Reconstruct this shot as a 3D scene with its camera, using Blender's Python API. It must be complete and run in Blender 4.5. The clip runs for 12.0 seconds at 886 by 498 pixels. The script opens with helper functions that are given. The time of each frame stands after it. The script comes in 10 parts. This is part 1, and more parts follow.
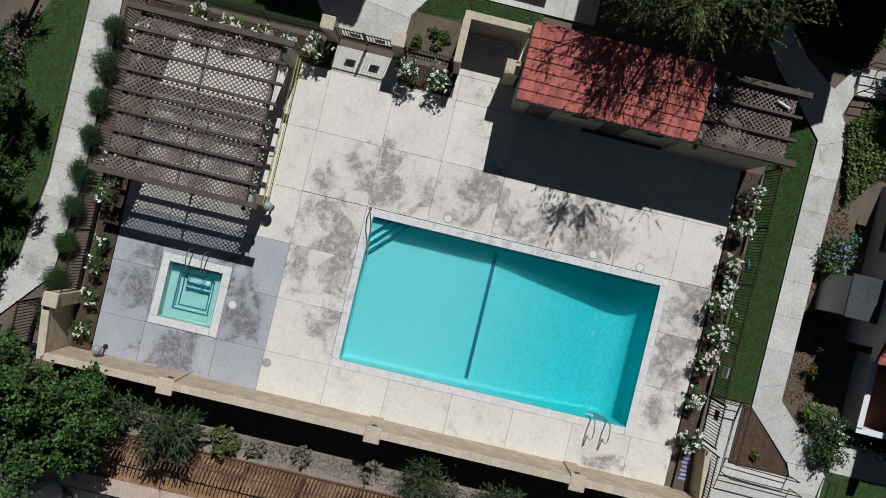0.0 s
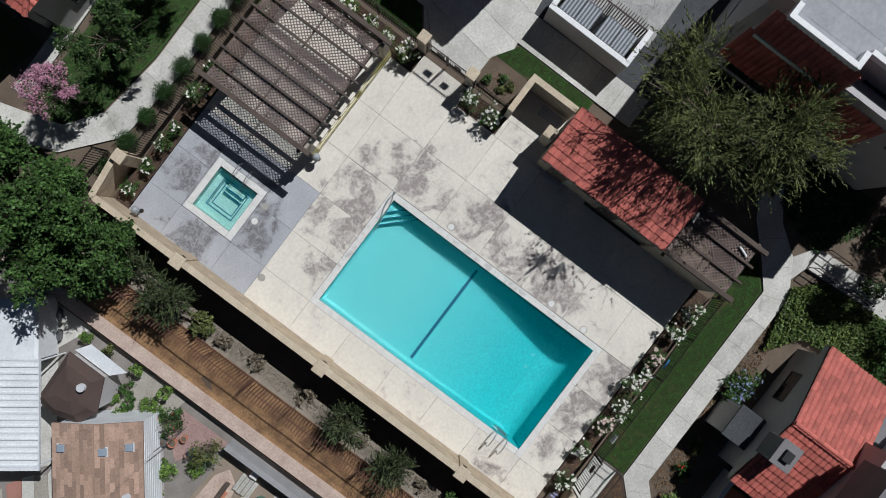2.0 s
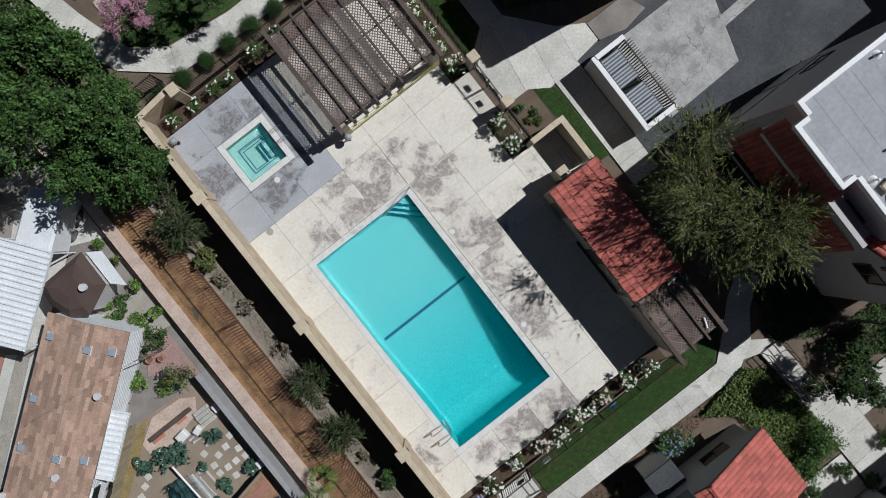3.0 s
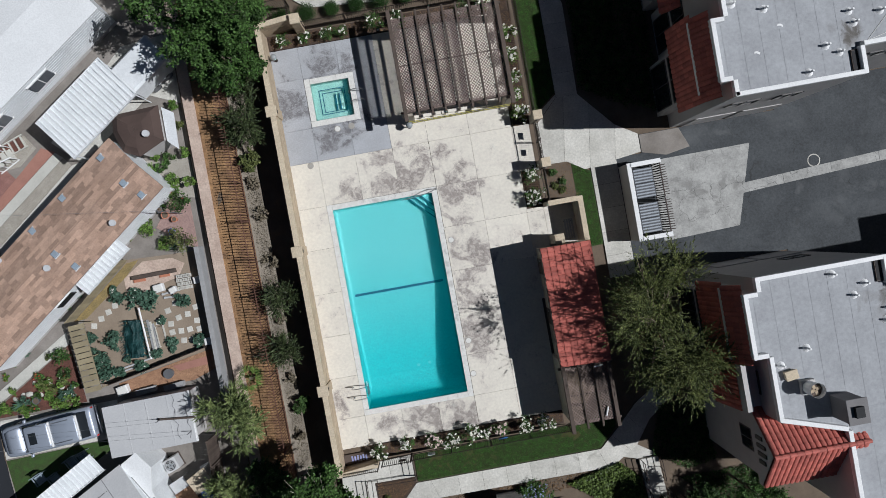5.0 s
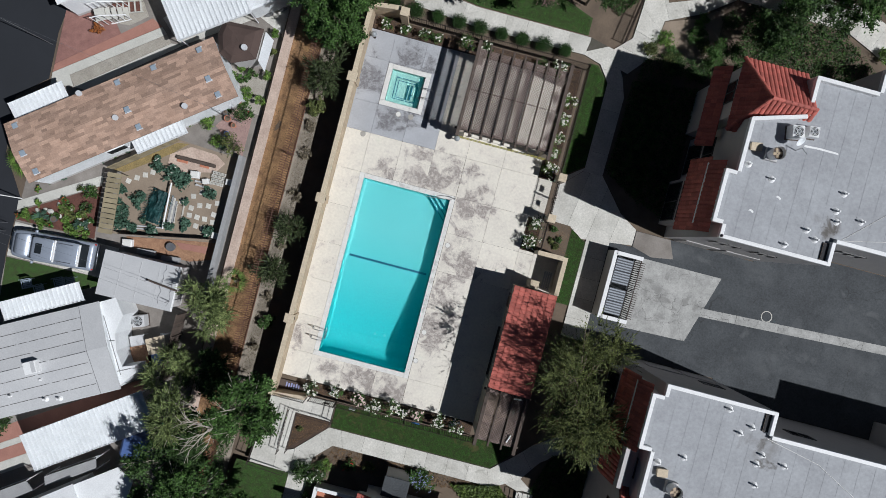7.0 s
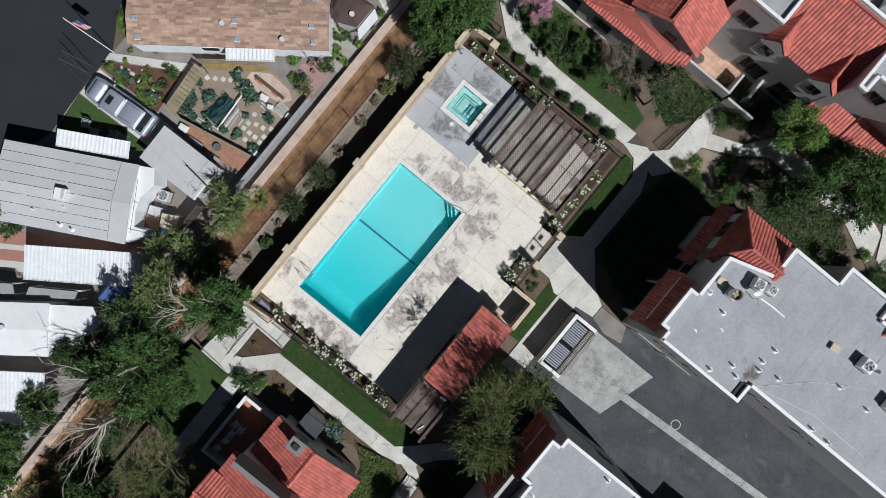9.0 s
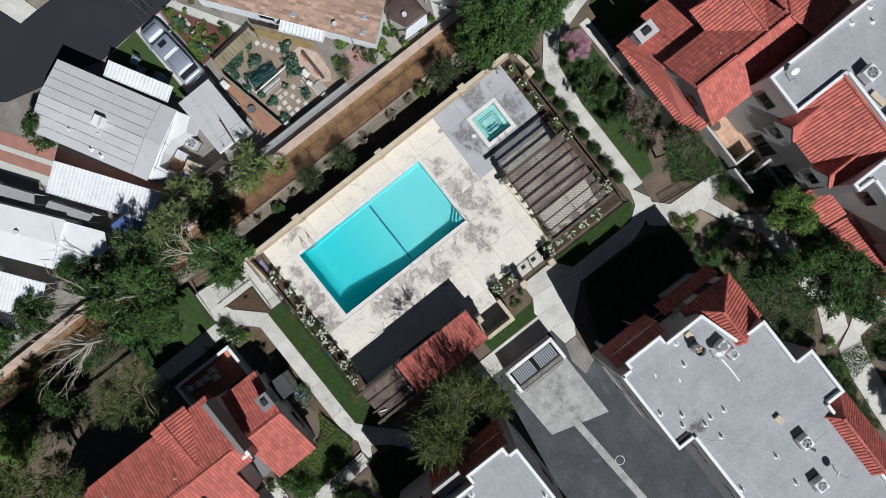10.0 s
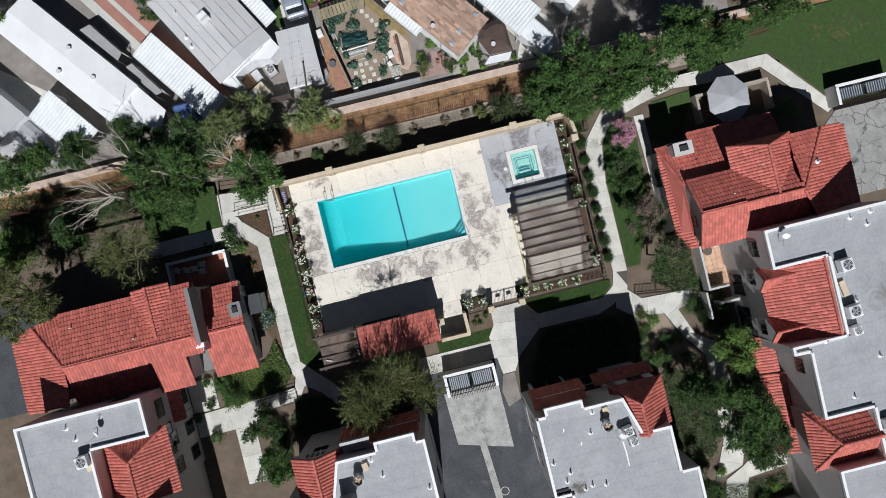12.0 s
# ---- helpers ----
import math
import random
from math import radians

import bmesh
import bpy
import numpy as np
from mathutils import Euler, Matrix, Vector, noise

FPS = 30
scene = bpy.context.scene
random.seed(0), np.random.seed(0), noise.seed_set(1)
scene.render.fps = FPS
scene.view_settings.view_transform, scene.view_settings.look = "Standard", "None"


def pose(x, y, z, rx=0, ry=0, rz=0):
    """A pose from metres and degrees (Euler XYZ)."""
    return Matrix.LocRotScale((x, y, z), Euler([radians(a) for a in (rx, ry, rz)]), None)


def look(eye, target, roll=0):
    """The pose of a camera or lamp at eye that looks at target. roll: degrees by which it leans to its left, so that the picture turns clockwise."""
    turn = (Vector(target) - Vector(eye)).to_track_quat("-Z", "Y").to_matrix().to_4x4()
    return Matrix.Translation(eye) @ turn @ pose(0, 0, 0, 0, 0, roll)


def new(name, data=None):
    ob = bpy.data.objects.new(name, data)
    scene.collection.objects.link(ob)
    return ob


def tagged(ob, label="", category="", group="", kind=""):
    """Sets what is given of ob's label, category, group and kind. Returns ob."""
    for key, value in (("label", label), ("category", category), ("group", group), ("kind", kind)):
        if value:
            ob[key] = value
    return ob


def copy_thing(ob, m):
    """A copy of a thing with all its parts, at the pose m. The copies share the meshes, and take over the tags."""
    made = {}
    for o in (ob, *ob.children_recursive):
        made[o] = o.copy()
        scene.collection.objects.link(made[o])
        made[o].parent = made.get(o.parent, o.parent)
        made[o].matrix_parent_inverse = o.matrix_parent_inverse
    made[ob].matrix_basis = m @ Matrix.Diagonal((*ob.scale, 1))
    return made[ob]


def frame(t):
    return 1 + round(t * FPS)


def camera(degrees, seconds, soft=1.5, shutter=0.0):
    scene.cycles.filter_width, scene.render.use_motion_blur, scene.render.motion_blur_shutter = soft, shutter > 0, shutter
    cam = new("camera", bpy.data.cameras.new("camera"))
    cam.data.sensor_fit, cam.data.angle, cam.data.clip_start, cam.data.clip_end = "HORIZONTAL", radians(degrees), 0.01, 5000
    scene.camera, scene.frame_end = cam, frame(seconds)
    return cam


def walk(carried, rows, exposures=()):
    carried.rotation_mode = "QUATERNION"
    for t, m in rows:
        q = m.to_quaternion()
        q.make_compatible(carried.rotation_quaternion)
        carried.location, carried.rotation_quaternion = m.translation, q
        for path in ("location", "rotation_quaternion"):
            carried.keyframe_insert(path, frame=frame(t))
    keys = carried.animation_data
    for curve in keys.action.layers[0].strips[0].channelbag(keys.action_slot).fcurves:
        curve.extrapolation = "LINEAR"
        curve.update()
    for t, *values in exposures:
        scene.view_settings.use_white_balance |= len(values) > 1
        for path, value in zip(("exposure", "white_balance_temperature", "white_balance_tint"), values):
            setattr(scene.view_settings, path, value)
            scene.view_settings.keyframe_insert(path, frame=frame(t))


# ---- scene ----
cam = camera(69.0, 12.0, soft=0.3)

# seconds, place, tilt and turn: a hovering rise with a slow spin
PATH = [
    (0, pose(2.73, 3.44, 26.53, -0.93, -0.76, -76.46)),
    (1, pose(2.72, 3.42, 28.93, -0.93, -0.76, -65.95)),
    (2, pose(2.72, 3.40, 31.37, -0.93, -0.76, -52.95)),
    (3, pose(2.71, 3.38, 33.84, -0.93, -0.76, -38.05)),
    (4, pose(2.70, 3.36, 36.34, -0.93, -0.76, -23.60)),
    (5, pose(2.69, 3.35, 38.87, -0.93, -0.76, -10.25)),
    (6, pose(2.68, 3.33, 41.44, -0.93, -0.76, 2.53)),
    (7, pose(2.67, 3.31, 44.04, -0.93, -0.76, 14.77)),
    (8, pose(2.66, 3.29, 46.66, -0.93, -0.76, 26.95)),
    (9, pose(2.65, 3.27, 49.33, -0.93, -0.76, 39.28)),
    (10, pose(2.64, 3.25, 52.02, -0.93, -0.76, 51.71)),
    (11, pose(2.64, 3.23, 54.74, -0.93, -0.76, 63.94)),
    (12, pose(2.63, 3.22, 57.50, -0.93, -0.76, 76.10)),
]
walk(cam, PATH, [(0, -0.48, 6050, 10), (5.5, -0.39, 6050, 10), (9, -0.26, 6100, 10), (12, -0.13, 6150, 10)])

# ---- light ----
world = bpy.data.worlds.new("sky")
scene.world = world
world.use_nodes = True
sky_nodes = world.node_tree.nodes
sky = sky_nodes.new("ShaderNodeTexSky")
sky.sky_type, sky.sun_disc, sky.ozone_density, sky.dust_density = "NISHITA", False, 3.0, 0.4
SUN_WAY = Vector((-0.83, 0.135, -1.0))
sky.sun_elevation = math.atan2(1.0, math.hypot(0.83, 0.135))
sky.sun_rotation = math.atan2(0.83, -0.135)
sky_nodes["Background"].inputs["Strength"].default_value = 0.017
world.node_tree.links.new(sky.outputs[0], sky_nodes["Background"].inputs["Color"])
sun_data = bpy.data.lights.new("sun", "SUN")
sun_data.energy, sun_data.angle, sun_data.color = 5.0, radians(0.53), (1.0, 0.985, 0.965)
sun = new("sun", sun_data)
sun.matrix_world = look((60, -10, 70), Vector((60, -10, 70)) + SUN_WAY)

# ---- materials ----
def material(name, base, second=None, rough=0.8, scale=1.5, fine=18.0, amount=0.5, bump=0.12, metal=0.0, per_piece=0.0, fine_amount=0.1, stretch=(1, 1, 1), bump_scale=None, edge=(0.35, 0.65), turn=0.0):
    """A weathered surface: two colours in broad patches, a finer grain over them and relief."""
    m = bpy.data.materials.new(name)
    m.use_nodes = True
    nt = m.node_tree
    n, link = nt.nodes, nt.links.new
    shader = n["Principled BSDF"]
    geo = n.new("ShaderNodeNewGeometry")
    mapping = n.new("ShaderNodeMapping")
    mapping.inputs["Scale"].default_value = stretch
    mapping.inputs["Rotation"].default_value = (0, 0, turn)
    link(geo.outputs["Position"], mapping.inputs["Vector"])

    def noise_at(s, detail=5.0, rough_=0.6):
        t = n.new("ShaderNodeTexNoise")
        t.inputs["Scale"].default_value = s
        t.inputs["Detail"].default_value = detail
        t.inputs["Roughness"].default_value = rough_
        link(mapping.outputs[0], t.inputs["Vector"])
        return t

    second = second or tuple(c * 0.72 for c in base)
    broad = noise_at(scale)
    ramp = n.new("ShaderNodeMapRange")
    ramp.inputs["From Min"].default_value, ramp.inputs["From Max"].default_value = edge
    ramp.inputs["To Max"].default_value = amount
    link(broad.outputs[0], ramp.inputs["Value"])
    mix = n.new("ShaderNodeMix")
    mix.data_type = "RGBA"
    mix.inputs["A"].default_value, mix.inputs["B"].default_value = (*base, 1), (*second, 1)
    link(ramp.outputs[0], mix.inputs["Factor"])
    grain = noise_at(fine, 3.0)
    gr = n.new("ShaderNodeMapRange")
    gr.inputs["From Min"].default_value, gr.inputs["From Max"].default_value = 0.25, 0.75
    gr.inputs["To Min"].default_value, gr.inputs["To Max"].default_value = 1 - fine_amount, 1 + fine_amount
    link(grain.outputs[0], gr.inputs["Value"])
    value = gr.outputs[0]
    if per_piece:
        info = n.new("ShaderNodeObjectInfo")
        add = n.new("ShaderNodeMath")
        link(info.outputs["Random"], add.inputs[0])
        link(geo.outputs["Random Per Island"], add.inputs[1])
        frac = n.new("ShaderNodeMath")
        frac.operation = "FRACT"
        link(add.outputs[0], frac.inputs[0])
        pr = n.new("ShaderNodeMapRange")
        pr.inputs["To Min"].default_value, pr.inputs["To Max"].default_value = 1 - per_piece, 1 + per_piece
        link(frac.outputs[0], pr.inputs["Value"])
        mul = n.new("ShaderNodeMath")
        mul.operation = "MULTIPLY"
        link(value, mul.inputs[0])
        link(pr.outputs[0], mul.inputs[1])
        value = mul.outputs[0]
    tint = n.new("ShaderNodeVectorMath")
    tint.operation = "SCALE"
    link(mix.outputs["Result"], tint.inputs[0])
    link(value, tint.inputs["Scale"])
    link(tint.outputs[0], shader.inputs["Base Color"])
    shader.inputs["Roughness"].default_value, shader.inputs["Metallic"].default_value = rough, metal
    if bump:
        b = n.new("ShaderNodeBump")
        b.inputs["Strength"].default_value, b.inputs["Distance"].default_value = bump, 0.02
        relief = noise_at(bump_scale, 4.0) if bump_scale else grain
        link(relief.outputs[0], b.inputs["Height"])
        link(b.outputs[0], shader.inputs["Normal"])
    return m


M = {}
M["deck"] = material("deck_concrete", (0.745, 0.7, 0.605), (0.675, 0.63, 0.55), 0.85, 0.9, 6, 0.6, 0.1, fine_amount=0.09, per_piece=0.05)
M["coping"] = material("coping_concrete", (0.74, 0.73, 0.69), (0.56, 0.54, 0.5), 0.8, 3, 14, 0.5)
M["path"] = material("path_concrete", (0.62, 0.6, 0.545), (0.46, 0.445, 0.395), 0.9, 0.9, 9, 0.7, per_piece=0.09, fine_amount=0.17)
M["asphalt"] = material("asphalt", (0.068, 0.074, 0.079), (0.041, 0.045, 0.049), 0.9, 0.5, 9, 0.8, fine_amount=0.3)
M["dirt"] = material("dry_soil", (0.16, 0.12, 0.085), (0.09, 0.068, 0.05), 0.95, 0.8, 12, 0.7, 0.6)
M["frame_dark"] = material("bronze_frame", (0.06, 0.055, 0.05), None, 0.5, 4, 20, 0.5, 0.05)
M["joint"] = material("joint_dirt", (0.1, 0.09, 0.075), (0.06, 0.06, 0.04), 0.95, 3, 20, 0.6, 0.2)
M["gravel"] = material("grey_gravel", (0.29, 0.25, 0.2), (0.15, 0.128, 0.1), 0.95, 1.2, 25, 0.7, 0.6)
M["brown_slope"] = material("brown_netting_slope", (0.36, 0.21, 0.1), (0.16, 0.09, 0.048), 0.95, 1.6, 10, 0.9, 0.6, fine_amount=0.3)
M["lawn"] = material("lawn_soil", (0.04, 0.09, 0.017), (0.04, 0.052, 0.018), 0.95, 3.2, 16, 0.8, 0.8, fine_amount=0.3)
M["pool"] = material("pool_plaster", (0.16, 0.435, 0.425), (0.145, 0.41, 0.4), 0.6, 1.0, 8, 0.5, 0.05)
M["block"] = material("tan_block", (0.45, 0.36, 0.25), (0.36, 0.28, 0.2), 0.9, 2.5, 16, 0.6, 0.5, per_piece=0.12)
M["wood"] = material("weathered_brown_wood", (0.105, 0.078, 0.063), (0.062, 0.046, 0.037), 0.85, 2, 30, 0.7, 0.5, per_piece=0.15)
M["tile"] = material("red_clay_tile", (0.5, 0.136, 0.103), (0.39, 0.104, 0.082), 0.75, 0.8, 10, 0.7, 0.3, per_piece=0.2, fine_amount=0.18)
M["stucco"] = material("white_stucco", (0.52, 0.5, 0.485), (0.43, 0.415, 0.405), 0.95, 1.2, 30, 0.5, 0.4)
M["flat_roof"] = material("grey_roof_coating", (0.375, 0.385, 0.4), (0.29, 0.296, 0.31), 0.8, 0.5, 6, 0.7, 0.15, fine_amount=0.13)
M["white"] = material("white_paint", (0.8, 0.8, 0.79), (0.66, 0.66, 0.65), 0.6, 1.5, 12, 0.4, 0.08)
M["white_metal"] = material("white_metal_sheet", (0.76, 0.78, 0.79), (0.6, 0.62, 0.63), 0.5, 1.0, 10, 0.5, 0.08)
M["iron"] = material("brown_iron", (0.045, 0.031, 0.025), None, 0.6, 3, 20, 0.5, 0.1, 0.3)
M["bark"] = material("grey_bark", (0.2, 0.16, 0.12), (0.11, 0.085, 0.065), 0.95, 4, 24, 0.7, 0.8)
M["shingle"] = material("brown_shingle", (0.41, 0.28, 0.21), (0.33, 0.215, 0.155), 0.9, 0.8, 12, 0.6, 0.3, per_piece=0.3, fine_amount=0.2)
M["deck_grey"] = material("grey_deck_concrete", (0.43, 0.44, 0.46), (0.36, 0.365, 0.38), 0.85, 0.8, 12, 0.6, 0.1, fine_amount=0.15, per_piece=0.04)
M["water_line_tile"] = material("dark_blue_tile", (0.012, 0.07, 0.13), None, 0.35, 4, 20, 0.5, 0.05)
M["step"] = M["pool"]
M["chrome"] = material("worn_steel", (0.5, 0.5, 0.5), None, 0.3, 4, 30, 0.5, 0.0, 0.9)
M["lid"] = material("white_plastic_lid", (0.75, 0.74, 0.7), (0.6, 0.58, 0.54), 0.5, 6, 30, 0.4, 0.05)
M["grey_lid"] = material("grey_concrete_lid", (0.4, 0.38, 0.34), (0.3, 0.28, 0.25), 0.8, 5, 30, 0.5, 0.2)
M["cap"] = material("tan_cap_block", (0.6, 0.505, 0.37), (0.5, 0.41, 0.29), 0.9, 2.5, 12, 0.6, 0.4, per_piece=0.06, fine_amount=0.16)
M["grey_block"] = material("grey_tan_block", (0.42, 0.37, 0.3), (0.33, 0.29, 0.24), 0.9, 2.5, 16, 0.6, 0.5, per_piece=0.12)
M["lamp_grey"] = material("grey_lamp_globe", (0.3, 0.32, 0.33), None, 0.4, 4, 20, 0.4, 0.05)
M["rope"] = material("yellow_rope", (0.5, 0.45, 0.12), None, 0.8, 4, 20, 0.4, 0.1)
# darker second leaf colour imitates the shaded gaps between clumps
M["leaf"] = material("green_leaf", (0.075, 0.148, 0.036), (0.026, 0.054, 0.013), 0.55, 1.9, 5, 0.95, 0.0, per_piece=0.5, fine_amount=0.25, edge=(0.42, 0.58))
M["leaf_bright"] = material("bright_green_leaf", (0.145, 0.235, 0.05), (0.06, 0.115, 0.022), 0.55, 2.2, 5, 0.95, 0.0, per_piece=0.5, fine_amount=0.25, edge=(0.42, 0.58))
M["leaf_dark"] = material("dark_green_leaf", (0.062, 0.115, 0.032), (0.02, 0.04, 0.012), 0.55, 2.1, 5, 0.95, 0.0, per_piece=0.5, fine_amount=0.25, edge=(0.42, 0.58))
M["leaf_olive"] = material("olive_leaf", (0.135, 0.155, 0.05), (0.045, 0.058, 0.02), 0.55, 1.9, 5, 0.95, 0.0, per_piece=0.5, fine_amount=0.25, edge=(0.42, 0.58))
M["leaf_box"] = material("boxwood_leaf", (0.03, 0.07, 0.016), (0.018, 0.044, 0.011), 0.5, 0.8, 3, 0.8, 0.0, per_piece=0.62)
M["leaf_dry"] = material("dry_grey_leaf", (0.2, 0.17, 0.12), (0.12, 0.1, 0.07), 0.8, 0.8, 3, 0.8, 0.0, per_piece=0.4)
M["petal_white"] = material("white_petal", (0.82, 0.8, 0.72), (0.75, 0.7, 0.62), 0.6, 3, 20, 0.5, 0.0, per_piece=0.1)
M["petal_pink"] = material("pink_petal", (0.6, 0.3, 0.4), (0.45, 0.2, 0.3), 0.6, 3, 20, 0.5, 0.0, per_piece=0.3)
M["petal_dull"] = material("faded_pink_petal", (0.33, 0.19, 0.2), (0.24, 0.13, 0.13), 0.7, 3, 20, 0.5, 0.0, per_piece=0.3)
M["petal_blue"] = material("lavender_petal", (0.3, 0.32, 0.55), (0.22, 0.25, 0.45), 0.6, 3, 20, 0.5, 0.0, per_piece=0.3)
M["petal_red"] = material("red_petal", (0.55, 0.03, 0.02), None, 0.6, 3, 20, 0.5, 0.0, per_piece=0.3)
M["mulch"] = material("bark_mulch", (0.085, 0.055, 0.04), (0.05, 0.034, 0.025), 0.95, 2.0, 22, 0.8, 0.8)
M["spa_shell"] = material("spa_plaster", (0.34, 0.43, 0.37), (0.3, 0.39, 0.34), 0.6, 1.5, 10, 0.5, 0.05)
M["lath"] = material("weathered_lath", (0.215, 0.16, 0.14), (0.13, 0.096, 0.083), 0.85, 1.6, 20, 0.7, 0.2, per_piece=0.25)
M["blue_plastic"] = material("blue_plastic", (0.03, 0.14, 0.4), None, 0.4, 4, 20, 0.3, 0.0)
M["grey_stucco"] = material("grey_stucco", (0.22, 0.21, 0.21), (0.16, 0.155, 0.155), 0.95, 1.2, 30, 0.5, 0.4)
M["glass_dark"] = material("dark_window_glass", (0.02, 0.024, 0.028), None, 0.08, 2, 4, 0.3, 0.0)
M["bin_grey"] = material("grey_steel_bin", (0.28, 0.27, 0.25), (0.18, 0.16, 0.14), 0.6, 2, 20, 0.6, 0.1)
M["bin_lid"] = material("dusty_black_plastic", (0.1, 0.105, 0.115), (0.17, 0.17, 0.175), 0.5, 2, 20, 0.6, 0.1)
M["terracotta"] = material("terracotta_paving", (0.5, 0.2, 0.12), (0.42, 0.17, 0.1), 0.8, 1.5, 14, 0.6, 0.2)
M["court_paver"] = material("pale_terracotta_paver", (0.6, 0.41, 0.28), (0.5, 0.3, 0.2), 0.8, 1.5, 14, 0.6, 0.2, per_piece=0.18)
M["canvas"] = material("grey_canvas", (0.4, 0.4, 0.42), (0.32, 0.32, 0.34), 0.9, 1.5, 40, 0.5, 0.2)
M["pink_concrete"] = material("pinkish_concrete", (0.57, 0.45, 0.37), (0.42, 0.31, 0.25), 0.9, 1.4, 9, 0.8, 0.3, fine_amount=0.2)
M["rust"] = material("rusty_iron", (0.16, 0.075, 0.05), (0.1, 0.05, 0.035), 0.8, 3, 20, 0.6, 0.2, 0.1)
M["grey_concrete"] = material("grey_concrete", (0.34, 0.34, 0.34), (0.26, 0.26, 0.26), 0.9, 1.5, 16, 0.6, 0.2)
M["asphalt_dark"] = material("smooth_asphalt", (0.02, 0.0225, 0.028), (0.015, 0.017, 0.021), 0.85, 0.3, 30, 0.7, 0.2)
M["red_gravel"] = material("maroon_gravel", (0.3, 0.155, 0.13), (0.19, 0.095, 0.082), 0.95, 2.0, 30, 0.6, 0.7, fine_amount=0.4)
M["red_brick"] = material("red_brick_paving", (0.38, 0.19, 0.145), (0.29, 0.14, 0.11), 0.9, 1.2, 14, 0.6, 0.3)
M["brick_rubble"] = material("brick_chips", (0.38, 0.22, 0.13), (0.24, 0.13, 0.08), 0.95, 3.0, 24, 0.8, 0.7, fine_amount=0.4)
M["lot_soil"] = material("grey_lot_soil", (0.27, 0.245, 0.22), (0.17, 0.15, 0.13), 0.95, 0.7, 12, 0.8, 0.5)
M["tan_soil"] = material("tan_soil", (0.3, 0.24, 0.18), (0.22, 0.17, 0.125), 0.95, 1.0, 14, 0.6, 0.5)
M["pale_wood"] = material("yellowed_wood", (0.32, 0.27, 0.17), (0.23, 0.19, 0.12), 0.9, 1.5, 24, 0.6, 0.4, per_piece=0.15)
M["teal_tarp"] = material("teal_tarp", (0.02, 0.09, 0.09), (0.015, 0.06, 0.06), 0.6, 2, 20, 0.6, 0.3)
M["blue_tarp"] = material("blue_tarp", (0.08, 0.14, 0.33), (0.055, 0.1, 0.25), 0.6, 2, 20, 0.6, 0.3)
M["grey_sheet"] = material("grey_sheet_roof", (0.53, 0.53, 0.53), (0.45, 0.455, 0.46), 0.6, 0.6, 12, 0.6, 0.08)
M["white_roof"] = material("white_coated_roof", (0.78, 0.79, 0.79), (0.66, 0.67, 0.67), 0.7, 0.6, 12, 0.5, 0.08)
M["dry_turf"] = material("dry_yellow_grass", (0.3, 0.22, 0.09), (0.19, 0.15, 0.07), 0.95, 1.6, 14, 0.8, 0.6, fine_amount=0.3)
M["brown_roof"] = material("brown_felt_roof", (0.09, 0.06, 0.05), (0.06, 0.04, 0.034), 0.9, 1, 30, 0.5, 0.3)
M["blue_grey"] = material("blue_grey_metal", (0.3, 0.36, 0.42), None, 0.5, 3, 20, 0.4, 0.05)
M["silver_paint"] = material("silver_car_paint", (0.36, 0.4, 0.47), (0.32, 0.36, 0.43), 0.35, 1, 20, 0.3, 0.0, 0.3)
# dark second colour again gives the shade between leaf clumps
M["leaf_bamboo"] = material("bamboo_leaf", (0.22, 0.27, 0.1), (0.08, 0.11, 0.04), 0.55, 2.2, 5, 0.95, 0.0, per_piece=0.5, fine_amount=0.25, edge=(0.42, 0.58))
M["leaf_conifer"] = material("conifer_leaf", (0.075, 0.1, 0.04), (0.025, 0.035, 0.015), 0.55, 2.6, 5, 0.95, 0.0, per_piece=0.5, fine_amount=0.25, edge=(0.42, 0.58))
M["leaf_blue"] = material("blue_green_leaf", (0.07, 0.13, 0.09), (0.045, 0.09, 0.06), 0.6, 1.0, 3, 0.8, 0.0, per_piece=0.4)
M["leaf_ivy"] = material("ivy_leaf", (0.125, 0.175, 0.045), (0.055, 0.085, 0.026), 0.45, 1.8, 3, 0.8, 0.0, per_piece=0.62)
M["grass_blade"] = material("grass_blade", (0.05, 0.122, 0.022), (0.045, 0.066, 0.02), 0.7, 3.2, 7, 0.9, 0.0, per_piece=0.55, fine_amount=0.35, edge=(0.42, 0.6))
M["litter_brown"] = material("brown_litter", (0.22, 0.13, 0.06), (0.13, 0.08, 0.04), 0.9, 1.0, 3, 0.8, 0.0, per_piece=0.4)
M["petal_blush"] = material("blush_petal", (0.75, 0.6, 0.55), (0.68, 0.5, 0.46), 0.6, 3, 20, 0.5, 0.0, per_piece=0.1)
M["bark_pale"] = material("pale_dead_bark", (0.42, 0.38, 0.32), (0.3, 0.26, 0.22), 0.9, 4, 24, 0.6, 0.4)
M["galvanised"] = material("galvanised_metal", (0.62, 0.63, 0.64), (0.5, 0.5, 0.51), 0.45, 4, 20, 0.5, 0.05)
# the sky's grey reflection is put into this pane colour
M["window_grey"] = material("sky_reflection_window", (0.13, 0.14, 0.155), (0.1, 0.108, 0.12), 0.15, 2, 6, 0.5, 0.0)
M["sand_gravel"] = material("sandy_gravel", (0.38, 0.35, 0.3), (0.27, 0.245, 0.205), 0.95, 1.1, 22, 0.7, 0.6, fine_amount=0.3)
M["lot_concrete"] = material("lot_concrete", (0.55, 0.54, 0.49), (0.44, 0.43, 0.385), 0.9, 0.8, 12, 0.6, 0.2, fine_amount=0.12)
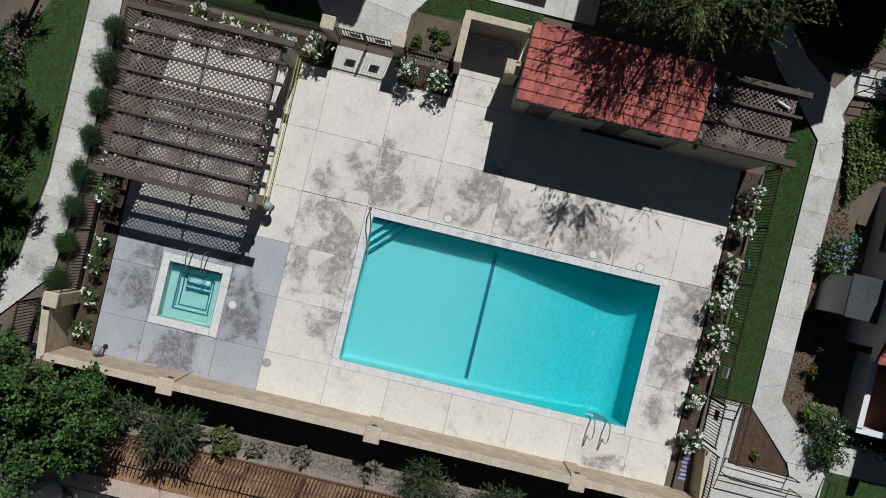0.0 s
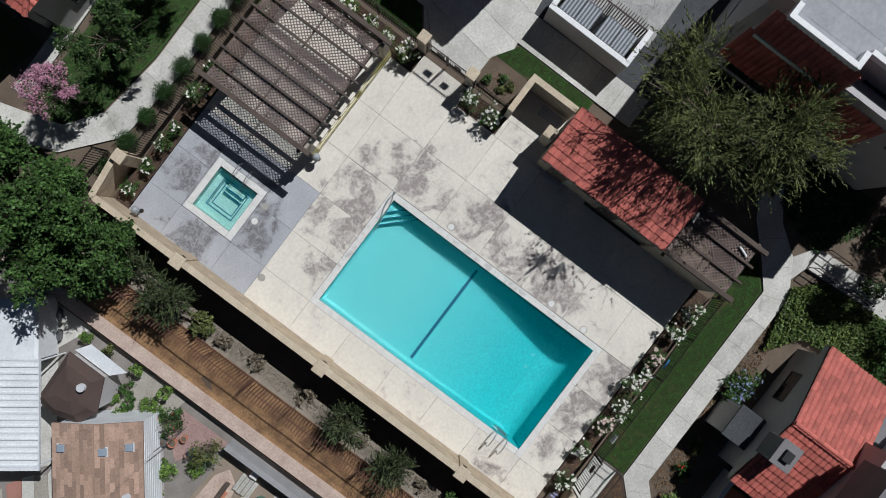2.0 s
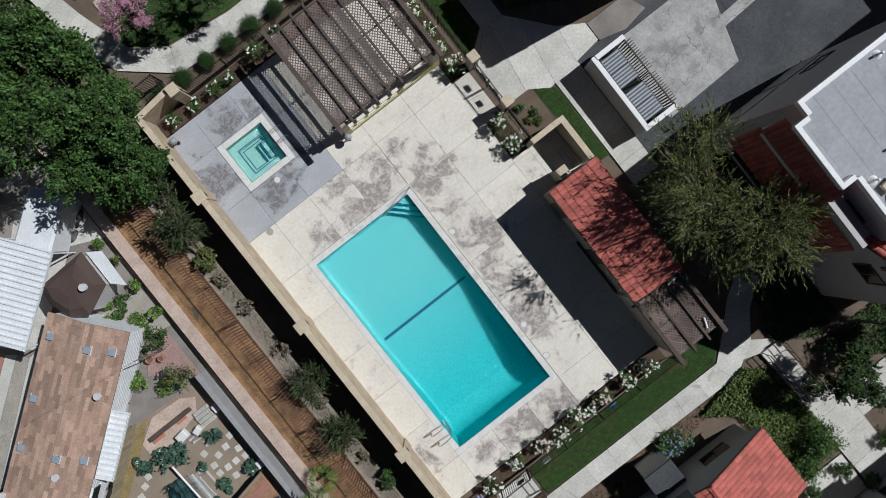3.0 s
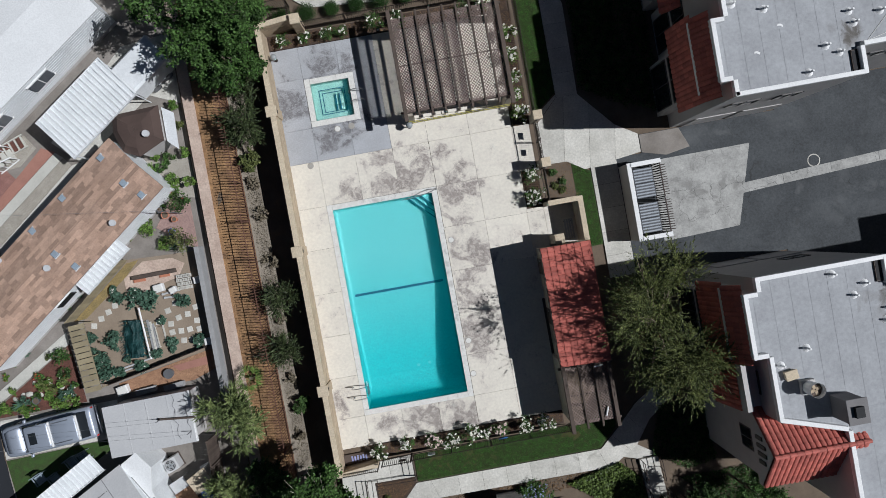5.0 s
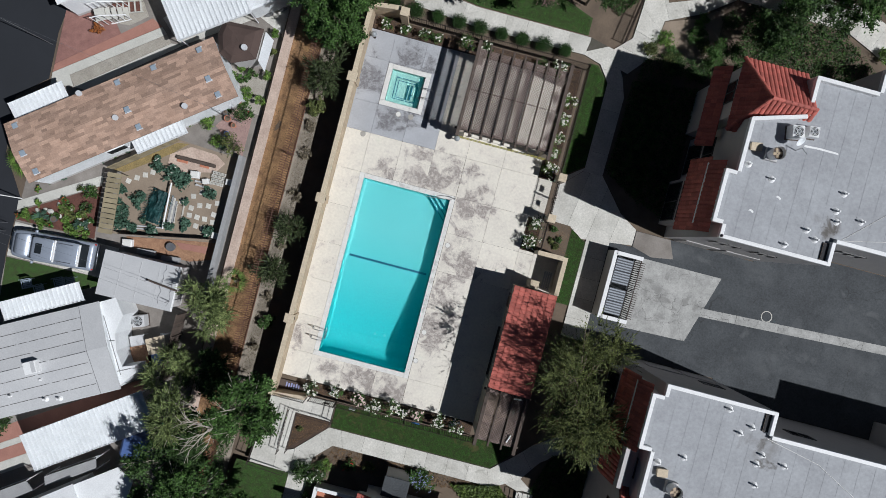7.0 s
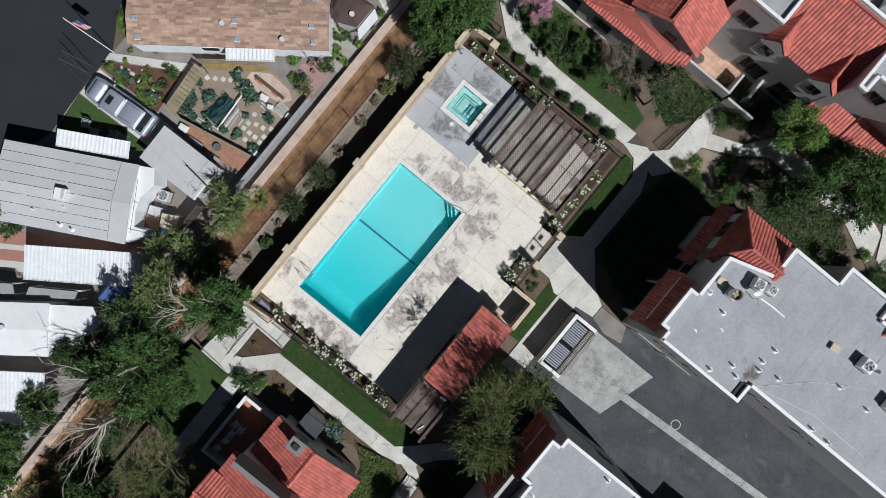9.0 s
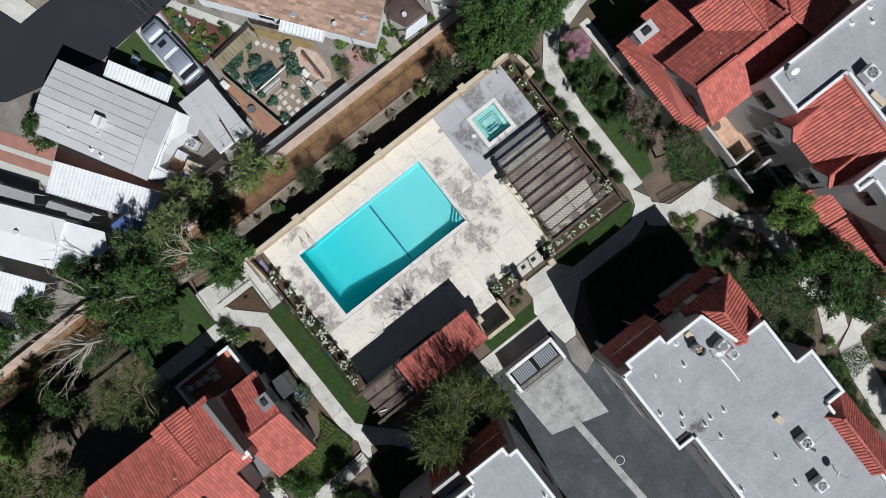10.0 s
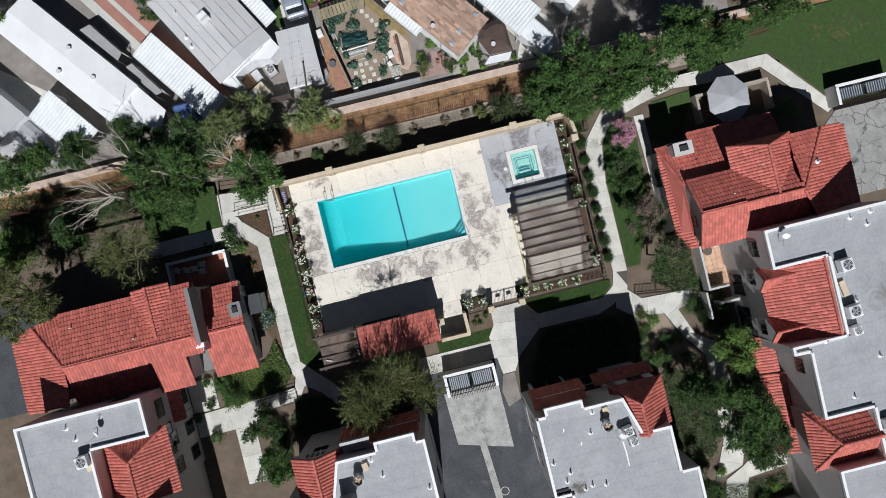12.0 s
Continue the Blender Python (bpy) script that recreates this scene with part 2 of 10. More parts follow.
M["red_mulch"] = material("red_brown_mulch", (0.15, 0.062, 0.045), (0.08, 0.036, 0.027), 0.95, 1.5, 16, 0.8, 0.8, fine_amount=0.4)
M["grey_brick"] = material("pinkish_brick_paving", (0.36, 0.24, 0.21), (0.27, 0.18, 0.165), 0.9, 1.5, 14, 0.7, 0.4, fine_amount=0.25)
M["leaf_rust"] = material("rust_orange_leaf", (0.34, 0.12, 0.035), (0.2, 0.07, 0.025), 0.7, 0.8, 3, 0.8, 0.0, per_piece=0.4)
# near-black colour gives the shade inside wells, flues and drain openings
M["dark"] = material("dark_void", (0.03, 0.03, 0.032), None, 0.9)


def water_material():
    m = bpy.data.materials.new("pool_water")
    m.use_nodes = True
    n, link = m.node_tree.nodes, m.node_tree.links.new
    s = n["Principled BSDF"]
    s.inputs["Base Color"].default_value = (0.55, 0.93, 0.95, 1)
    s.inputs["Transmission Weight"].default_value = 1.0
    s.inputs["Roughness"].default_value, s.inputs["IOR"].default_value = 0.0, 1.2
    t, b = n.new("ShaderNodeTexNoise"), n.new("ShaderNodeBump")
    t.inputs["Scale"].default_value, t.inputs["Detail"].default_value = 2.2, 2.0
    b.inputs["Strength"].default_value, b.inputs["Distance"].default_value = 0.07, 0.02
    g = n.new("ShaderNodeNewGeometry")
    link(g.outputs["Position"], t.inputs["Vector"])
    # livelier ripples over the deep end
    fine, mp, ln, fade, add = n.new("ShaderNodeTexNoise"), n.new("ShaderNodeMapping"), n.new("ShaderNodeVectorMath"), n.new("ShaderNodeMapRange"), n.new("ShaderNodeMath")
    fine.inputs["Scale"].default_value, fine.inputs["Detail"].default_value = 9.0, 2.0
    mp.inputs["Location"].default_value, mp.inputs["Scale"].default_value = (-0.1, 1.2, 0), (0.33, 0.33, 0)
    ln.operation = "LENGTH"
    fade.inputs["From Min"].default_value, fade.inputs["From Max"].default_value = 0.25, 1.1
    fade.inputs["To Min"].default_value, fade.inputs["To Max"].default_value = 0.9, 0.0
    add.operation = "MULTIPLY_ADD"
    link(g.outputs["Position"], fine.inputs["Vector"])
    link(g.outputs["Position"], mp.inputs["Vector"])
    link(mp.outputs[0], ln.inputs[0])
    link(ln.outputs["Value"], fade.inputs["Value"])
    link(fine.outputs[0], add.inputs[0])
    link(fade.outputs[0], add.inputs[1])
    link(t.outputs[0], add.inputs[2])
    link(add.outputs[0], b.inputs["Height"])
    link(b.outputs[0], s.inputs["Normal"])
    # a turquoise diffuse layer stands in for light scattered in the water
    body, both = n.new("ShaderNodeBsdfDiffuse"), n.new("ShaderNodeMixShader")
    body.inputs["Color"].default_value = (0.0, 0.68, 0.8, 1)
    both.inputs[0].default_value = 0.075
    link(s.outputs[0], both.inputs[1])
    link(body.outputs[0], both.inputs[2])
    link(both.outputs[0], n["Material Output"].inputs["Surface"])
    return m


def depth_tint(mat, y0, y1, tint):
    """Water's depth tint in the plaster colour, pale to deep turquoise along the pool."""
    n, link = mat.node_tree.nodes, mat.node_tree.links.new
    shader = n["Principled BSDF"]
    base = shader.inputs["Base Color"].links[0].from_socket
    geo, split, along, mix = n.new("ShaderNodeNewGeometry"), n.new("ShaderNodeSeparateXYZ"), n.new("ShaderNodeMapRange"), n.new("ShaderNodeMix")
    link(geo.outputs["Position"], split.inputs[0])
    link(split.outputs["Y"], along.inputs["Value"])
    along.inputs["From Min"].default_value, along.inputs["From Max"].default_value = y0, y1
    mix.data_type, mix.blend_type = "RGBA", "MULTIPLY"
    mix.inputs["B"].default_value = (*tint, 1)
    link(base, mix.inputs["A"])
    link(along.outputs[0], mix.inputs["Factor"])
    # fine mottling at the deep end imitates glints of the ripples
    ripple_glint, spread, weight, light = n.new("ShaderNodeTexNoise"), n.new("ShaderNodeMapRange"), n.new("ShaderNodeMath"), n.new("ShaderNodeVectorMath")
    ripple_glint.inputs["Scale"].default_value, ripple_glint.inputs["Detail"].default_value = 11.0, 4.0
    link(geo.outputs["Position"], ripple_glint.inputs["Vector"])
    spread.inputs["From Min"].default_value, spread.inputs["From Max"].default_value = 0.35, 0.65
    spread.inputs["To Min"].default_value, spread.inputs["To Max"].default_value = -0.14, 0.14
    link(ripple_glint.outputs[0], spread.inputs["Value"])
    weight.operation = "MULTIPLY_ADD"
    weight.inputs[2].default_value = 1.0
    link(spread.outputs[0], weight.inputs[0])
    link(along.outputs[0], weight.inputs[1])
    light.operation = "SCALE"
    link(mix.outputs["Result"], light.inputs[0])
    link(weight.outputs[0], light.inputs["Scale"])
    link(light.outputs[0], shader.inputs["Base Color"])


depth_tint(M["pool"], 3.0, -3.5, (0.2, 0.88, 0.92))
M["water"] = water_material()
for key in M:
    if key.startswith("leaf") or key == "grass_blade":
        M[key].node_tree.nodes["Principled BSDF"].inputs["Specular IOR Level"].default_value = 0.18


def add_stains(mat, spots, dark, size=1.1, edge=0.03, strength=0.75, lift=0.1, fall=-0.17, cut_at=0.56):
    """Worn grey blotches with ragged outlines, gathered round some places (x, y, reach)."""
    nt = mat.node_tree
    n, link = nt.nodes, nt.links.new
    shader = n["Principled BSDF"]
    base = shader.inputs["Base Color"].links[0].from_socket
    geo = n.new("ShaderNodeNewGeometry")
    t = n.new("ShaderNodeTexNoise")
    t.inputs["Scale"].default_value, t.inputs["Detail"].default_value, t.inputs["Roughness"].default_value, t.inputs["Distortion"].default_value = size, 8.0, 0.6, 0.7
    link(geo.outputs["Position"], t.inputs["Vector"])
    total = None
    for x, y, rx, ry in spots:
        mp = n.new("ShaderNodeMapping")
        mp.vector_type = "POINT"
        mp.inputs["Location"].default_value = (-x / rx, -y / ry, 0)
        mp.inputs["Scale"].default_value = (1 / rx, 1 / ry, 0)
        link(geo.outputs["Position"], mp.inputs["Vector"])
        ln = n.new("ShaderNodeVectorMath")
        ln.operation = "LENGTH"
        link(mp.outputs[0], ln.inputs[0])
        r = n.new("ShaderNodeMapRange")
        r.inputs["From Min"].default_value, r.inputs["From Max"].default_value = 0.0, 1.3
        r.inputs["To Min"].default_value, r.inputs["To Max"].default_value = lift, fall
        r.clamp = True
        link(ln.outputs["Value"], r.inputs["Value"])
        if total is None:
            total = r.outputs[0]
        else:
            mx = n.new("ShaderNodeMath")
            mx.operation = "MAXIMUM"
            link(total, mx.inputs[0])
            link(r.outputs[0], mx.inputs[1])
            total = mx.outputs[0]
    add = n.new("ShaderNodeMath")
    link(t.outputs[0], add.inputs[0])
    link(total, add.inputs[1])
    cut = n.new("ShaderNodeMapRange")
    cut.inputs["From Min"].default_value, cut.inputs["From Max"].default_value = cut_at, cut_at + edge
    cut.inputs["To Max"].default_value = strength
    link(add.outputs[0], cut.inputs["Value"])
    mix = n.new("ShaderNodeMix")
    mix.data_type = "RGBA"
    mix.inputs["B"].default_value = (*dark, 1)
    link(base, mix.inputs["A"])
    link(cut.outputs[0], mix.inputs["Factor"])
    link(mix.outputs["Result"], shader.inputs["Base Color"])


def weather_slabs(mat, spots, wash, blot, reach=1.7):
    """Grey wash, mottled blotches with lacy rims and thin dark veins, gathered round some places (x, y, reach in x, reach in y)."""
    nt = mat.node_tree
    n, link = nt.nodes, nt.links.new
    shader = n["Principled BSDF"]
    base = shader.inputs["Base Color"].links[0].from_socket
    geo, own, apart = n.new("ShaderNodeNewGeometry"), n.new("ShaderNodeObjectInfo"), n.new("ShaderNodeVectorMath")
    apart.operation = "MULTIPLY_ADD"
    apart.inputs[1].default_value = (3.1, 1.7, 0.4)
    link(own.outputs["Random"], apart.inputs[0])
    link(geo.outputs["Position"], apart.inputs[2])

    def noise_at(scale, detail, rough, bend=0.0):
        t = n.new("ShaderNodeTexNoise")
        t.inputs["Scale"].default_value, t.inputs["Detail"].default_value = scale, detail
        t.inputs["Roughness"].default_value, t.inputs["Distortion"].default_value = rough, bend
        link(apart.outputs[0], t.inputs["Vector"])
        return t.outputs[0]

    def sums(op, a, b):
        m = n.new("ShaderNodeMath")
        m.operation = op
        for k, v in enumerate((a, b)):
            if isinstance(v, float):
                m.inputs[k].default_value = v
            else:
                link(v, m.inputs[k])
        return m.outputs[0]

    def span(v, a, b, c=0.0, d=1.0):
        r = n.new("ShaderNodeMapRange")
        for k, q in zip(("From Min", "From Max", "To Min", "To Max"), (a, b, c, d)):
            r.inputs[k].default_value = q
        link(v, r.inputs["Value"])
        return r.outputs[0]

    def blend(a, factor, colour):
        m = n.new("ShaderNodeMix")
        m.data_type = "RGBA"
        m.blend_type = "MULTIPLY"
        m.inputs["B"].default_value = (*colour, 1)
        link(a, m.inputs["A"])
        link(factor, m.inputs["Factor"])
        return m.outputs["Result"]

    near = None
    for x, y, rx, ry in spots:
        mp = n.new("ShaderNodeMapping")
        mp.inputs["Location"].default_value, mp.inputs["Scale"].default_value = (-x / rx, -y / ry, 0), (1 / rx, 1 / ry, 0)
        link(geo.outputs["Position"], mp.inputs["Vector"])
        ln = n.new("ShaderNodeVectorMath")
        ln.operation = "LENGTH"
        link(mp.outputs[0], ln.inputs[0])
        one = span(ln.outputs["Value"], 0.2, reach * 1.35, 1.0, 0.0)
        near = one if near is None else sums("MAXIMUM", near, one)
    # large flowing fields, each slab with its own
    broad = noise_at(0.9, 10.0, 0.6, 0.7)
    ragged = noise_at(3.6, 12.0, 0.7, 0.5)
    field = sums("ADD", sums("ADD", broad, sums("MULTIPLY", near, 0.265)), sums("MULTIPLY", ragged, 0.24))
    fine = span(noise_at(9.0, 8.0, 0.72, 0.6), 0.36, 0.64)
    colour = blend(base, sums("MULTIPLY", span(field, 0.62, 0.84), 0.95), wash)
    patch = span(field, 0.775, 0.79)
    colour = blend(colour, sums("MULTIPLY", patch, span(fine, 0.0, 1.0, 0.35, 1.0)), blot)
    core = sums("MULTIPLY", span(field, 0.83, 0.85), span(ragged, 0.45, 0.52))
    colour = blend(colour, core, (0.66, 0.645, 0.65))
    for level, width in ((0.76, 0.006), (0.82, 0.009), (0.9, 0.007)):
        rim = span(sums("ABSOLUTE", sums("SUBTRACT", field, level), 0.0), 0.0, width, 0.85, 0.0)
        colour = blend(colour, sums("MULTIPLY", rim, span(fine, 0.1, 0.7)), tuple(c * 0.82 for c in blot))
    vein = span(sums("ABSOLUTE", sums("SUBTRACT", noise_at(1.7, 11.0, 0.64, 2.2), 0.5), 0.0), 0.0, 0.012, 0.9, 0.0)
    colour = blend(colour, sums("MULTIPLY", vein, span(near, 0.3, 0.75)), tuple(c * 0.72 for c in blot))
    bare = sums("MULTIPLY", span(noise_at(4.6, 9.0, 0.7, 1.8), 0.56, 0.62), span(near, 0.35, 0.8))
    colour = blend(colour, sums("MULTIPLY", bare, 0.7), tuple(c * 0.95 for c in blot))
    speck = span(noise_at(16.0, 6.0, 0.75), 0.62, 0.7)
    colour = blend(colour, sums("MULTIPLY", speck, span(near, 0.0, 0.6, 0.12, 0.6)), (0.7, 0.68, 0.68))
    link(colour, shader.inputs["Base Color"])


weather_slabs(M["deck"], [(2.3, 7.8, 1.1, 1.0), (2.8, 8.6, 0.5, 0.6), (4.75, 5.8, 0.9, 1.2), (4.45, 3.9, 0.4, 0.9), (4.7, 2.2, 1.0, 1.1), (0.45, 8.5, 0.9, 0.9), (1.6, 7.1, 1.0, 0.6), (3.95, 8.4, 0.5, 0.4), (4.9, 7.3, 0.4, 0.4), (-1.2, 6.9, 0.9, 0.5), (4.3, -0.6, 0.9, 1.5), (4.2, -2.5, 0.9, 1.2), (0.4, -7.35, 1.5, 0.7), (2.4, -7.9, 0.9, 0.5), (-4.7, -5.4, 0.4, 0.8), (-1.8, -7.0, 0.8, 0.4)], (0.88, 0.865, 0.885), (0.725, 0.708, 0.725))
weather_slabs(M["deck_grey"], [(-1.9, 15.2, 0.9, 0.7), (-4.05, 12.8, 0.7, 0.9), (-2.1, 10.5, 0.9, 0.6), (-0.9, 11.0, 0.35, 0.7), (-0.8, 14.6, 0.4, 0.6), (0.1, 11.3, 0.35, 0.5)], (0.9, 0.895, 0.89), (0.73, 0.715, 0.71))
add_stains(M["flat_roof"], [(23.9, 9.6, 1.4, 1.5), (23.4, -3.5, 1.7, 1.5), (15, 36, 3, 2)], (0.17, 0.16, 0.15), 0.9, 0.25, 0.75, 0.26, -0.2, 0.52)
add_stains(M["flat_roof"], [(23.9, 9.5, 0.9, 1.1), (23.5, -3.2, 0.8, 1.1), (23.8, -4.3, 1.2, 0.5)], (0.1, 0.09, 0.078), 1.6, 0.14, 0.85, 0.25, -0.25, 0.54)
add_stains(M["path"], [(7.0, -11.6, 3.0, 0.7), (18.5, 3.0, 4.0, 3.0), (9.5, -11.2, 1.5, 0.8), (-2.0, 19.5, 3.0, 2.0)], (0.26, 0.25, 0.21), 1.2, 0.12, 0.6)
add_stains(M["asphalt"], [(19.5, 6.6, 3.0, 0.8), (28.0, 1.5, 6.0, 1.5), (33.0, 6.0, 5.0, 1.5)], (0.13, 0.135, 0.138), 0.5, 0.15, 0.7)
add_stains(M["coping"], [(0, 6.3, 3.5, 0.6), (3.2, 0, 0.5, 6.5)], (0.4, 0.38, 0.36), 3.0, 0.08, 0.5)


def add_cracks(mat, scale, width, dark, strength=0.8, part_of=0.5):
    """Thin wandering cracks that come and go over the surface."""
    nt = mat.node_tree
    n, link = nt.nodes, nt.links.new
    shader = n["Principled BSDF"]
    base = shader.inputs["Base Color"].links[0].from_socket
    geo = n.new("ShaderNodeNewGeometry")
    wander = n.new("ShaderNodeTexNoise")
    wander.inputs["Scale"].default_value, wander.inputs["Detail"].default_value = scale * 2.2, 4.0
    link(geo.outputs["Position"], wander.inputs["Vector"])
    shift = n.new("ShaderNodeVectorMath")
    shift.operation = "MULTIPLY_ADD"
    shift.inputs[1].default_value = (0.7 / scale, 0.7 / scale, 0)
    link(wander.outputs["Color"], shift.inputs[0])
    link(geo.outputs["Position"], shift.inputs[2])
    cell = n.new("ShaderNodeTexVoronoi")
    cell.feature = "DISTANCE_TO_EDGE"
    cell.inputs["Scale"].default_value = scale
    link(shift.outputs[0], cell.inputs["Vector"])
    line = n.new("ShaderNodeMapRange")
    line.inputs["From Max"].default_value = width * scale
    line.inputs["To Min"].default_value, line.inputs["To Max"].default_value = strength, 0.0
    link(cell.outputs["Distance"], line.inputs["Value"])
    mask = n.new("ShaderNodeTexNoise")
    mask.inputs["Scale"].default_value = scale * 0.6
    link(geo.outputs["Position"], mask.inputs["Vector"])
    some = n.new("ShaderNodeMapRange")
    some.inputs["From Min"].default_value, some.inputs["From Max"].default_value = part_of, part_of + 0.08
    link(mask.outputs[0], some.inputs["Value"])
    mul = n.new("ShaderNodeMath")
    mul.operation = "MULTIPLY"
    link(line.outputs[0], mul.inputs[0])
    link(some.outputs[0], mul.inputs[1])
    mix = n.new("ShaderNodeMix")
    mix.data_type = "RGBA"
    mix.inputs["B"].default_value = (*dark, 1)
    link(base, mix.inputs["A"])
    link(mul.outputs[0], mix.inputs["Factor"])
    link(mix.outputs["Result"], shader.inputs["Base Color"])


M["apron"] = material("apron_concrete", (0.43, 0.425, 0.405), (0.27, 0.268, 0.255), 0.9, 1.1, 10, 0.85, 0.2, fine_amount=0.2)
add_stains(M["apron"], [(18.5, 3.0, 4.0, 3.0), (20.5, 3.4, 2.5, 1.6)], (0.2, 0.195, 0.185), 1.1, 0.1, 0.6)
add_cracks(M["apron"], 0.9, 0.014, (0.07, 0.068, 0.065), 0.8, 0.42)
add_cracks(M["asphalt"], 0.42, 0.02, (0.025, 0.025, 0.025), 0.8, 0.5)
add_cracks(M["deck"], 0.35, 0.005, (0.28, 0.27, 0.26), 0.6, 0.52)
M["seam"] = material("roof_seam", (0.22, 0.22, 0.225), None, 0.8, 2, 20, 0.5, 0.1)
M["roof_seam"] = material("coated_roof_seam", (0.335, 0.345, 0.36), (0.26, 0.265, 0.278), 0.8, 0.5, 6, 0.9, 0.1)
M["drive_concrete"] = material("cracked_drive_concrete", (0.34, 0.335, 0.32), (0.22, 0.215, 0.205), 0.9, 0.7, 12, 0.8, 0.2, fine_amount=0.2)
add_cracks(M["drive_concrete"], 0.7, 0.05, (0.05, 0.05, 0.048), 0.9, 0.4)
M["drain_cover"] = material("drain_cover", (0.13, 0.45, 0.47), None, 0.6, 4, 20, 0.5, 0.05)
add_stains(M["lawn"], [(2.0, -10.0, 3.5, 1.2), (9.0, -9.8, 2.0, 1.0), (-7.0, 43.0, 1.6, 3.0)], (0.13, 0.1, 0.045), 1.4, 0.12, 0.7, 0.1, -0.1, 0.55)
add_stains(M["grass_blade"], [(2.0, -10.0, 3.5, 1.2), (9.0, -9.8, 2.0, 1.0), (-7.0, 43.0, 1.6, 3.0)], (0.12, 0.1, 0.045), 1.4, 0.12, 0.7, 0.1, -0.1, 0.55)
M["lid_rib"] = material("pale_lid_rib", (0.3, 0.33, 0.37), (0.22, 0.24, 0.27), 0.5, 3, 20, 0.5, 0.1)
M["lid_dark"] = material("dark_plastic_lid", (0.05, 0.055, 0.065), None, 0.5, 3, 20, 0.5, 0.1)
add_stains(M["asphalt"], [(20.0, 6.6, 3.5, 1.0), (25.0, 6.2, 3.0, 2.0), (28.0, 1.2, 5.0, 1.6), (21.0, -0.2, 4.0, 1.0), (35, 3, 8, 4)], (0.12, 0.126, 0.13), 0.45, 0.3, 0.6, 0.1, -0.12, 0.5)
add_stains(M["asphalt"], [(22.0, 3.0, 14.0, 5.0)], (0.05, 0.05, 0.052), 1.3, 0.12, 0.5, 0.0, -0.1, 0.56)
# ---- building tools ----
def thing(name, label, category, x=0.0, y=0.0, z=0.0, turn=0.0, group="", kind=""):
    ob = new(name)
    ob.empty_display_size = 0.2
    ob.matrix_basis = pose(x, y, z, 0, 0, turn)
    return tagged(ob, label, category, group, kind)


def part(name, bm, mat, parent=None, label=""):
    """Links a bmesh as one mesh object under a thing or a part."""
    me = bpy.data.meshes.new(name)
    bm.to_mesh(me)
    bm.free()
    me.materials.append(M[mat])
    ob = new(name, me)
    ob.parent = parent
    return tagged(ob, label)


def mesh_part(name, verts, faces, mat, parent=None, label="", kind=""):
    me = bpy.data.meshes.new(name)
    me.from_pydata(verts, [], faces)
    me.materials.append(M[mat])
    ob = new(name, me)
    ob.parent = parent
    return tagged(ob, label, kind=kind)


def piece(name, me, m, parent):
    ob = new(name, me)
    ob.parent = parent
    ob.matrix_basis = m
    return ob


def box(bm, x0, y0, z0, x1, y1, z1, bevel=0.0, m=None):
    made = bmesh.ops.create_cube(bm, size=1.0)["verts"]
    t = Matrix.Translation(((x0 + x1) / 2, (y0 + y1) / 2, (z0 + z1) / 2)) @ Matrix.Diagonal((abs(x1 - x0), abs(y1 - y0), abs(z1 - z0), 1))
    bmesh.ops.transform(bm, matrix=(m or Matrix()) @ t, verts=made)
    if bevel:
        edges = list({e for v in made for e in v.link_edges})
        bmesh.ops.bevel(bm, geom=edges, offset=bevel, segments=1, affect="EDGES", profile=0.5)
    return bm


def boxes(*rows, bevel=0.0):
    bm = bmesh.new()
    for r in rows:
        box(bm, *r, bevel=bevel)
    return bm


def prism(bm, poly, z0, z1, bevel=0.0):
    """A slab with the outline poly from z0 up to z1."""
    if sum(a[0] * b[1] - b[0] * a[1] for a, b in zip(poly, poly[1:] + poly[:1])) < 0:
        poly = poly[::-1]
    low = [bm.verts.new((x, y, z0)) for x, y in poly]
    top = [bm.verts.new((x, y, z1)) for x, y in poly]
    bm.faces.new(low[::-1])
    cap = bm.faces.new(top)
    for i in range(len(poly)):
        j = (i + 1) % len(poly)
        bm.faces.new((low[i], low[j], top[j], top[i]))
    if bevel:
        bmesh.ops.bevel(bm, geom=list(cap.edges), offset=bevel, segments=1, affect="EDGES", profile=0.5)
    return bm


def slab(poly, z0, z1, bevel=0.0):
    return prism(bmesh.new(), poly, z0, z1, bevel)


def tube(bm, points, radius, sides=8, radius_end=None):
    """A round bar along a line of points."""
    points = [Vector(p) for p in points]
    rings = []
    for i, p in enumerate(points):
        way = (points[min(i + 1, len(points) - 1)] - points[max(i - 1, 0)]).normalized()
        side = way.cross(Vector((0, 0, 1)) if abs(way.z) < 0.95 else Vector((1, 0, 0))).normalized()
        up = side.cross(way)
        f = i / max(1, len(points) - 1)
        r = radius if radius_end is None else radius + (radius_end - radius) * f
        rings.append([bm.verts.new(p + (side * math.cos(a) + up * math.sin(a)) * r) for a in (2 * math.pi * k / sides for k in range(sides))])
    for a, b in zip(rings, rings[1:]):
        for k in range(sides):
            bm.faces.new((a[k], a[(k + 1) % sides], b[(k + 1) % sides], b[k]))
    bm.faces.new(rings[0][::-1])
    bm.faces.new(rings[-1])
    return bm


def rod(p, q, radius, sides=8):
    return tube(bmesh.new(), [p, q], radius, sides)


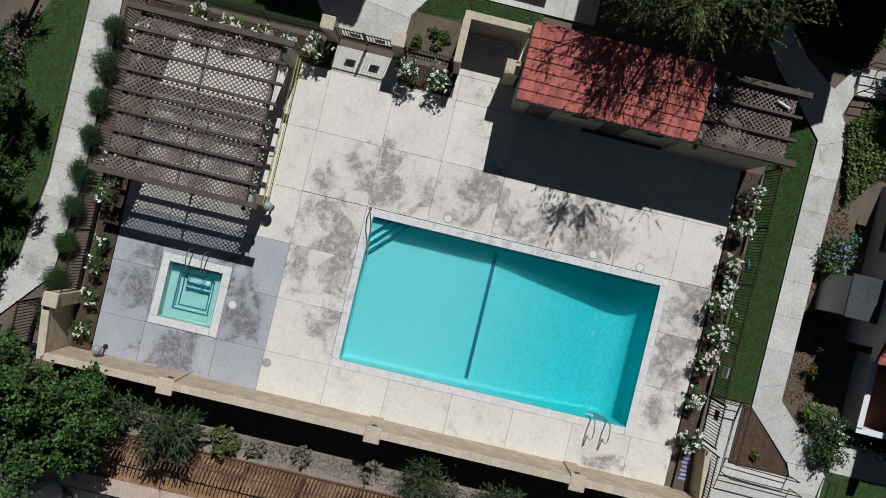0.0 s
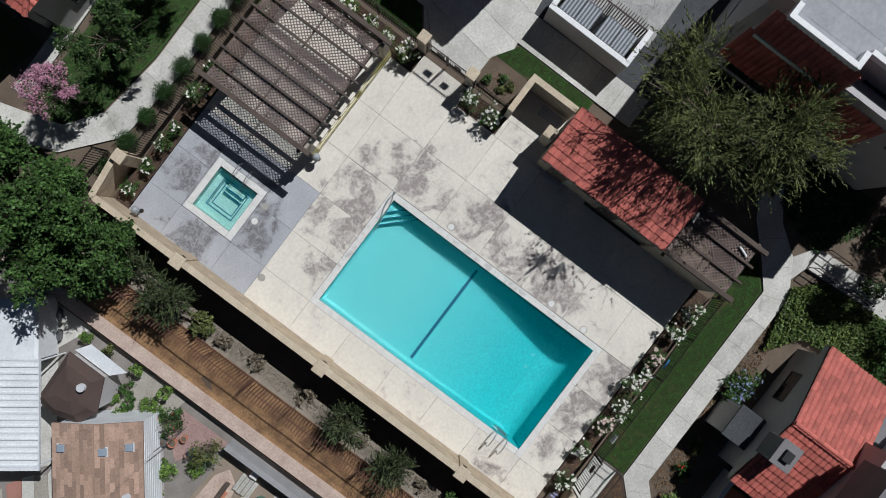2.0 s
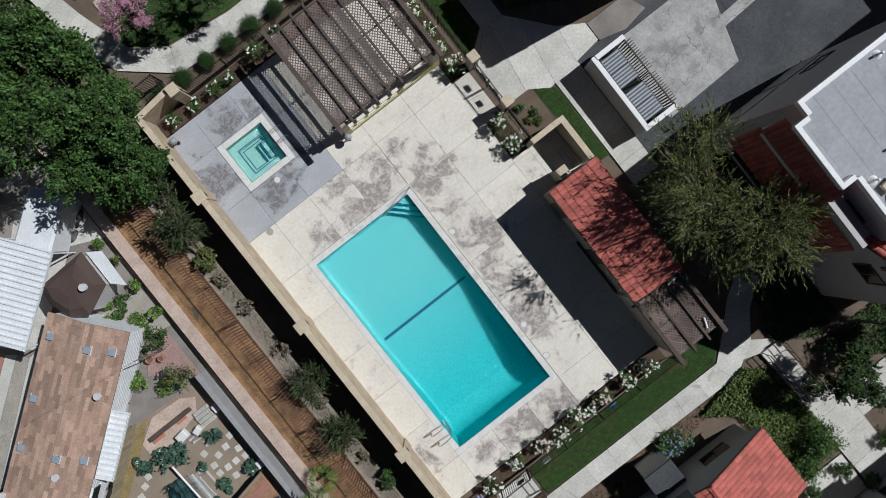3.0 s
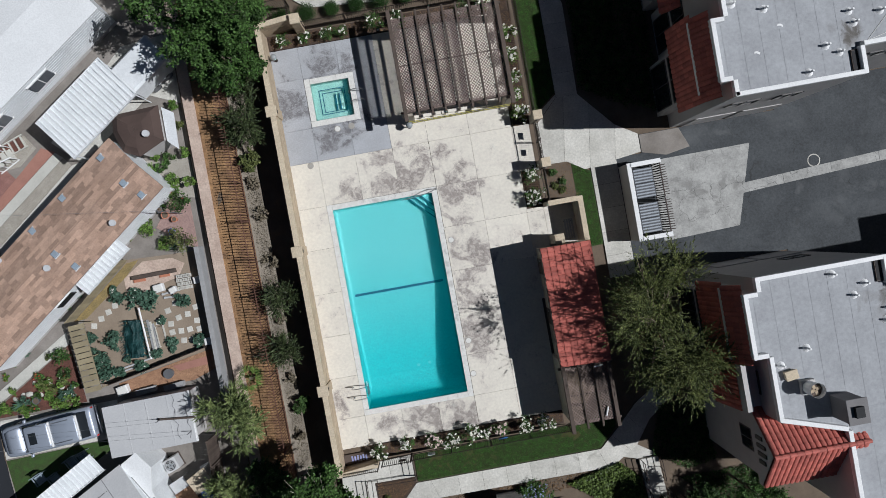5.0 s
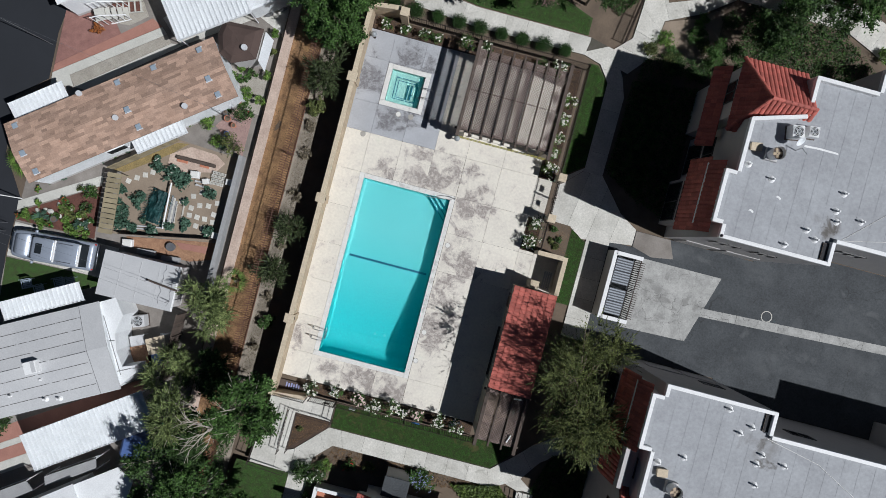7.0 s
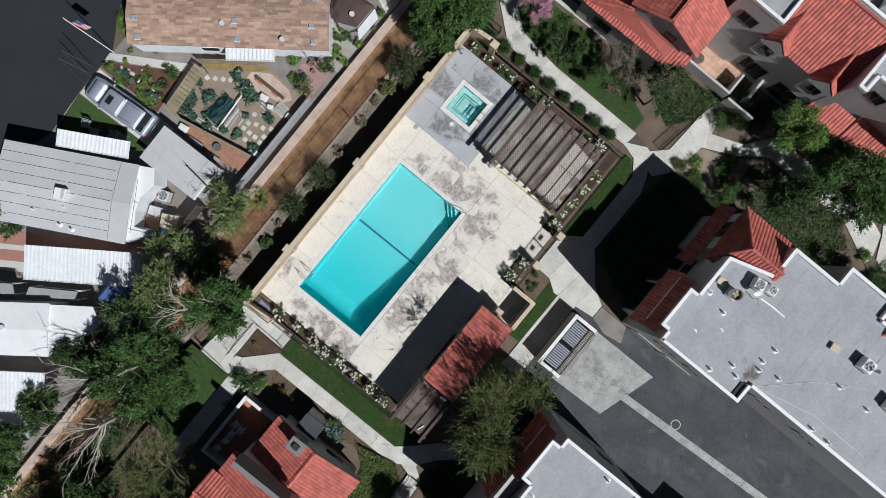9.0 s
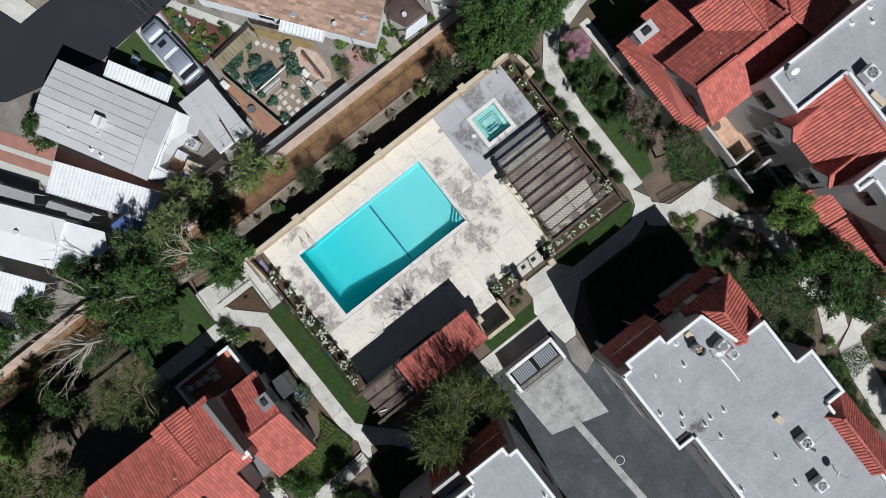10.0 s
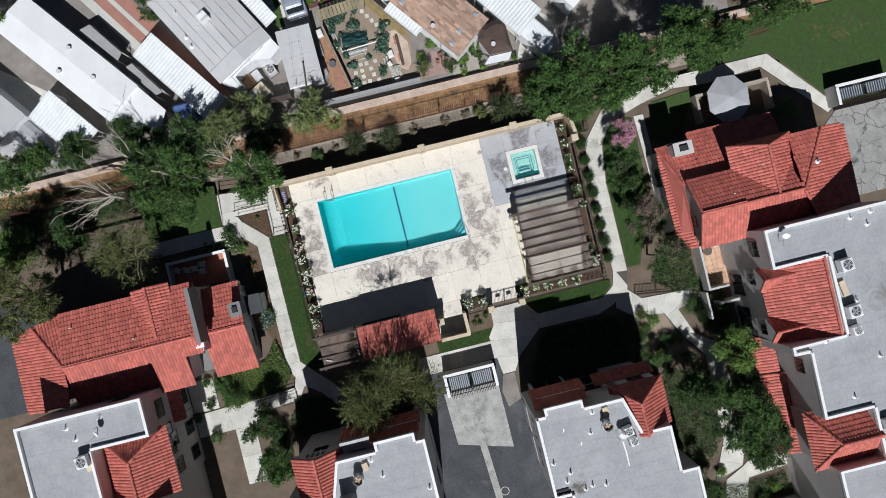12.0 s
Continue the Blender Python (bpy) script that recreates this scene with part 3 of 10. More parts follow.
def many(rows):
    """Verts and faces of many plain boxes (x0, y0, z0, x1, y1, z1)."""
    verts, faces = [], []
    for x0, y0, z0, x1, y1, z1 in rows:
        a = len(verts)
        verts += [(x0, y0, z0), (x1, y0, z0), (x1, y1, z0), (x0, y1, z0), (x0, y0, z1), (x1, y0, z1), (x1, y1, z1), (x0, y1, z1)]
        faces += [(a, a + 3, a + 2, a + 1), (a + 4, a + 5, a + 6, a + 7), (a, a + 1, a + 5, a + 4), (a + 1, a + 2, a + 6, a + 5), (a + 2, a + 3, a + 7, a + 6), (a + 3, a, a + 4, a + 7)]
    return verts, faces


def data(name, bm, mat):
    me = bpy.data.meshes.new(name)
    bm.to_mesh(me)
    bm.free()
    me.materials.append(M[mat])
    return me


def rect(x0, y0, x1, y1):
    return [(x0, y0), (x1, y0), (x1, y1), (x0, y1)]


def local(parent, ax, ay, bx, by):
    """Length and pose of a run from a to b."""
    d = math.hypot(bx - ax, by - ay)
    return d, pose(ax, ay, 0, 0, 0, math.degrees(math.atan2(by - ay, bx - ax)))


def disc(bm, x, y, z, r, h, sides=20):
    made = bmesh.ops.create_cone(bm, cap_ends=True, segments=sides, radius1=r, radius2=r * 0.96, depth=h)["verts"]
    bmesh.ops.translate(bm, vec=(x, y, z + h / 2), verts=made)
    return bm


def foliage(name, points, size, mat, parent, rng, label="", flat=0.35, kind="", slim=1.0, ways=None):
    """Many small folded leaves at the points, as one mesh; ways lays them along their twigs."""
    n = len(points)
    a = rng.uniform(0, 2 * np.pi, n)
    tilt = rng.normal(0, 1.0, n) * (1 - flat)
    if ways is not None:
        a = np.arctan2(ways[:, 1], ways[:, 0]) + rng.normal(0, 0.35, n)
        tilt = np.arcsin(np.clip(ways[:, 2], -1, 1)) * 0.7 + rng.normal(0, 0.2, n)
    length = rng.uniform(size[0], size[1], n)
    width = length * rng.uniform(0.45, 0.65, n) * slim
    u = np.stack([np.cos(a) * np.cos(tilt), np.sin(a) * np.cos(tilt), np.sin(tilt)], 1)
    roll = rng.normal(0, 0.6, n)
    s = np.stack([-np.sin(a) * np.cos(roll), np.cos(a) * np.cos(roll), np.sin(roll)], 1)
    p = np.asarray(points)
    up = np.cross(u, s)
    v = np.stack([p - u * length[:, None] / 2, p + s * width[:, None] / 2 + up * (width * 0.12)[:, None], p + u * length[:, None] / 2, p - s * width[:, None] / 2 + up * (width * 0.12)[:, None]], 1).reshape(-1, 3)
    me = bpy.data.meshes.new(name)
    me.vertices.add(4 * n)
    me.vertices.foreach_set("co", v.ravel())
    me.loops.add(4 * n)
    me.loops.foreach_set("vertex_index", np.arange(4 * n))
    me.polygons.add(n)
    me.polygons.foreach_set("loop_start", np.arange(0, 4 * n, 4))
    me.update(calc_edges=True)
    me.materials.append(M[mat])
    ob = new(name, me)
    ob.parent = parent
    return tagged(ob, label, kind=kind)


def cloud(rng, n, centre, radii, clumps, spread, shell=0.45, floor=-1.0, twigs=0, found=None):
    """Leaf places in uneven clumps within an ellipsoid; also the clumps' centres."""
    d = rng.normal(0, 1, (clumps, 3))
    d /= np.linalg.norm(d, axis=1)[:, None]
    d[:, 2] = np.maximum(d[:, 2], floor)
    r = rng.uniform(shell, 1.0, clumps) ** 0.7 * rng.uniform(0.72, 1.08, clumps)
    mid = np.asarray(centre) + d * r[:, None] * np.asarray(radii)
    weight = rng.uniform(0.4, 1.6, clumps)
    if twigs:
        # rounded lobes round the crown's middle, clumps over each lobe, sprays at the clumps
        c, size = np.asarray(centre), np.asarray(radii)
        lobes = max(7, clumps // 8)
        d = rng.normal(0, 1, (lobes, 3))
        d /= np.linalg.norm(d, axis=1)[:, None]
        d[:, 2] = np.maximum(d[:, 2], floor)
        share = rng.uniform(0.26, 0.44, lobes)
        core = c + d * ((1 - share) * rng.uniform(0.45 if twigs < 0 else 0.7, 1.2 if twigs < 0 else 1.06, lobes))[:, None] * size
        pick = rng.choice(lobes, clumps * 2, p=share ** 2 / (share ** 2).sum())
        e = rng.normal(0, 1, (clumps * 2, 3)) + 0.8 * d[pick] + (0, 0, 0.3)
        e /= np.linalg.norm(e, axis=1)[:, None]
        mid = core[pick] + e * (share[pick] * rng.uniform(0.7, 1.08, clumps * 2))[:, None] * size
        weight = rng.uniform(0.5, 1.5, clumps * 2)
        at = rng.choice(clumps * 2, n, p=weight / weight.sum())
        loose = 0.88 if twigs < 0 else 0.5
        sort = rng.random(n)
        out = mid[at] + rng.normal(0, 1, (n, 3)) * spread * np.asarray([0.62, 0.62, 0.45])
        per = abs(twigs)
        ways = np.repeat(e, per, axis=0) + rng.normal(0, 0.55, (len(e) * per, 3)) + (0, 0, 0.12)
        ways /= np.linalg.norm(ways, axis=1)[:, None]
        reach = rng.uniform(0.7, 2.6 if twigs < 0 else 2.0, len(ways)) * spread
        spray = at * per + rng.integers(0, per, n)
        along = rng.random(n) ** 0.8
        far = mid[at] + ways[spray] * (along * reach[spray])[:, None] + rng.normal(0, 1, (n, 3)) * (spread * (0.07 if twigs < 0 else 0.13) * (1.2 - along))[:, None]
        far[:, 2] -= 0.3 * spread * along ** 2
        out = np.where((sort < loose)[:, None], far, out)
        ball = rng.normal(0, 1, (n, 3))
        ball *= (rng.random(n) ** 0.4 / np.linalg.norm(ball, axis=1))[:, None]
        inner = core[pick[at]] + ball * (share[pick[at]] * 0.85)[:, None] * size
        if found is not None:
            found.append(ways[spray])
        return np.where((sort > (0.95 if twigs < 0 else 0.86))[:, None], inner, out), mid
    pick = rng.choice(clumps, n, p=weight / weight.sum())
    return mid[pick] + rng.normal(0, 1, (n, 3)) * spread * np.asarray([1, 1, 0.7]), mid


def clip(poly, nx, ny, d):
    """The part of a polygon where nx * x + ny * y >= d."""
    out = []
    for p, q in zip(poly, poly[1:] + poly[:1]):
        a, b = nx * p[0] + ny * p[1] - d, nx * q[0] + ny * q[1] - d
        if a >= 0:
            out.append(p)
        if (a >= 0) != (b >= 0):
            k = a / (a - b)
            out.append((p[0] + (q[0] - p[0]) * k, p[1] + (q[1] - p[1]) * k))
    return out


def area(poly):
    return sum(p[0] * q[1] - q[0] * p[1] for p, q in zip(poly, poly[1:] + poly[:1])) / 2
# ---- roofs and buildings: tools ----
def inside(p, poly):
    """Whether the point p lies in the polygon."""
    hit = False
    for (xa, ya), (xb, yb) in zip(poly, poly[1:] + poly[:1]):
        if (ya > p[1]) != (yb > p[1]) and p[0] < (xb - xa) * (p[1] - ya) / (yb - ya) + xa:
            hit = not hit
    return hit


def tile_places(pts, wide, course):
    """Origin, axes and the centres of the tiles on a sloping plane whose first edge is the eave."""
    a, b = Vector(pts[0]), Vector(pts[1])
    u = (b - a).normalized()
    n = u.cross(Vector(pts[2]) - a).normalized()
    if n.z < 0:
        n = -n
    v = n.cross(u)
    flat = [((Vector(p) - a).dot(u), (Vector(p) - a).dot(v)) for p in pts]
    lo, hi = min(f[0] for f in flat), max(f[0] for f in flat)
    low, top = min(f[1] for f in flat), max(f[1] for f in flat)
    spots = []
    r = low
    while r < top - 0.05:
        c = lo + wide / 2
        while c < hi:
            if inside((c, r + course * 0.5), flat):
                spots.append((c, r))
            c += wide
        r += course
    return a, u, v, n, spots


def tile_plane(parent, pts, mat="tile", wide=0.26, course=0.38, name="roof_plane"):
    """A sloping roof plane covered with barrel tiles in courses."""
    a, u, v, n, spots = tile_places(pts, wide, course)
    rng_ = random.Random(len(spots))
    verts, faces = [], []
    h = wide * 0.5
    prof = [(-h, 0.0), (-h * 0.62, 0.042), (0.0, 0.056), (h * 0.62, 0.038), (h, 0.0)]
    for c, r in spots:
        k = len(verts)
        j = rng_.uniform(-0.012, 0.012)
        for s, lift in ((r - 0.03 + j, 0.046), (r + course + 0.03, 0.0)):
            verts += [tuple(a + u * (c + x) + v * s + n * (z + lift)) for x, z in prof]
        faces += [(k + i, k + i + 1, k + 6 + i, k + 5 + i) for i in range(4)]
        faces.append((k, k + 4, k + 3, k + 2, k + 1)[::-1])
    base = [Vector(p) for p in pts]
    bm = bmesh.new()
    top = [bm.verts.new(p + n * 0.005) for p in base]
    low = [bm.verts.new(p - n * 0.09) for p in base]
    bm.faces.new(top)
    bm.faces.new(low[::-1])
    for i in range(len(base)):
        j = (i + 1) % len(base)
        bm.faces.new((low[i], low[j], top[j], top[i]))
    bmesh.ops.recalc_face_normals(bm, faces=bm.faces)
    plane = part(name, bm, mat, parent)
    mesh_part("tile_cover", verts, faces, mat, plane, kind="stuff")
    return plane


def ridge_caps(parent, p, q, mat="tile", step=0.36):
    """Overlapping half-round caps along a ridge or hip."""
    p, q = Vector(p), Vector(q)
    d = (q - p).length
    way = (q - p).normalized()
    side = way.cross(Vector((0, 0, 1))).normalized()
    up = side.cross(way)
    verts, faces = [], []
    for i in range(max(1, round(d / step))):
        k = len(verts)
        for s, r in ((i * step - 0.03, 0.13), ((i + 1) * step + 0.03, 0.105)):
            verts += [tuple(p + way * min(d, s) + side * math.cos(t) * r + up * (math.sin(t) * r + 0.03)) for t in np.linspace(0, math.pi, 6)]
        faces += [(k + j, k + j + 1, k + 7 + j, k + 6 + j) for j in range(5)]
    mesh_part("ridge", verts, faces, mat, parent, kind="stuff")


def gable_roof(parent, x0, y0, x1, y1, axis, ze, zr, hip=(0.0, 0.0), mat="tile", ridge=None):
    """Two slopes with the ridge along axis, its ends drawn in by hip metres (hipped ends)."""
    if axis == "x":
        m = ridge if ridge is not None else (y0 + y1) / 2
        a, b = (x0 + hip[0], m, zr), (x1 - hip[1], m, zr)
        tile_plane(parent, [(x0, y0, ze), (x1, y0, ze), b, a], mat)
        tile_plane(parent, [(x1, y1, ze), (x0, y1, ze), a, b], mat)
        ends = [((x0, y1, ze), (x0, y0, ze), a, hip[0]), ((x1, y0, ze), (x1, y1, ze), b, hip[1])]
    else:
        m = ridge if ridge is not None else (x0 + x1) / 2
        a, b = (m, y0 + hip[0], zr), (m, y1 - hip[1], zr)
        tile_plane(parent, [(x1, y0, ze), (x1, y1, ze), b, a], mat)
        tile_plane(parent, [(x0, y1, ze), (x0, y0, ze), a, b], mat)
        ends = [((x0, y0, ze), (x1, y0, ze), a, hip[0]), ((x1, y1, ze), (x0, y1, ze), b, hip[1])]
    for p, q, r, h in ends:
        if h > 0:
            tile_plane(parent, [p, q, r], mat)
            ridge_caps(parent, p, r, mat)
            ridge_caps(parent, q, r, mat)
        else:
            mesh_part("gable_wall", [p, q, r, (p[0], p[1], p[2] - 0.4), (q[0], q[1], q[2] - 0.4)], [(0, 1, 2), (0, 3, 4, 1)], "stucco", parent)
    ridge_caps(parent, a, b, mat)


def window(parent, x, y, z, w, h, facing):
    """A framed pane in a wall that faces +-x or +-y; a real reveal stands proud of the wall."""
    fx = {"w": (-1, 0), "e": (1, 0), "s": (0, -1), "n": (0, 1)}[facing]
    m = Matrix.Translation((x, y, z)) @ Matrix(((-fx[1], fx[0], 0, 0), (fx[0], fx[1], 0, 0), (0, 0, 1, 0), (0, 0, 0, 1)))
    bm = bmesh.new()
    for r in ((-w / 2, 0.0, -h / 2, -w / 2 + 0.06, 0.05, h / 2), (w / 2 - 0.06, 0.0, -h / 2, w / 2, 0.05, h / 2), (-w / 2, 0.0, h / 2 - 0.06, w / 2, 0.05, h / 2), (-w / 2, 0.0, -h / 2, w / 2, 0.05, -h / 2 + 0.06), (-0.025, 0.0, -h / 2, 0.025, 0.045, h / 2)):
        box(bm, *r, m=m)
    win = part("window", bm, "frame_dark", parent)
    bm = bmesh.new()
    box(bm, -w / 2 + 0.05, 0.004, -h / 2 + 0.05, w / 2 - 0.05, 0.02, h / 2 - 0.05, m=m)
    part("pane", bm, "glass_dark", win)
    return win


def flat_building(name, label, poly, h, base=-0.12, windows=()):
    """Stucco walls, a coated flat roof behind a white-capped parapet."""
    b = thing(name, label, "building")
    part("wall", slab(poly, base, h - 0.25), "stucco", b)
    inner = poly
    part("roof", slab(poly, h - 0.247, h - 0.2), "flat_roof", b, "grey coated flat roof")
    if sum(p[0] * q[1] - q[0] * p[1] for p, q in zip(poly, poly[1:] + poly[:1])) < 0:
        inner = poly[::-1]
    for k, (p, q) in enumerate(zip(inner, inner[1:] + inner[:1])):
        d = math.hypot(q[0] - p[0], q[1] - p[1])
        m = pose(p[0], p[1], 0, 0, 0, math.degrees(math.atan2(q[1] - p[1], q[0] - p[0])))
        bm = bmesh.new()
        box(bm, 0.0, -0.02 - 0.002 * (k % 3), h - 0.199, d, 0.2 + 0.002 * (k % 3), h + 0.1 + 0.004 * (k % 3), m=m, bevel=0.015)
        c = part("parapet", bm, "white", b, "white painted parapet cap")
    bm = bmesh.new()
    x = min(p[0] for p in poly) + 0.55
    k = 0
    while x < max(p[0] for p in poly):
        strip = clip(clip(inner, 1, 0, x), -1, 0, -x - 0.013)
        if len(strip) > 2 and abs(area(strip)) > 0.02:
            bm.faces.new([bm.verts.new((px_, py_, h - 0.194)) for px_, py_ in strip])
        y = min(p[1] for p in poly) + 1.7 + (k * 2.3) % 4
        while y < max(p[1] for p in poly):
            strip = clip(clip(clip(clip(inner, 1, 0, x + 0.035), -1, 0, -x - 0.9), 0, 1, y), 0, -1, -y - 0.013)
            if len(strip) > 2 and abs(area(strip)) > 0.01:
                bm.faces.new([bm.verts.new((px_, py_, h - 0.194)) for px_, py_ in strip])
            y += 5.5
        x += 0.92
        k += 1
    tagged(part("seam", bm, "roof_seam", b), kind="stuff")
    for w in windows:
        window(b, *w)
    return b


def vent_pipe(x, y, z, label="white flashed vent pipe on the flat roof", r=0.05, h=0.4):
    v = thing("vent_pipe", label, "vent", x, y, z, group="roof vents")
    bm = bmesh.new()
    bmesh.ops.create_cone(bm, cap_ends=True, segments=14, radius1=0.2, radius2=r * 1.2, depth=0.12)
    bmesh.ops.translate(bm, vec=(0, 0, 0.06), verts=bm.verts)
    part("flashing", bm, "white", v)
    part("pipe", tube(bmesh.new(), [(0, 0, 0.05), (0, 0, h)], r, 10), "white", v)
    return v


def roof_cooler(x, y, z, turn, label, size=0.8, h=0.8, mat="white"):
    """A square condenser with a round fan grille on top."""
    c = thing("air_conditioner", label, "air conditioner", x, y, z, turn)
    s = size / 2
    part("cabinet", boxes((-s, -s, 0.05, s, s, h), bevel=0.03), mat, c)
    part("base", boxes((-s - 0.05, -s - 0.05, 0, s + 0.05, s + 0.05, 0.05)), "wood", c)
    f = part("fan_well", disc(bmesh.new(), 0, 0, h, s * 0.8, 0.012), "dark", c)
    bm = bmesh.new()
    for k in range(5):
        box(bm, 0.03, -0.05, h + 0.014, s * 0.74, 0.05, h + 0.03, m=pose(0, 0, 0, 0, 0, 72 * k))
    part("fan", bm, "lamp_grey", f)
    bm = bmesh.new()
    for rr in (0.35, 0.6, 0.82):
        tube(bm, [(math.cos(t) * s * rr, math.sin(t) * s * rr, h + 0.05) for t in np.linspace(0, 2 * math.pi, 20)], 0.012, 5)
    part("grille", bm, mat, f)
    return c


def roof_fan(x, y, z, label="white round roof exhaust fan"):
    c = thing("roof_fan", label, "fan", x, y, z)
    part("curb", boxes((-0.35, -0.35, 0, 0.35, 0.35, 0.25), bevel=0.02), "stucco", c)
    bm = bmesh.new()
    bmesh.ops.create_cone(bm, cap_ends=False, segments=20, radius1=0.32, radius2=0.36, depth=0.75)
    bmesh.ops.translate(bm, vec=(0, 0, 0.62), verts=bm.verts)
    part("shroud", bm, "white", c)
    f = part("fan_well", disc(bmesh.new(), 0, 0, 0.72, 0.33, 0.01), "wood", c)
    bm = bmesh.new()
    for k in range(4):
        box(bm, 0.03, -0.07, 0.735, 0.28, 0.07, 0.75, m=pose(0, 0, 0, 0, 0, 90 * k + 20))
    part("fan", bm, "block", f)
    return c


def chimney(x, y, z, h, sx, sy, label, mat="stucco"):
    c = thing("chimney", label, "chimney", x, y, z)
    part("shaft", boxes((-sx, -sy, 0, sx, sy, h), bevel=0.02), mat, c)
    part("crown", boxes((-sx - 0.06, -sy - 0.06, h, sx + 0.06, sy + 0.06, h + 0.08), bevel=0.015), mat, c)
    part("flue", boxes((-sx * 0.45, -sy * 0.45, h + 0.081, sx * 0.45, sy * 0.45, h + 0.25)), "dark", c)
    return c


def satellite_dish(x, y, z, turn):
    d = thing("satellite_dish", "grey satellite dish on the flat roof", "dish", x, y, z, turn)
    bm = bmesh.new()
    bmesh.ops.create_uvsphere(bm, u_segments=16, v_segments=10, radius=0.5)
    bmesh.ops.delete(bm, geom=[v for v in bm.verts if v.co.z > -0.34], context="VERTS")
    bmesh.ops.solidify(bm, geom=bm.faces[:], thickness=0.015)
    bmesh.ops.transform(bm, matrix=pose(0, 0.1, 1.1, 50, 0, 0), verts=bm.verts)
    part("reflector", bm, "white_metal", d)
    part("mast", rod((0, 0, 0), (0, 0.05, 0.65), 0.025), "chrome", d)
    part("arm", rod((0, 0.1, 0.65), (0, -0.35, 0.85), 0.015), "chrome", d)
    return d

# ---- setting: ground, deck, pool basin ----
def ground_height(x):
    """The pool court and the lots beyond the planted bank."""
    marks = [(-3000, -0.75), (-10.9, -0.75), (-10.85, -0.25), (-10.0, -0.2), (-8.1, -0.3), (-7.3, -0.6), (-5.4, -0.6), (-5.3, -0.12), (3000, -0.12)]
    for (xa, za), (xb, zb) in zip(marks, marks[1:]):
        if xa <= x <= xb:
            return za + (zb - za) * (x - xa) / (xb - xa)
    return -0.12


POOL = (-3.02, -6.1, 3.02, 6.1)
SPA = (-3.0, 11.55, -0.7, 13.75)
gx = [-2500, -200, -60, -30, -20, -14, -10.9, -10.85, -10, -9, -8.1, -7.3, -6.4, -5.4, -5.3, -4, POOL[0], SPA[0], SPA[2], 1, POOL[2], 6, 9, 14, 20, 30, 60, 200, 2500]
gy = [-2500, -200, -60, -35, -20, -12, POOL[1], 0, POOL[3], 9, SPA[1], SPA[3], 17, 24, 35, 60, 200, 2500]
gx = sorted(gx)
verts = [(x, y, ground_height(x)) for y in gy for x in gx]
faces = []
for j in range(len(gy) - 1):
    for i in range(len(gx) - 1):
        cx, cy = (gx[i] + gx[i + 1]) / 2, (gy[j] + gy[j + 1]) / 2
        if any(b[0] < cx < b[2] and b[1] < cy < b[3] for b in (POOL, SPA)):
            continue
        a = j * len(gx) + i
        faces.append((a, a + 1, a + 1 + len(gx), a + len(gx)))
ground = mesh_part("ground", verts, faces, "dirt")
tagged(ground, "dry brown soil ground round the pool court", "ground", kind="structure")


# the middle lines of the walks, along which their slabs are laid
WALKS = {"path_gate": [(9.9, 7.9), (16.0, 7.0)], "path_east": [(12.06, 10.35), (12.08, 16.0), (10.6, 18.9)],
         "path_north": [(9.55, 18.67), (1.5, 18.62), (-2.2, 19.05), (-4.3, 20.7), (-5.15, 23.0), (-5.8, 27.0), (-5.7, 35.4), (-0.2, 40.6)],
         "path_court": [(-3.75, 23.5), (3.25, 23.7)], "path_yard": [(11.6, 17.8), (12.8, 22.1), (15.6, 23.5), (18.3, 25.6), (26.7, 25.2), (30.0, 23.8)],
         "path_south": [(-2.25, -22.1), (-2.25, -13.3), (-0.8, -11.65), (10.6, -11.65), (12.1, -10.3), (13.2, -9.2), (15.0, -8.0)],
         "path_bins": [(13.55, -1.0), (13.55, 6.2)], "ramp_landing": [(-0.9, -10.0), (-5.6, -10.0)], "path_steps": [(13.6, -15.3), (13.9, -21.4)], "path_steps_east": [(14.9, -17.2), (20.1, -17.2)], "court_south": [(11.3, -18.9), (11.3, -21.4)]}
LAID = []


def floor_piece(name, poly, z0, z1, mat, label, category, bevel=0.01):
    if name in WALKS:
        ob = tagged(part(name, slab(poly, z0, z1 - 0.012, bevel), "joint"), label, category, kind="structure")
        LAID.append((ob, poly, z1, mat, WALKS[name]))
        return ob
    return tagged(part(name, slab(poly, z0, z1, bevel), mat), label, category, kind="structure")


# pool shell: shallow at the stair end, a sloping floor down to the deep end
def pool_depth(y):
    """A level shallow end, then an even fall from the lane line to the deep end."""
    return -0.98 - 1.05 * min(1.0, max(0.0, (0.6 - y) / 5.2))


bm = bmesh.new()
ny, nx = 96, 56
grid = []
for j in range(ny + 1):
    y = (POOL[1] + POOL[3]) / 2 + (POOL[3] - POOL[1]) / 2 * math.sin(math.pi * (j / ny - 0.5))
    row = []
    for i in range(nx + 1):
        x = (POOL[0] + POOL[2]) / 2 + (POOL[2] - POOL[0]) / 2 * math.sin(math.pi * (i / nx - 0.5))
        # tight coves along the sides, a wide one at the deep end
        rise = 0.0
        for edge, turn_in in ((x - POOL[0], 0.2), (POOL[2] - x, 0.14), (POOL[3] - y, 0.18), (y - POOL[1], 1.0)):
            bend = max(0.0, 1 - edge / turn_in)
            rise = max(rise, turn_in * (1 - math.sqrt(1 - bend * bend)))
        z = pool_depth(y) + rise
        row.append(bm.verts.new((x, y, z)))
    grid.append(row)
for j in range(ny):
    for i in range(nx):
        bm.faces.new((grid[j][i], grid[j][i + 1], grid[j + 1][i + 1], grid[j + 1][i]))
border = [grid[0][i] for i in range(nx)] + [grid[j][nx] for j in range(ny)] + [grid[ny][i] for i in range(nx, 0, -1)] + [grid[j][0] for j in range(ny, 0, -1)]
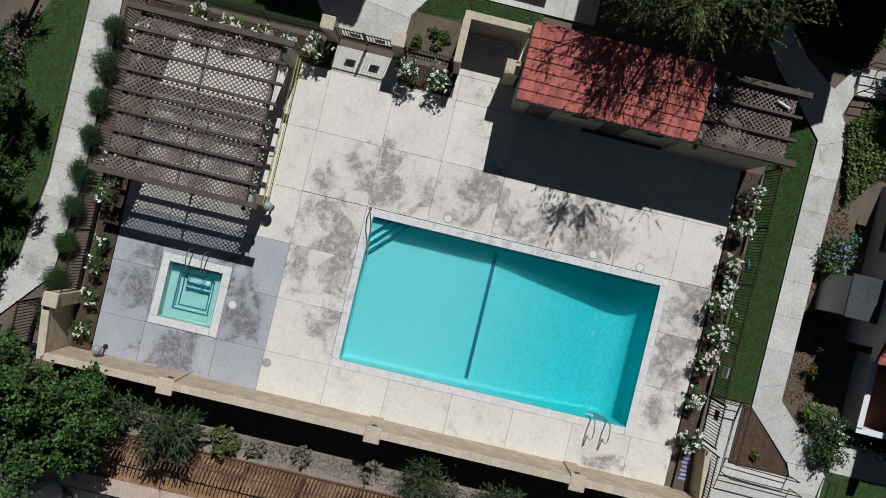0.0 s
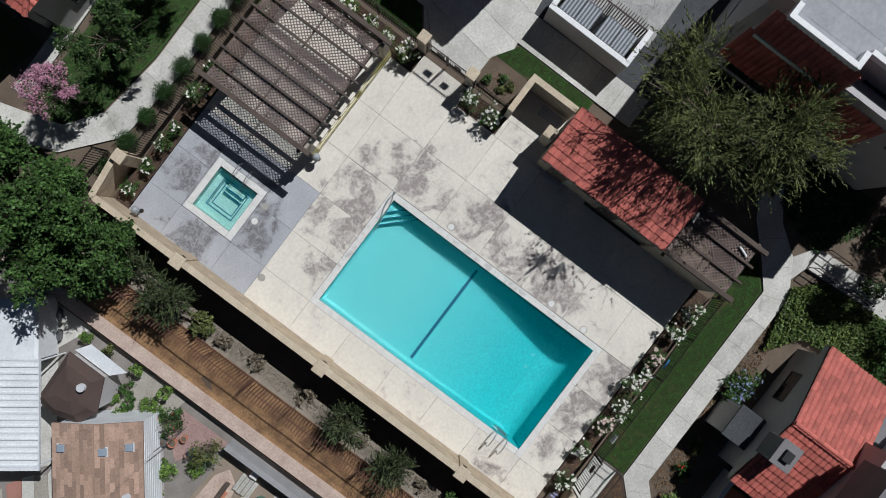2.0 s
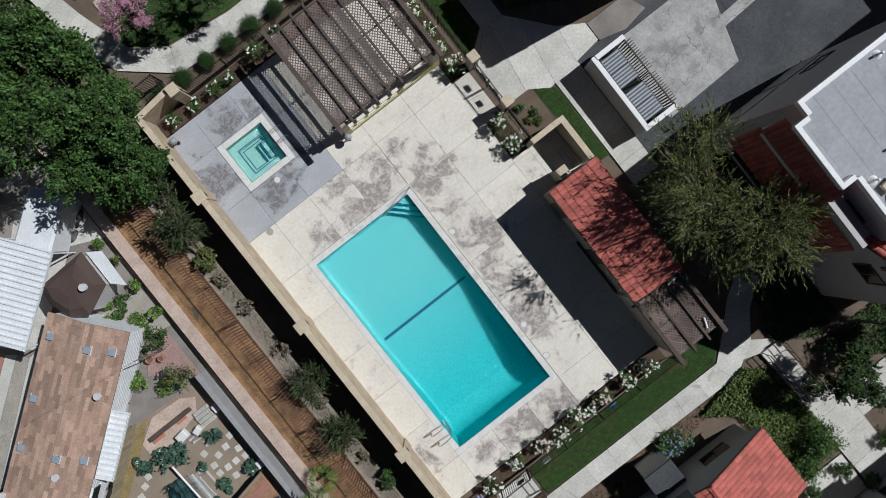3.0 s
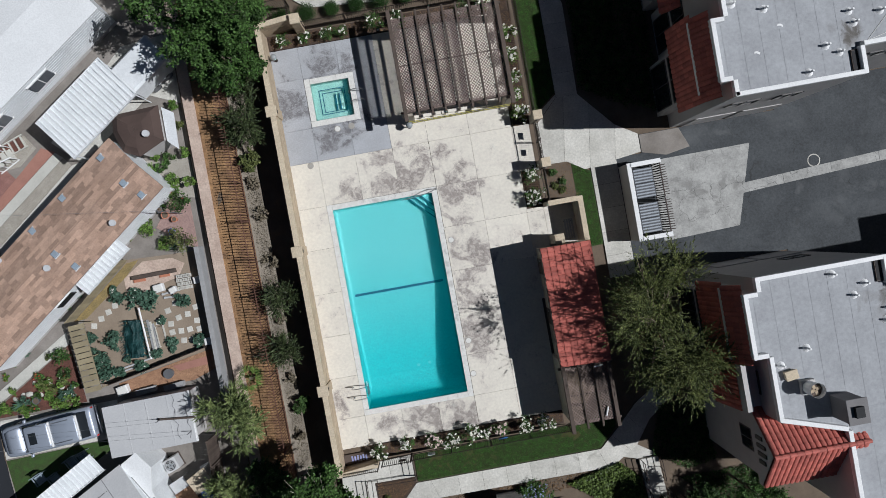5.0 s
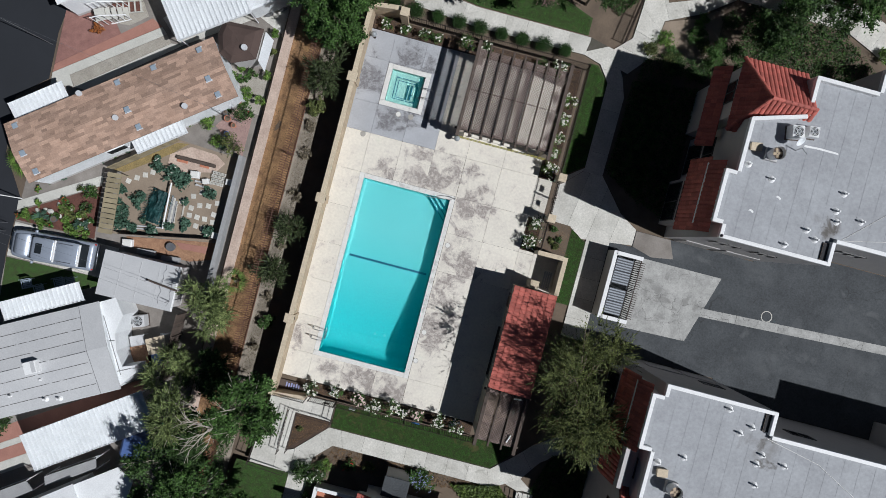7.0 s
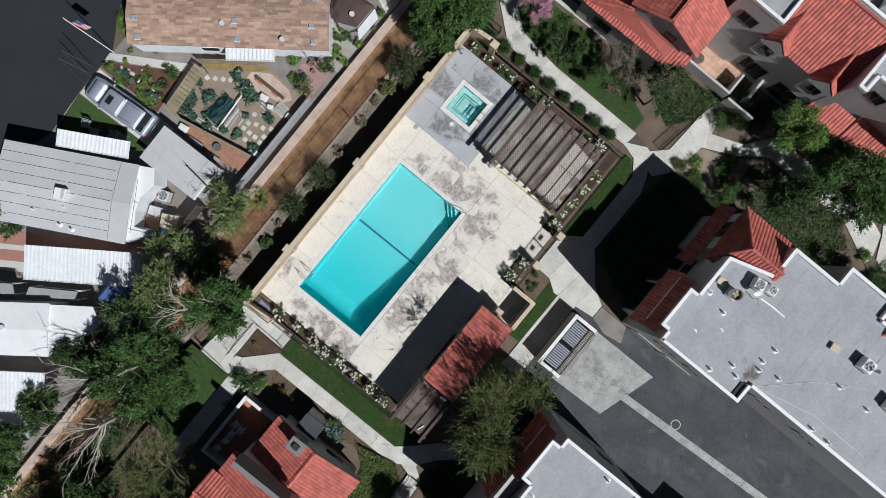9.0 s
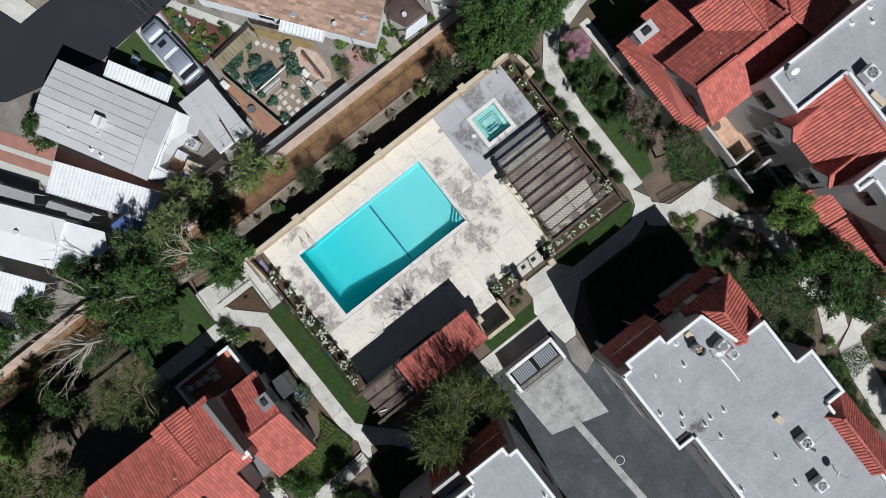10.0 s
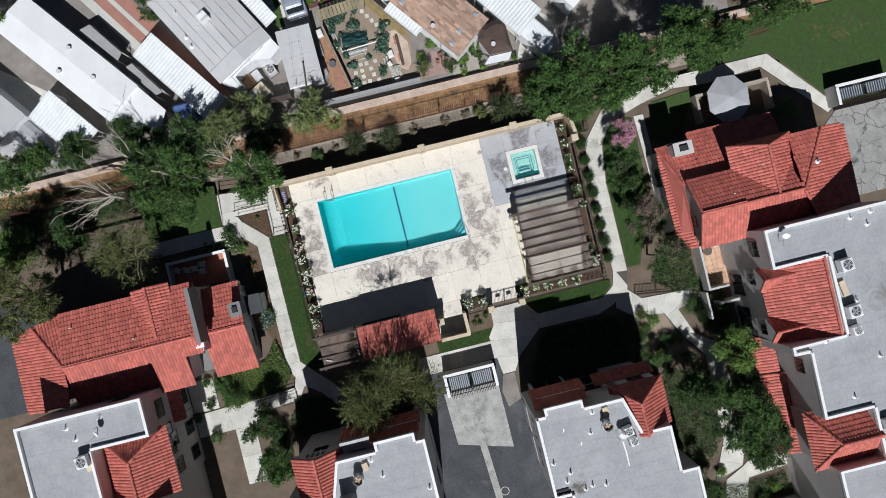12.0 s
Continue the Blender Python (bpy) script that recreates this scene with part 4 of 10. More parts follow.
top = [bm.verts.new((v.co.x, v.co.y, 0.0)) for v in border]
for k in range(len(border)):
    l = (k + 1) % len(border)
    bm.faces.new((border[k], top[k], top[l], border[l]))
pool = thing("swimming_pool", "rectangular pool filled with clear turquoise water", "pool")
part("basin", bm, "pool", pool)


# ---- pool court ----
deck = thing("deck", "pale jointed concrete pool deck with grey stains", "deck", kind="structure")
# slabs are added with the small pieces at the end of the file
DECK_X = [-5.05, -3.36, -1.12, 1.14, 3.37, 5.9, 8.45, 9.5]
DECK_Y = [-8.25, -6.43, -3.93, -1.38, 1.22, 3.9, 6.43, 9.15, 11.16, 14.16, 16.05]

# the pool's fittings
water = part("water", slab(rect(POOL[0] + 0.005, POOL[1] + 0.005, POOL[2] - 0.005, POOL[3] - 0.005), -0.14, -0.13), "water", pool, "clear turquoise water")
bm = bmesh.new()
grid_pool = [[bm.verts.new((POOL[0] + 0.004 + (POOL[2] - POOL[0] - 0.008) * i / 12, POOL[1] + 0.004 + (POOL[3] - POOL[1] - 0.008) * j / 24, -0.13)) for i in range(13)] for j in range(25)]
for j in range(24):
    for i in range(12):
        bm.faces.new((grid_pool[j][i], grid_pool[j][i + 1], grid_pool[j + 1][i + 1], grid_pool[j + 1][i]))
old = water.data
bm.to_mesh(old)
bm.free()
water.visible_shadow = False
for leg, z in ((1.55, -0.72), (1.18, -0.5), (0.78, -0.3)):
    tread = part("step", slab([(3.016, 6.096), (3.016, 6.096 - leg), (3.016 - leg, 6.096)], -1.0, z), "step", pool)
    bm = bmesh.new()
    way = Vector((-1, 1, 0)).normalized()
    side = Vector((1, 1, 0)).normalized() * 0.055
    a, b = Vector((3.01, 6.096 - leg, 0)), Vector((3.016 - leg, 6.09, 0))
    prism(bm, [tuple(a.xy), tuple((a + side).xy), tuple((b + side).xy), tuple(b.xy)], z - 0.02, z + 0.006)
    part("step_edge", bm, "water_line_tile", pool, "dark blue tile edging")
bm = bmesh.new()
box(bm, -2.75, 0.67, -1.08, 2.75, 0.82, -0.972)
part("lane_line", bm, "water_line_tile", pool, "dark blue tile line")
for x, y in ((0.3, -4.3), (1.0, -4.25)):
    part("main_drain", disc(bmesh.new(), x, y, pool_depth(y), 0.1, 0.02), "drain_cover", pool)
bm = tube(bmesh.new(), [(3.3, 6.28, 0), (3.28, 6.26, 0.55), (3.1, 6.15, 0.86), (2.6, 6.02, 0.75), (1.75, 5.98, 0.2), (1.3, 5.98, -0.15), (1.15, 5.98, -0.6)], 0.025, 8)
handrail = part("handrail", bm, "chrome", pool, "steel stair handrail")
part("base_plate", disc(bmesh.new(), 3.3, 6.28, 0, 0.08, 0.02), "chrome", handrail)


def ladder(x, y, way, name, parent, treads):
    """Two looped rails over the edge and the treads between them."""
    for dy in (-0.32, 0.32):
        pts = [(x - 0.75 * way, y + dy, 0.0), (x - 0.75 * way, y + dy, 0.5), (x - 0.6 * way, y + dy, 0.72), (x - 0.3 * way, y + dy, 0.76), (x + 0.02 * way, y + dy, 0.62), (x + 0.1 * way, y + dy, 0.2), (x + 0.1 * way, y + dy, -0.9)]
        r = part("ladder_rail", tube(bmesh.new(), pts, 0.024, 8), "chrome", parent, "bent steel ladder rail")
        part("base_plate", disc(bmesh.new(), x - 0.75 * way, y + dy, 0, 0.06, 0.015), "chrome", r)
    for z in treads:
        part("ladder_tread", boxes((x + 0.04 * way, y - 0.32, z, x + 0.16 * way, y + 0.32, z + 0.03), bevel=0.005), "chrome", parent)


ladder(-3.02, -4.95, 1, "ladder", pool, (-0.35, -0.65))
part("light_patch", boxes((-2.93, -4.75, -0.3, -2.9, -4.45, -0.2), bevel=0.004), "white", pool, "white repair patch")

spa = thing("spa", "square sunken spa with pale green water and tile lines", "spa")
x0, y0, x1, y1 = SPA
bm = bmesh.new()


def ring(bm, a, b, z, zb):
    """A level band between two rectangles, with a wall down from its inner edge."""
    pa = [bm.verts.new((x, y, z)) for x, y in rect(*a)]
    pb = [bm.verts.new((x, y, z)) for x, y in rect(*b)]
    pc = [bm.verts.new((x, y, zb)) for x, y in rect(*b)]
    for i in range(4):
        j = (i + 1) % 4
        bm.faces.new((pa[i], pa[j], pb[j], pb[i]))
        bm.faces.new((pb[i], pb[j], pc[j], pc[i]))
    return pc


bench = (x0 + 0.42, y0 + 0.4, x1 - 0.42, y1 - 0.4)
up = [bm.verts.new((x, y, 0)) for x, y in rect(*SPA)]
low = [bm.verts.new((x, y, -0.5)) for x, y in rect(*SPA)]
for i in range(4):
    j = (i + 1) % 4
    bm.faces.new((up[i], up[j], low[j], low[i]))
pit = ring(bm, SPA, bench, -0.5, -0.74)
bm.faces.new(pit)
part("basin", bm, "spa_shell", spa)
for k, (a, b) in enumerate(((0.06, -0.485), (-0.1, -0.725))):
    q = (bench[0] - a, bench[1] - a, bench[2] + a, bench[3] + a)
    w = 0.045
    for r in ((q[0], q[1], q[2], q[1] + w), (q[0], q[3] - w, q[2], q[3]), (q[0], q[1] + w, q[0] + w, q[3] - w), (q[2] - w, q[1] + w, q[2], q[3] - w)):
        part("tile_line", boxes((r[0], r[1], b - 0.03, r[2], r[3], b + 0.004)), "water_line_tile", spa, "dark blue tile line")
water = mesh_part("water", [(x0, y0, -0.14), (x1, y0, -0.14), (x1, y1, -0.14), (x0, y1, -0.14)], [(0, 1, 2, 3)], "water", spa, "clear pale green water")
water.visible_shadow = False
ladder(-0.7, 12.55, -1, "ladder", spa, (-0.3, -0.5, -0.7))
for i, z in enumerate((-0.48, -0.61)):
    part("step", boxes((x1 - 0.75 - 0.25 * i, 12.05, -0.73, x1 - 0.5 - 0.25 * i, 13.05, z)), "spa_shell", spa)
    part("step_edge", boxes((x1 - 0.77 - 0.25 * i, 12.05, z - 0.03, x1 - 0.7 - 0.25 * i, 13.05, z + 0.005)), "water_line_tile", spa, "dark blue tile edging")

for x, y, mat, label in ((3.66, 3.09, "lid", "round white skimmer lid"), (3.62, -3.08, "lid", "round white skimmer lid"), (3.55, -5.1, "lid", "round white skimmer lid"), (-1.86, 10.86, "lid", "round white skimmer lid"), (-1.0, 10.89, "grey_lid", "round grey drain cover"), (-3.85, 8.96, "grey_lid", "round grey drain cover")):
    lid = thing("skimmer_lid", label + " in the deck", "lid", x, y, 0.0)
    part("cover", disc(bmesh.new(), 0, 0, 0.001, 0.16, 0.012), mat, lid)
    part("rim", disc(bmesh.new(), 0, 0, 0.001, 0.19, 0.006), "grey_lid", lid)


# ---- block walls ----
def block_wall(name, label, ax, ay, bx, by, z0, z1, thick=0.25, mat="block", cap="cap", caps=True):
    """A block wall from a to b, its left face on the line, with coursed faces and cap blocks."""
    d, m = local(None, ax, ay, bx, by)
    wall = thing(name, label, "wall", kind="structure")
    wall.matrix_basis = m
    part("core", boxes((0.0, 0.012, z0, d, thick - 0.012, z1)), mat, wall)
    rows, z, k = [], z0, 0
    while z < z1 - 0.05:
        x = -0.2 if k % 2 else 0.0
        while x < d - 0.02:
            rows.append((max(0, x) + 0.004, 0, z + 0.004, min(d, x + 0.4) - 0.004, thick, min(z1, z + 0.2) - 0.004))
            x += 0.4
        z, k = z + 0.2, k + 1
    mesh_part("course", *many(rows), mat, wall, kind="stuff")
    if caps:
        CAPS.append((wall, d, thick, z1, cap))
    return wall


CAPS = []


def pilaster(x, y, z0, z1, label, size=0.5, mat="block"):
    p = thing("pilaster", label, "pillar", x, y)
    h = size / 2
    rows = []
    z, k = z0, 0
    while z < z1 - 0.05:
        c = 0.0 if k % 2 else h * 0.3
        rows += [(-h, -h, z + 0.004, c - 0.003, h, z + 0.196), (c + 0.003, -h, z + 0.004, h, h, z + 0.196)]
        z, k = z + 0.2, k + 1
    part("core", boxes((-h + 0.01, -h + 0.01, z0, h - 0.01, h - 0.01, z)), mat, p)
    mesh_part("course", *many(rows), mat, p, kind="stuff")
    part("cap", boxes((-h - 0.04, -h - 0.04, z, h + 0.04, h + 0.04, z + 0.1), bevel=0.02), "cap", p)
    return p


block_wall("wall_west", "tan concrete block wall along the pool deck", -5.05, -9.35, -5.05, 16.95, -0.6, 1.6)
for y in (12.2, 4.0, -4.2):
    p = pilaster(-5.24, y, -0.6, 1.62, "tan block pilaster on the pool wall", 0.55)
    part("plate", boxes((0.277, -0.1, 1.2, 0.3, 0.1, 1.35), bevel=0.005), "iron", p, "small dark metal plate")
block_wall("wall_north_return", "tan concrete block wall return beside the spa", -5.3, 16.97, -3.2, 17.2, -0.2, 1.6)
pilaster(-2.95, 17.1, -0.2, 1.7, "tan block pilaster at the hedge fence", 0.5)
block_wall("wall_south_return", "low tan block wall beside the ramp", -3.0, -9.1, -5.3, -9.33, -0.2, 1.0, 0.22)

# niche by the pool house
block_wall("wall_niche_east", "tan block wall of the shower niche", 11.5, 1.7, 11.5, 4.3, -0.2, 1.7, 0.25, "grey_block")
block_wall("wall_niche_north", "tan block wall of the shower niche", 11.25, 4.3, 9.5, 4.3, -0.2, 1.7, 0.25, "grey_block")
pilaster(9.78, 2.05, -0.2, 1.7, "tan block pilaster beside the shower niche", 0.5, "grey_block")
floor_piece("niche_floor", rect(9.5, 1.7, 11.25, 4.05), -0.12, 0.0, "deck", "shaded concrete floor of the niche", "floor")
bench_seat = thing("bench", "grey slatted bench in the shower niche", "bench", 10.75, 2.5, 0.0)
for i in range(4):
    part("slat", boxes((-0.28 + 0.14 * i, -0.6, 0.42, -0.17 + 0.14 * i, 0.6, 0.46), bevel=0.005), "deck_grey", bench_seat)
for sx in (-0.22, 0.18):
    for sy in (-0.5, 0.45):
        part("leg", boxes((sx, sy, 0, sx + 0.05, sy + 0.05, 0.42)), "iron", bench_seat)


# ---- pergolas ----
def lattice(lx, ly, step=0.19, wide=0.086):
    """Crossed laths that fill a panel of lx by ly, cut at its edges."""
    verts, faces = [], []
    for way, z in ((1, 0.0), (-1, 0.009)):
        c = -ly
        while c < lx + ly:
            # line x = c + t (way 1) or x = c + ly - t
            t0, t1 = (max(0, -c), min(ly, lx - c)) if way == 1 else (max(0, c + ly - lx), min(ly, c + ly))
            if t1 - t0 > 0.05:
                for_x = (lambda t: c + t) if way == 1 else (lambda t: c + ly - t)
                o = wide * 0.7071 / 1
                p, q = (for_x(t0), t0), (for_x(t1), t1)
                a = len(verts)
                for (x, y), s in ((p, -o), (p, o), (q, o), (q, -o)):
                    verts.append((min(lx, max(0, x + s)), y, z))
                verts += [(vx, vy, vz + 0.008) for vx, vy, vz in verts[a:a + 4]]
                faces += [(a, a + 3, a + 2, a + 1), (a + 4, a + 5, a + 6, a + 7), (a, a + 1, a + 5, a + 4), (a + 2, a + 3, a + 7, a + 6), (a + 1, a + 2, a + 6, a + 5), (a + 3, a, a + 4, a + 7)]
            c += step
    return verts, faces


def pergola(name, label, x0, y0, x1, y1, bays, z, over, posts, turn_label):
    """Rafters along y with lattice between them, on two beams along x and on posts."""
    p = thing(name, label, "pergola")
    step = (x1 - x0) / bays
    for i in range(bays + 1):
        x = x0 + step * i
        end = i in (0, bays)
        w, h, o = (0.11, 0.24, over) if end else (0.058, 0.18, over * 0.6)
        bm = boxes((x - w, y0 - o, z - 0.02, x + w, y1 + o, z - 0.02 + h), bevel=0.012)
        part("beam" if end else "rafter", bm, "wood", p)
    for y in (y0 + 0.12, y1 - 0.12):
        part("cross_beam", boxes((x0 - 0.25, y - 0.06, z - 0.24, x1 + 0.25, y + 0.06, z - 0.022), bevel=0.012), "wood", p)
    part("cross_beam", boxes((x0, (y0 + y1) / 2 - 0.03, z - 0.12, x1, (y0 + y1) / 2 + 0.03, z - 0.022)), "wood", p)
    for i in range(bays):
        v, f = lattice(step - 0.1, y1 - y0 - 0.16)
        l = mesh_part("lattice", v, f, "lath", p, "crossed wooden lattice panel")
        l.location = (x0 + step * i + 0.05, y0 + 0.08, z + 0.02)
    for (x, y, mat, size) in posts:
        part("post", boxes((x - size, y - size, 0, x + size, y + size, z - 0.24), bevel=0.012), mat, p)
    return p


big = pergola("pergola", "large weathered brown wooden pergola with lattice roof", 2.35, 10.45, 8.4, 15.85, 8, 2.7, 0.42, [(2.6, 10.57, "grey_block", 0.2), (8.3, 10.57, "grey_block", 0.2), (2.6, 15.7, "grey_block", 0.2), (8.3, 15.7, "grey_block", 0.2)], "")
for z in (0.55, 1.0):
    part("rope", tube(bmesh.new(), [(2.4, 10.33, z), (3.8, 10.34, z - 0.05), (5.4, 10.34, z - 0.07), (7.0, 10.34, z - 0.05), (8.5, 10.33, z)], 0.018, 6), "rope", big, "yellow rope between the posts")
curb = thing("low_curb", "low pale concrete curb below the pergola", "curb")
for i in range(3):
    part("curb_block", boxes((2.5 + i * 1.95, 10.62, 0, 4.4 + i * 1.95, 10.8, 0.16), bevel=0.015), "deck", curb)
small = pergola("pergola", "small weathered wooden pergola beside the pool house", 8.5, -8.55, 11.1, -5.1, 3, 2.65, 0.35, [(8.65, -8.4, "wood", 0.09), (8.65, -5.2, "wood", 0.09), (10.95, -8.4, "wood", 0.09), (10.95, -5.2, "wood", 0.09)], "")
# things lying on the small pergola
for x, y, a in ((10.55, -8.0, 70), (10.45, -5.35, 5)):
    t = thing("plastic_tube", "white plastic tube lying on the lattice", "tube", x, y, 2.7, a)
    part("body", tube(bmesh.new(), [(-0.22, 0, 0.06), (-0.15, 0, 0.06), (0.18, 0, 0.06), (0.26, 0, 0.06)], 0.055, 10), "white", t)
    part("cap", tube(bmesh.new(), [(0.26, 0, 0.06), (0.33, 0, 0.06)], 0.03, 8), "lid", t)


def globe_lamp(x, y, h, label):
    l = thing("post_lamp", label, "lamp", x, y)
    part("pole", tube(bmesh.new(), [(0, 0, 0), (0, 0, h)], 0.04, 10), "iron", l)
    bm = bmesh.new()
    bmesh.ops.create_uvsphere(bm, u_segments=16, v_segments=10, radius=0.2)
    bmesh.ops.translate(bm, vec=(0, 0, h + 0.16), verts=bm.verts)
    part("globe", bm, "lamp_grey", l, "dusty grey glass globe")
    part("collar", disc(bmesh.new(), 0, 0, h - 0.03, 0.1, 0.06), "iron", l)
    part("foot", disc(bmesh.new(), 0, 0, 0, 0.1, 0.05), "iron", l)


globe_lamp(2.42, 10.2, 0.55, "dark globe lamp on a post beside the pergola")
globe_lamp(-4.72, 15.5, 0.55, "dark globe lamp on a post by the wall")


# ---- iron fences ----
PICKETS = []


def iron_fence(name, label, ax, ay, bx, by, h=1.4, z0=0.0, gap=0.12, spacing=2.3, mat="iron", kind_name="fence", lean=0.0):
    d, m = local(None, ax, ay, bx, by)
    f = thing(name, label, kind_name)
    f.matrix_basis = m
    n = max(1, round(d / spacing))
    for i in range(n + 1):
        x = d * i / n
        part("post", boxes((x - 0.03, -0.03, z0, x + 0.03, 0.03, z0 + h + 0.05)), mat, f)
    for z in (z0 + 0.12, z0 + h - 0.1):
        part("rail", boxes((0, -0.018, z, d, 0.018, z + 0.035)), mat, f)
    PICKETS.append((f, d, h, z0, gap, mat, lean))
    return f


iron_fence("iron_fence", "brown iron picket fence above the hedge row", -2.7, 17.05, 9.75, 17.05)
iron_fence("iron_fence", "brown iron picket fence beside the lawn", 9.75, 17.05, 9.75, 9.6)
iron_fence("iron_fence", "dark iron railing beside the yard walk", 11.75, 19.5, 12.3, 23.3, 1.0, -0.1)
iron_fence("iron_fence", "brown iron picket fence beside a rose bed", 9.72, 6.3, 9.72, 4.4)
iron_fence("iron_fence", "brown iron picket fence along the south rose bed", -0.95, -9.2, 8.6, -9.2)
for y in (9.32, 6.55):
    pilaster(9.8, y, -0.12, 1.6, "tan block gate pilaster", 0.46, "grey_block")
gate = iron_fence("iron_gate", "brown iron double gate with dark lock panels", 9.75, 9.1, 9.75, 6.78, 1.5, 0.05, 0.12, 1.15, "iron", "gate")
for x, r in ((0.75, 0.2), (1.75, 0.18)):
    part("lock_panel", boxes((x - r, -0.012, 0.85, x + r, 0.012, 1.2), bevel=0.004), "iron", gate)
gate2 = iron_fence("iron_gate", "brown iron gate at the ramp landing", -1.0, -9.2, -2.7, -9.2, 1.5, 0.05, 0.12, 1.7, "iron", "gate")
part("lock_panel", boxes((0.3, -0.012, 0.8, 0.7, 0.012, 1.15), bevel=0.004), "iron", gate2)
iron_fence("iron_fence", "brown iron screen above the low block wall", -3.0, -9.42, -5.2, -9.42, 1.5, 0.0, 0.12, 2.2)
iron_fence("iron_fence", "brown iron enclosure north of the wall", -5.3, 18.5, -3.4, 18.5, 1.5, 0.0)
iron_fence("iron_fence", "brown iron enclosure north of the wall", -5.3, 17.3, -5.3, 18.5, 1.5, 0.0)
iron_fence("iron_fence", "brown iron enclosure north of the wall", -3.4, 17.3, -3.4, 18.5, 1.5, 0.0)

# notice on the south fence, blue coil, mat
notice = thing("notice_board", "small grey notice fixed to the iron fence", "sign", 0.25, -9.14, 0.7)
part("panel", boxes((-0.22, -0.01, 0, 0.22, 0.01, 0.5), bevel=0.004), "white", notice)
for k in range(5):
    part("text_bar", boxes((-0.17, 0.011, 0.08 + 0.08 * k, 0.17 - 0.05 * (k % 2), 0.014, 0.1 + 0.08 * k)), "lamp_grey", notice)
coil = thing("hose_coil", "blue coiled hose hanging at the fence", "hose", 4.6, -9.05, 0.0)
bm = bmesh.new()
for k in range(3):
    tube(bm, [(math.cos(a) * (0.26 - 0.02 * k), math.sin(a) * 0.1, 0.8 + 0.24 * math.sin(a) + 0.03 * k) for a in np.linspace(0, 2 * math.pi, 18)], 0.03, 6)
part("hose", bm, "blue_plastic", coil)
part("hook", boxes((-0.03, -0.14, 0.5, 0.03, -0.1, 1.05)), "iron", coil)
sign_board = thing("sign_board", "dark brown board with unreadable lavender lettering", "sign", -4.1, -8.9, 0.0)
part("board", boxes((-0.95, -0.3, 0.02, 0.95, 0.32, 0.06), bevel=0.008), "wood", sign_board)
for k in range(6):
    part("letter_bar", boxes((-0.5 + 0.17 * k, -0.16, 0.061, -0.4 + 0.17 * k, 0.2 - 0.05 * (k % 2), 0.066)), "petal_blue", sign_board)

# ---- pool house ----
house = thing("pool_house", "tan block pool house with a red tile roof", "pool house")
X0, Y0, X1, Y1 = 8.62, -4.8, 11.0, 1.66
part("wall", boxes((X0, Y0, -0.12, X1, Y1, 2.8)), "grey_block", house)
part("screen_wall", boxes((8.44, -8.3, -0.12, 8.6, Y0 - 0.002, 2.6)), "grey_block", house, "grey block wall below the pergola beam")
rows = []
for k in range(14):
    y = Y0 - (0.2 if k % 2 else 0)
    while y < Y1 - 0.03:
        rows.append((X0 - 0.012, max(Y0, y) + 0.004, 0.2 * k + 0.004, X0 + 0.05, min(Y1, y + 0.4) - 0.004, 0.2 * k + 0.196))
        y += 0.4
    x = X0
    while x < X1 - 0.03:
        rows.append((x + 0.004, Y1 - 0.05, 0.2 * k + 0.004, min(X1, x + 0.4) - 0.004, Y1 + 0.012, 0.2 * k + 0.196))
        x += 0.4
mesh_part("course", *many(rows), "grey_block", house, kind="stuff")
for y, w in ((0.6, 0.95), (-2.4, 0.95)):
    d = part("door", boxes((X0 - 0.05, y - w / 2, 0.0, X0 - 0.013, y + w / 2, 2.05), bevel=0.006), "wood", house, "dark brown wooden door")
    part("handle", rod((X0 - 0.1, y + w * 0.35, 1.0), (X0 - 0.05, y + w * 0.35, 1.0), 0.03), "chrome", d)
for y in (-0.9, -3.9):
    v = part("vent", boxes((X0 - 0.04, y - 0.3, 1.6, X0 - 0.013, y + 0.3, 2.0)), "iron", house, "dark louvred vent")
    for k in range(4):
        part("louvre", boxes((X0 - 0.06, y - 0.28, 1.64 + 0.09 * k, X0 - 0.03, y + 0.28, 1.66 + 0.09 * k)), "iron", v)
lamp_box = part("wall_lamp", boxes((X0 - 0.16, -1.6, 1.9, X0 - 0.013, -1.42, 2.1), bevel=0.01), "lamp_grey", house)
part("fascia", boxes((8.46, -4.96, 2.76, 8.52, 1.71, 2.85)), "wood", house)
part("gutter", boxes((8.34, -5.0, 2.87, 8.435, 1.76, 3.0), bevel=0.01), "wood", house, "brown eave gutter")
for k in range(9):
    y = -4.8 + 0.8 * k
    part("rafter_tail", boxes((8.52, y, 2.6, 8.607, y + 0.09, 2.74)), "wood", house)
POOL_ROOF = [(8.44, 1.74, 2.96), (8.44, -4.98, 2.96), (11.12, -4.98, 3.5), (11.12, 1.74, 3.5)]
bm = bmesh.new()
vs = [bm.verts.new(Vector(p) + Vector((0, 0, dz))) for dz in (-0.1, 0.0) for p in POOL_ROOF]
for f in ((0, 1, 2, 3), (7, 6, 5, 4), (0, 4, 5, 1), (1, 5, 6, 2), (2, 6, 7, 3), (3, 7, 4, 0)):
    bm.faces.new([vs[i] for i in f])
bmesh.ops.recalc_face_normals(bm, faces=bm.faces)
pool_roof = part("roof", bm, "tile", house, "faded red clay barrel tile roof")

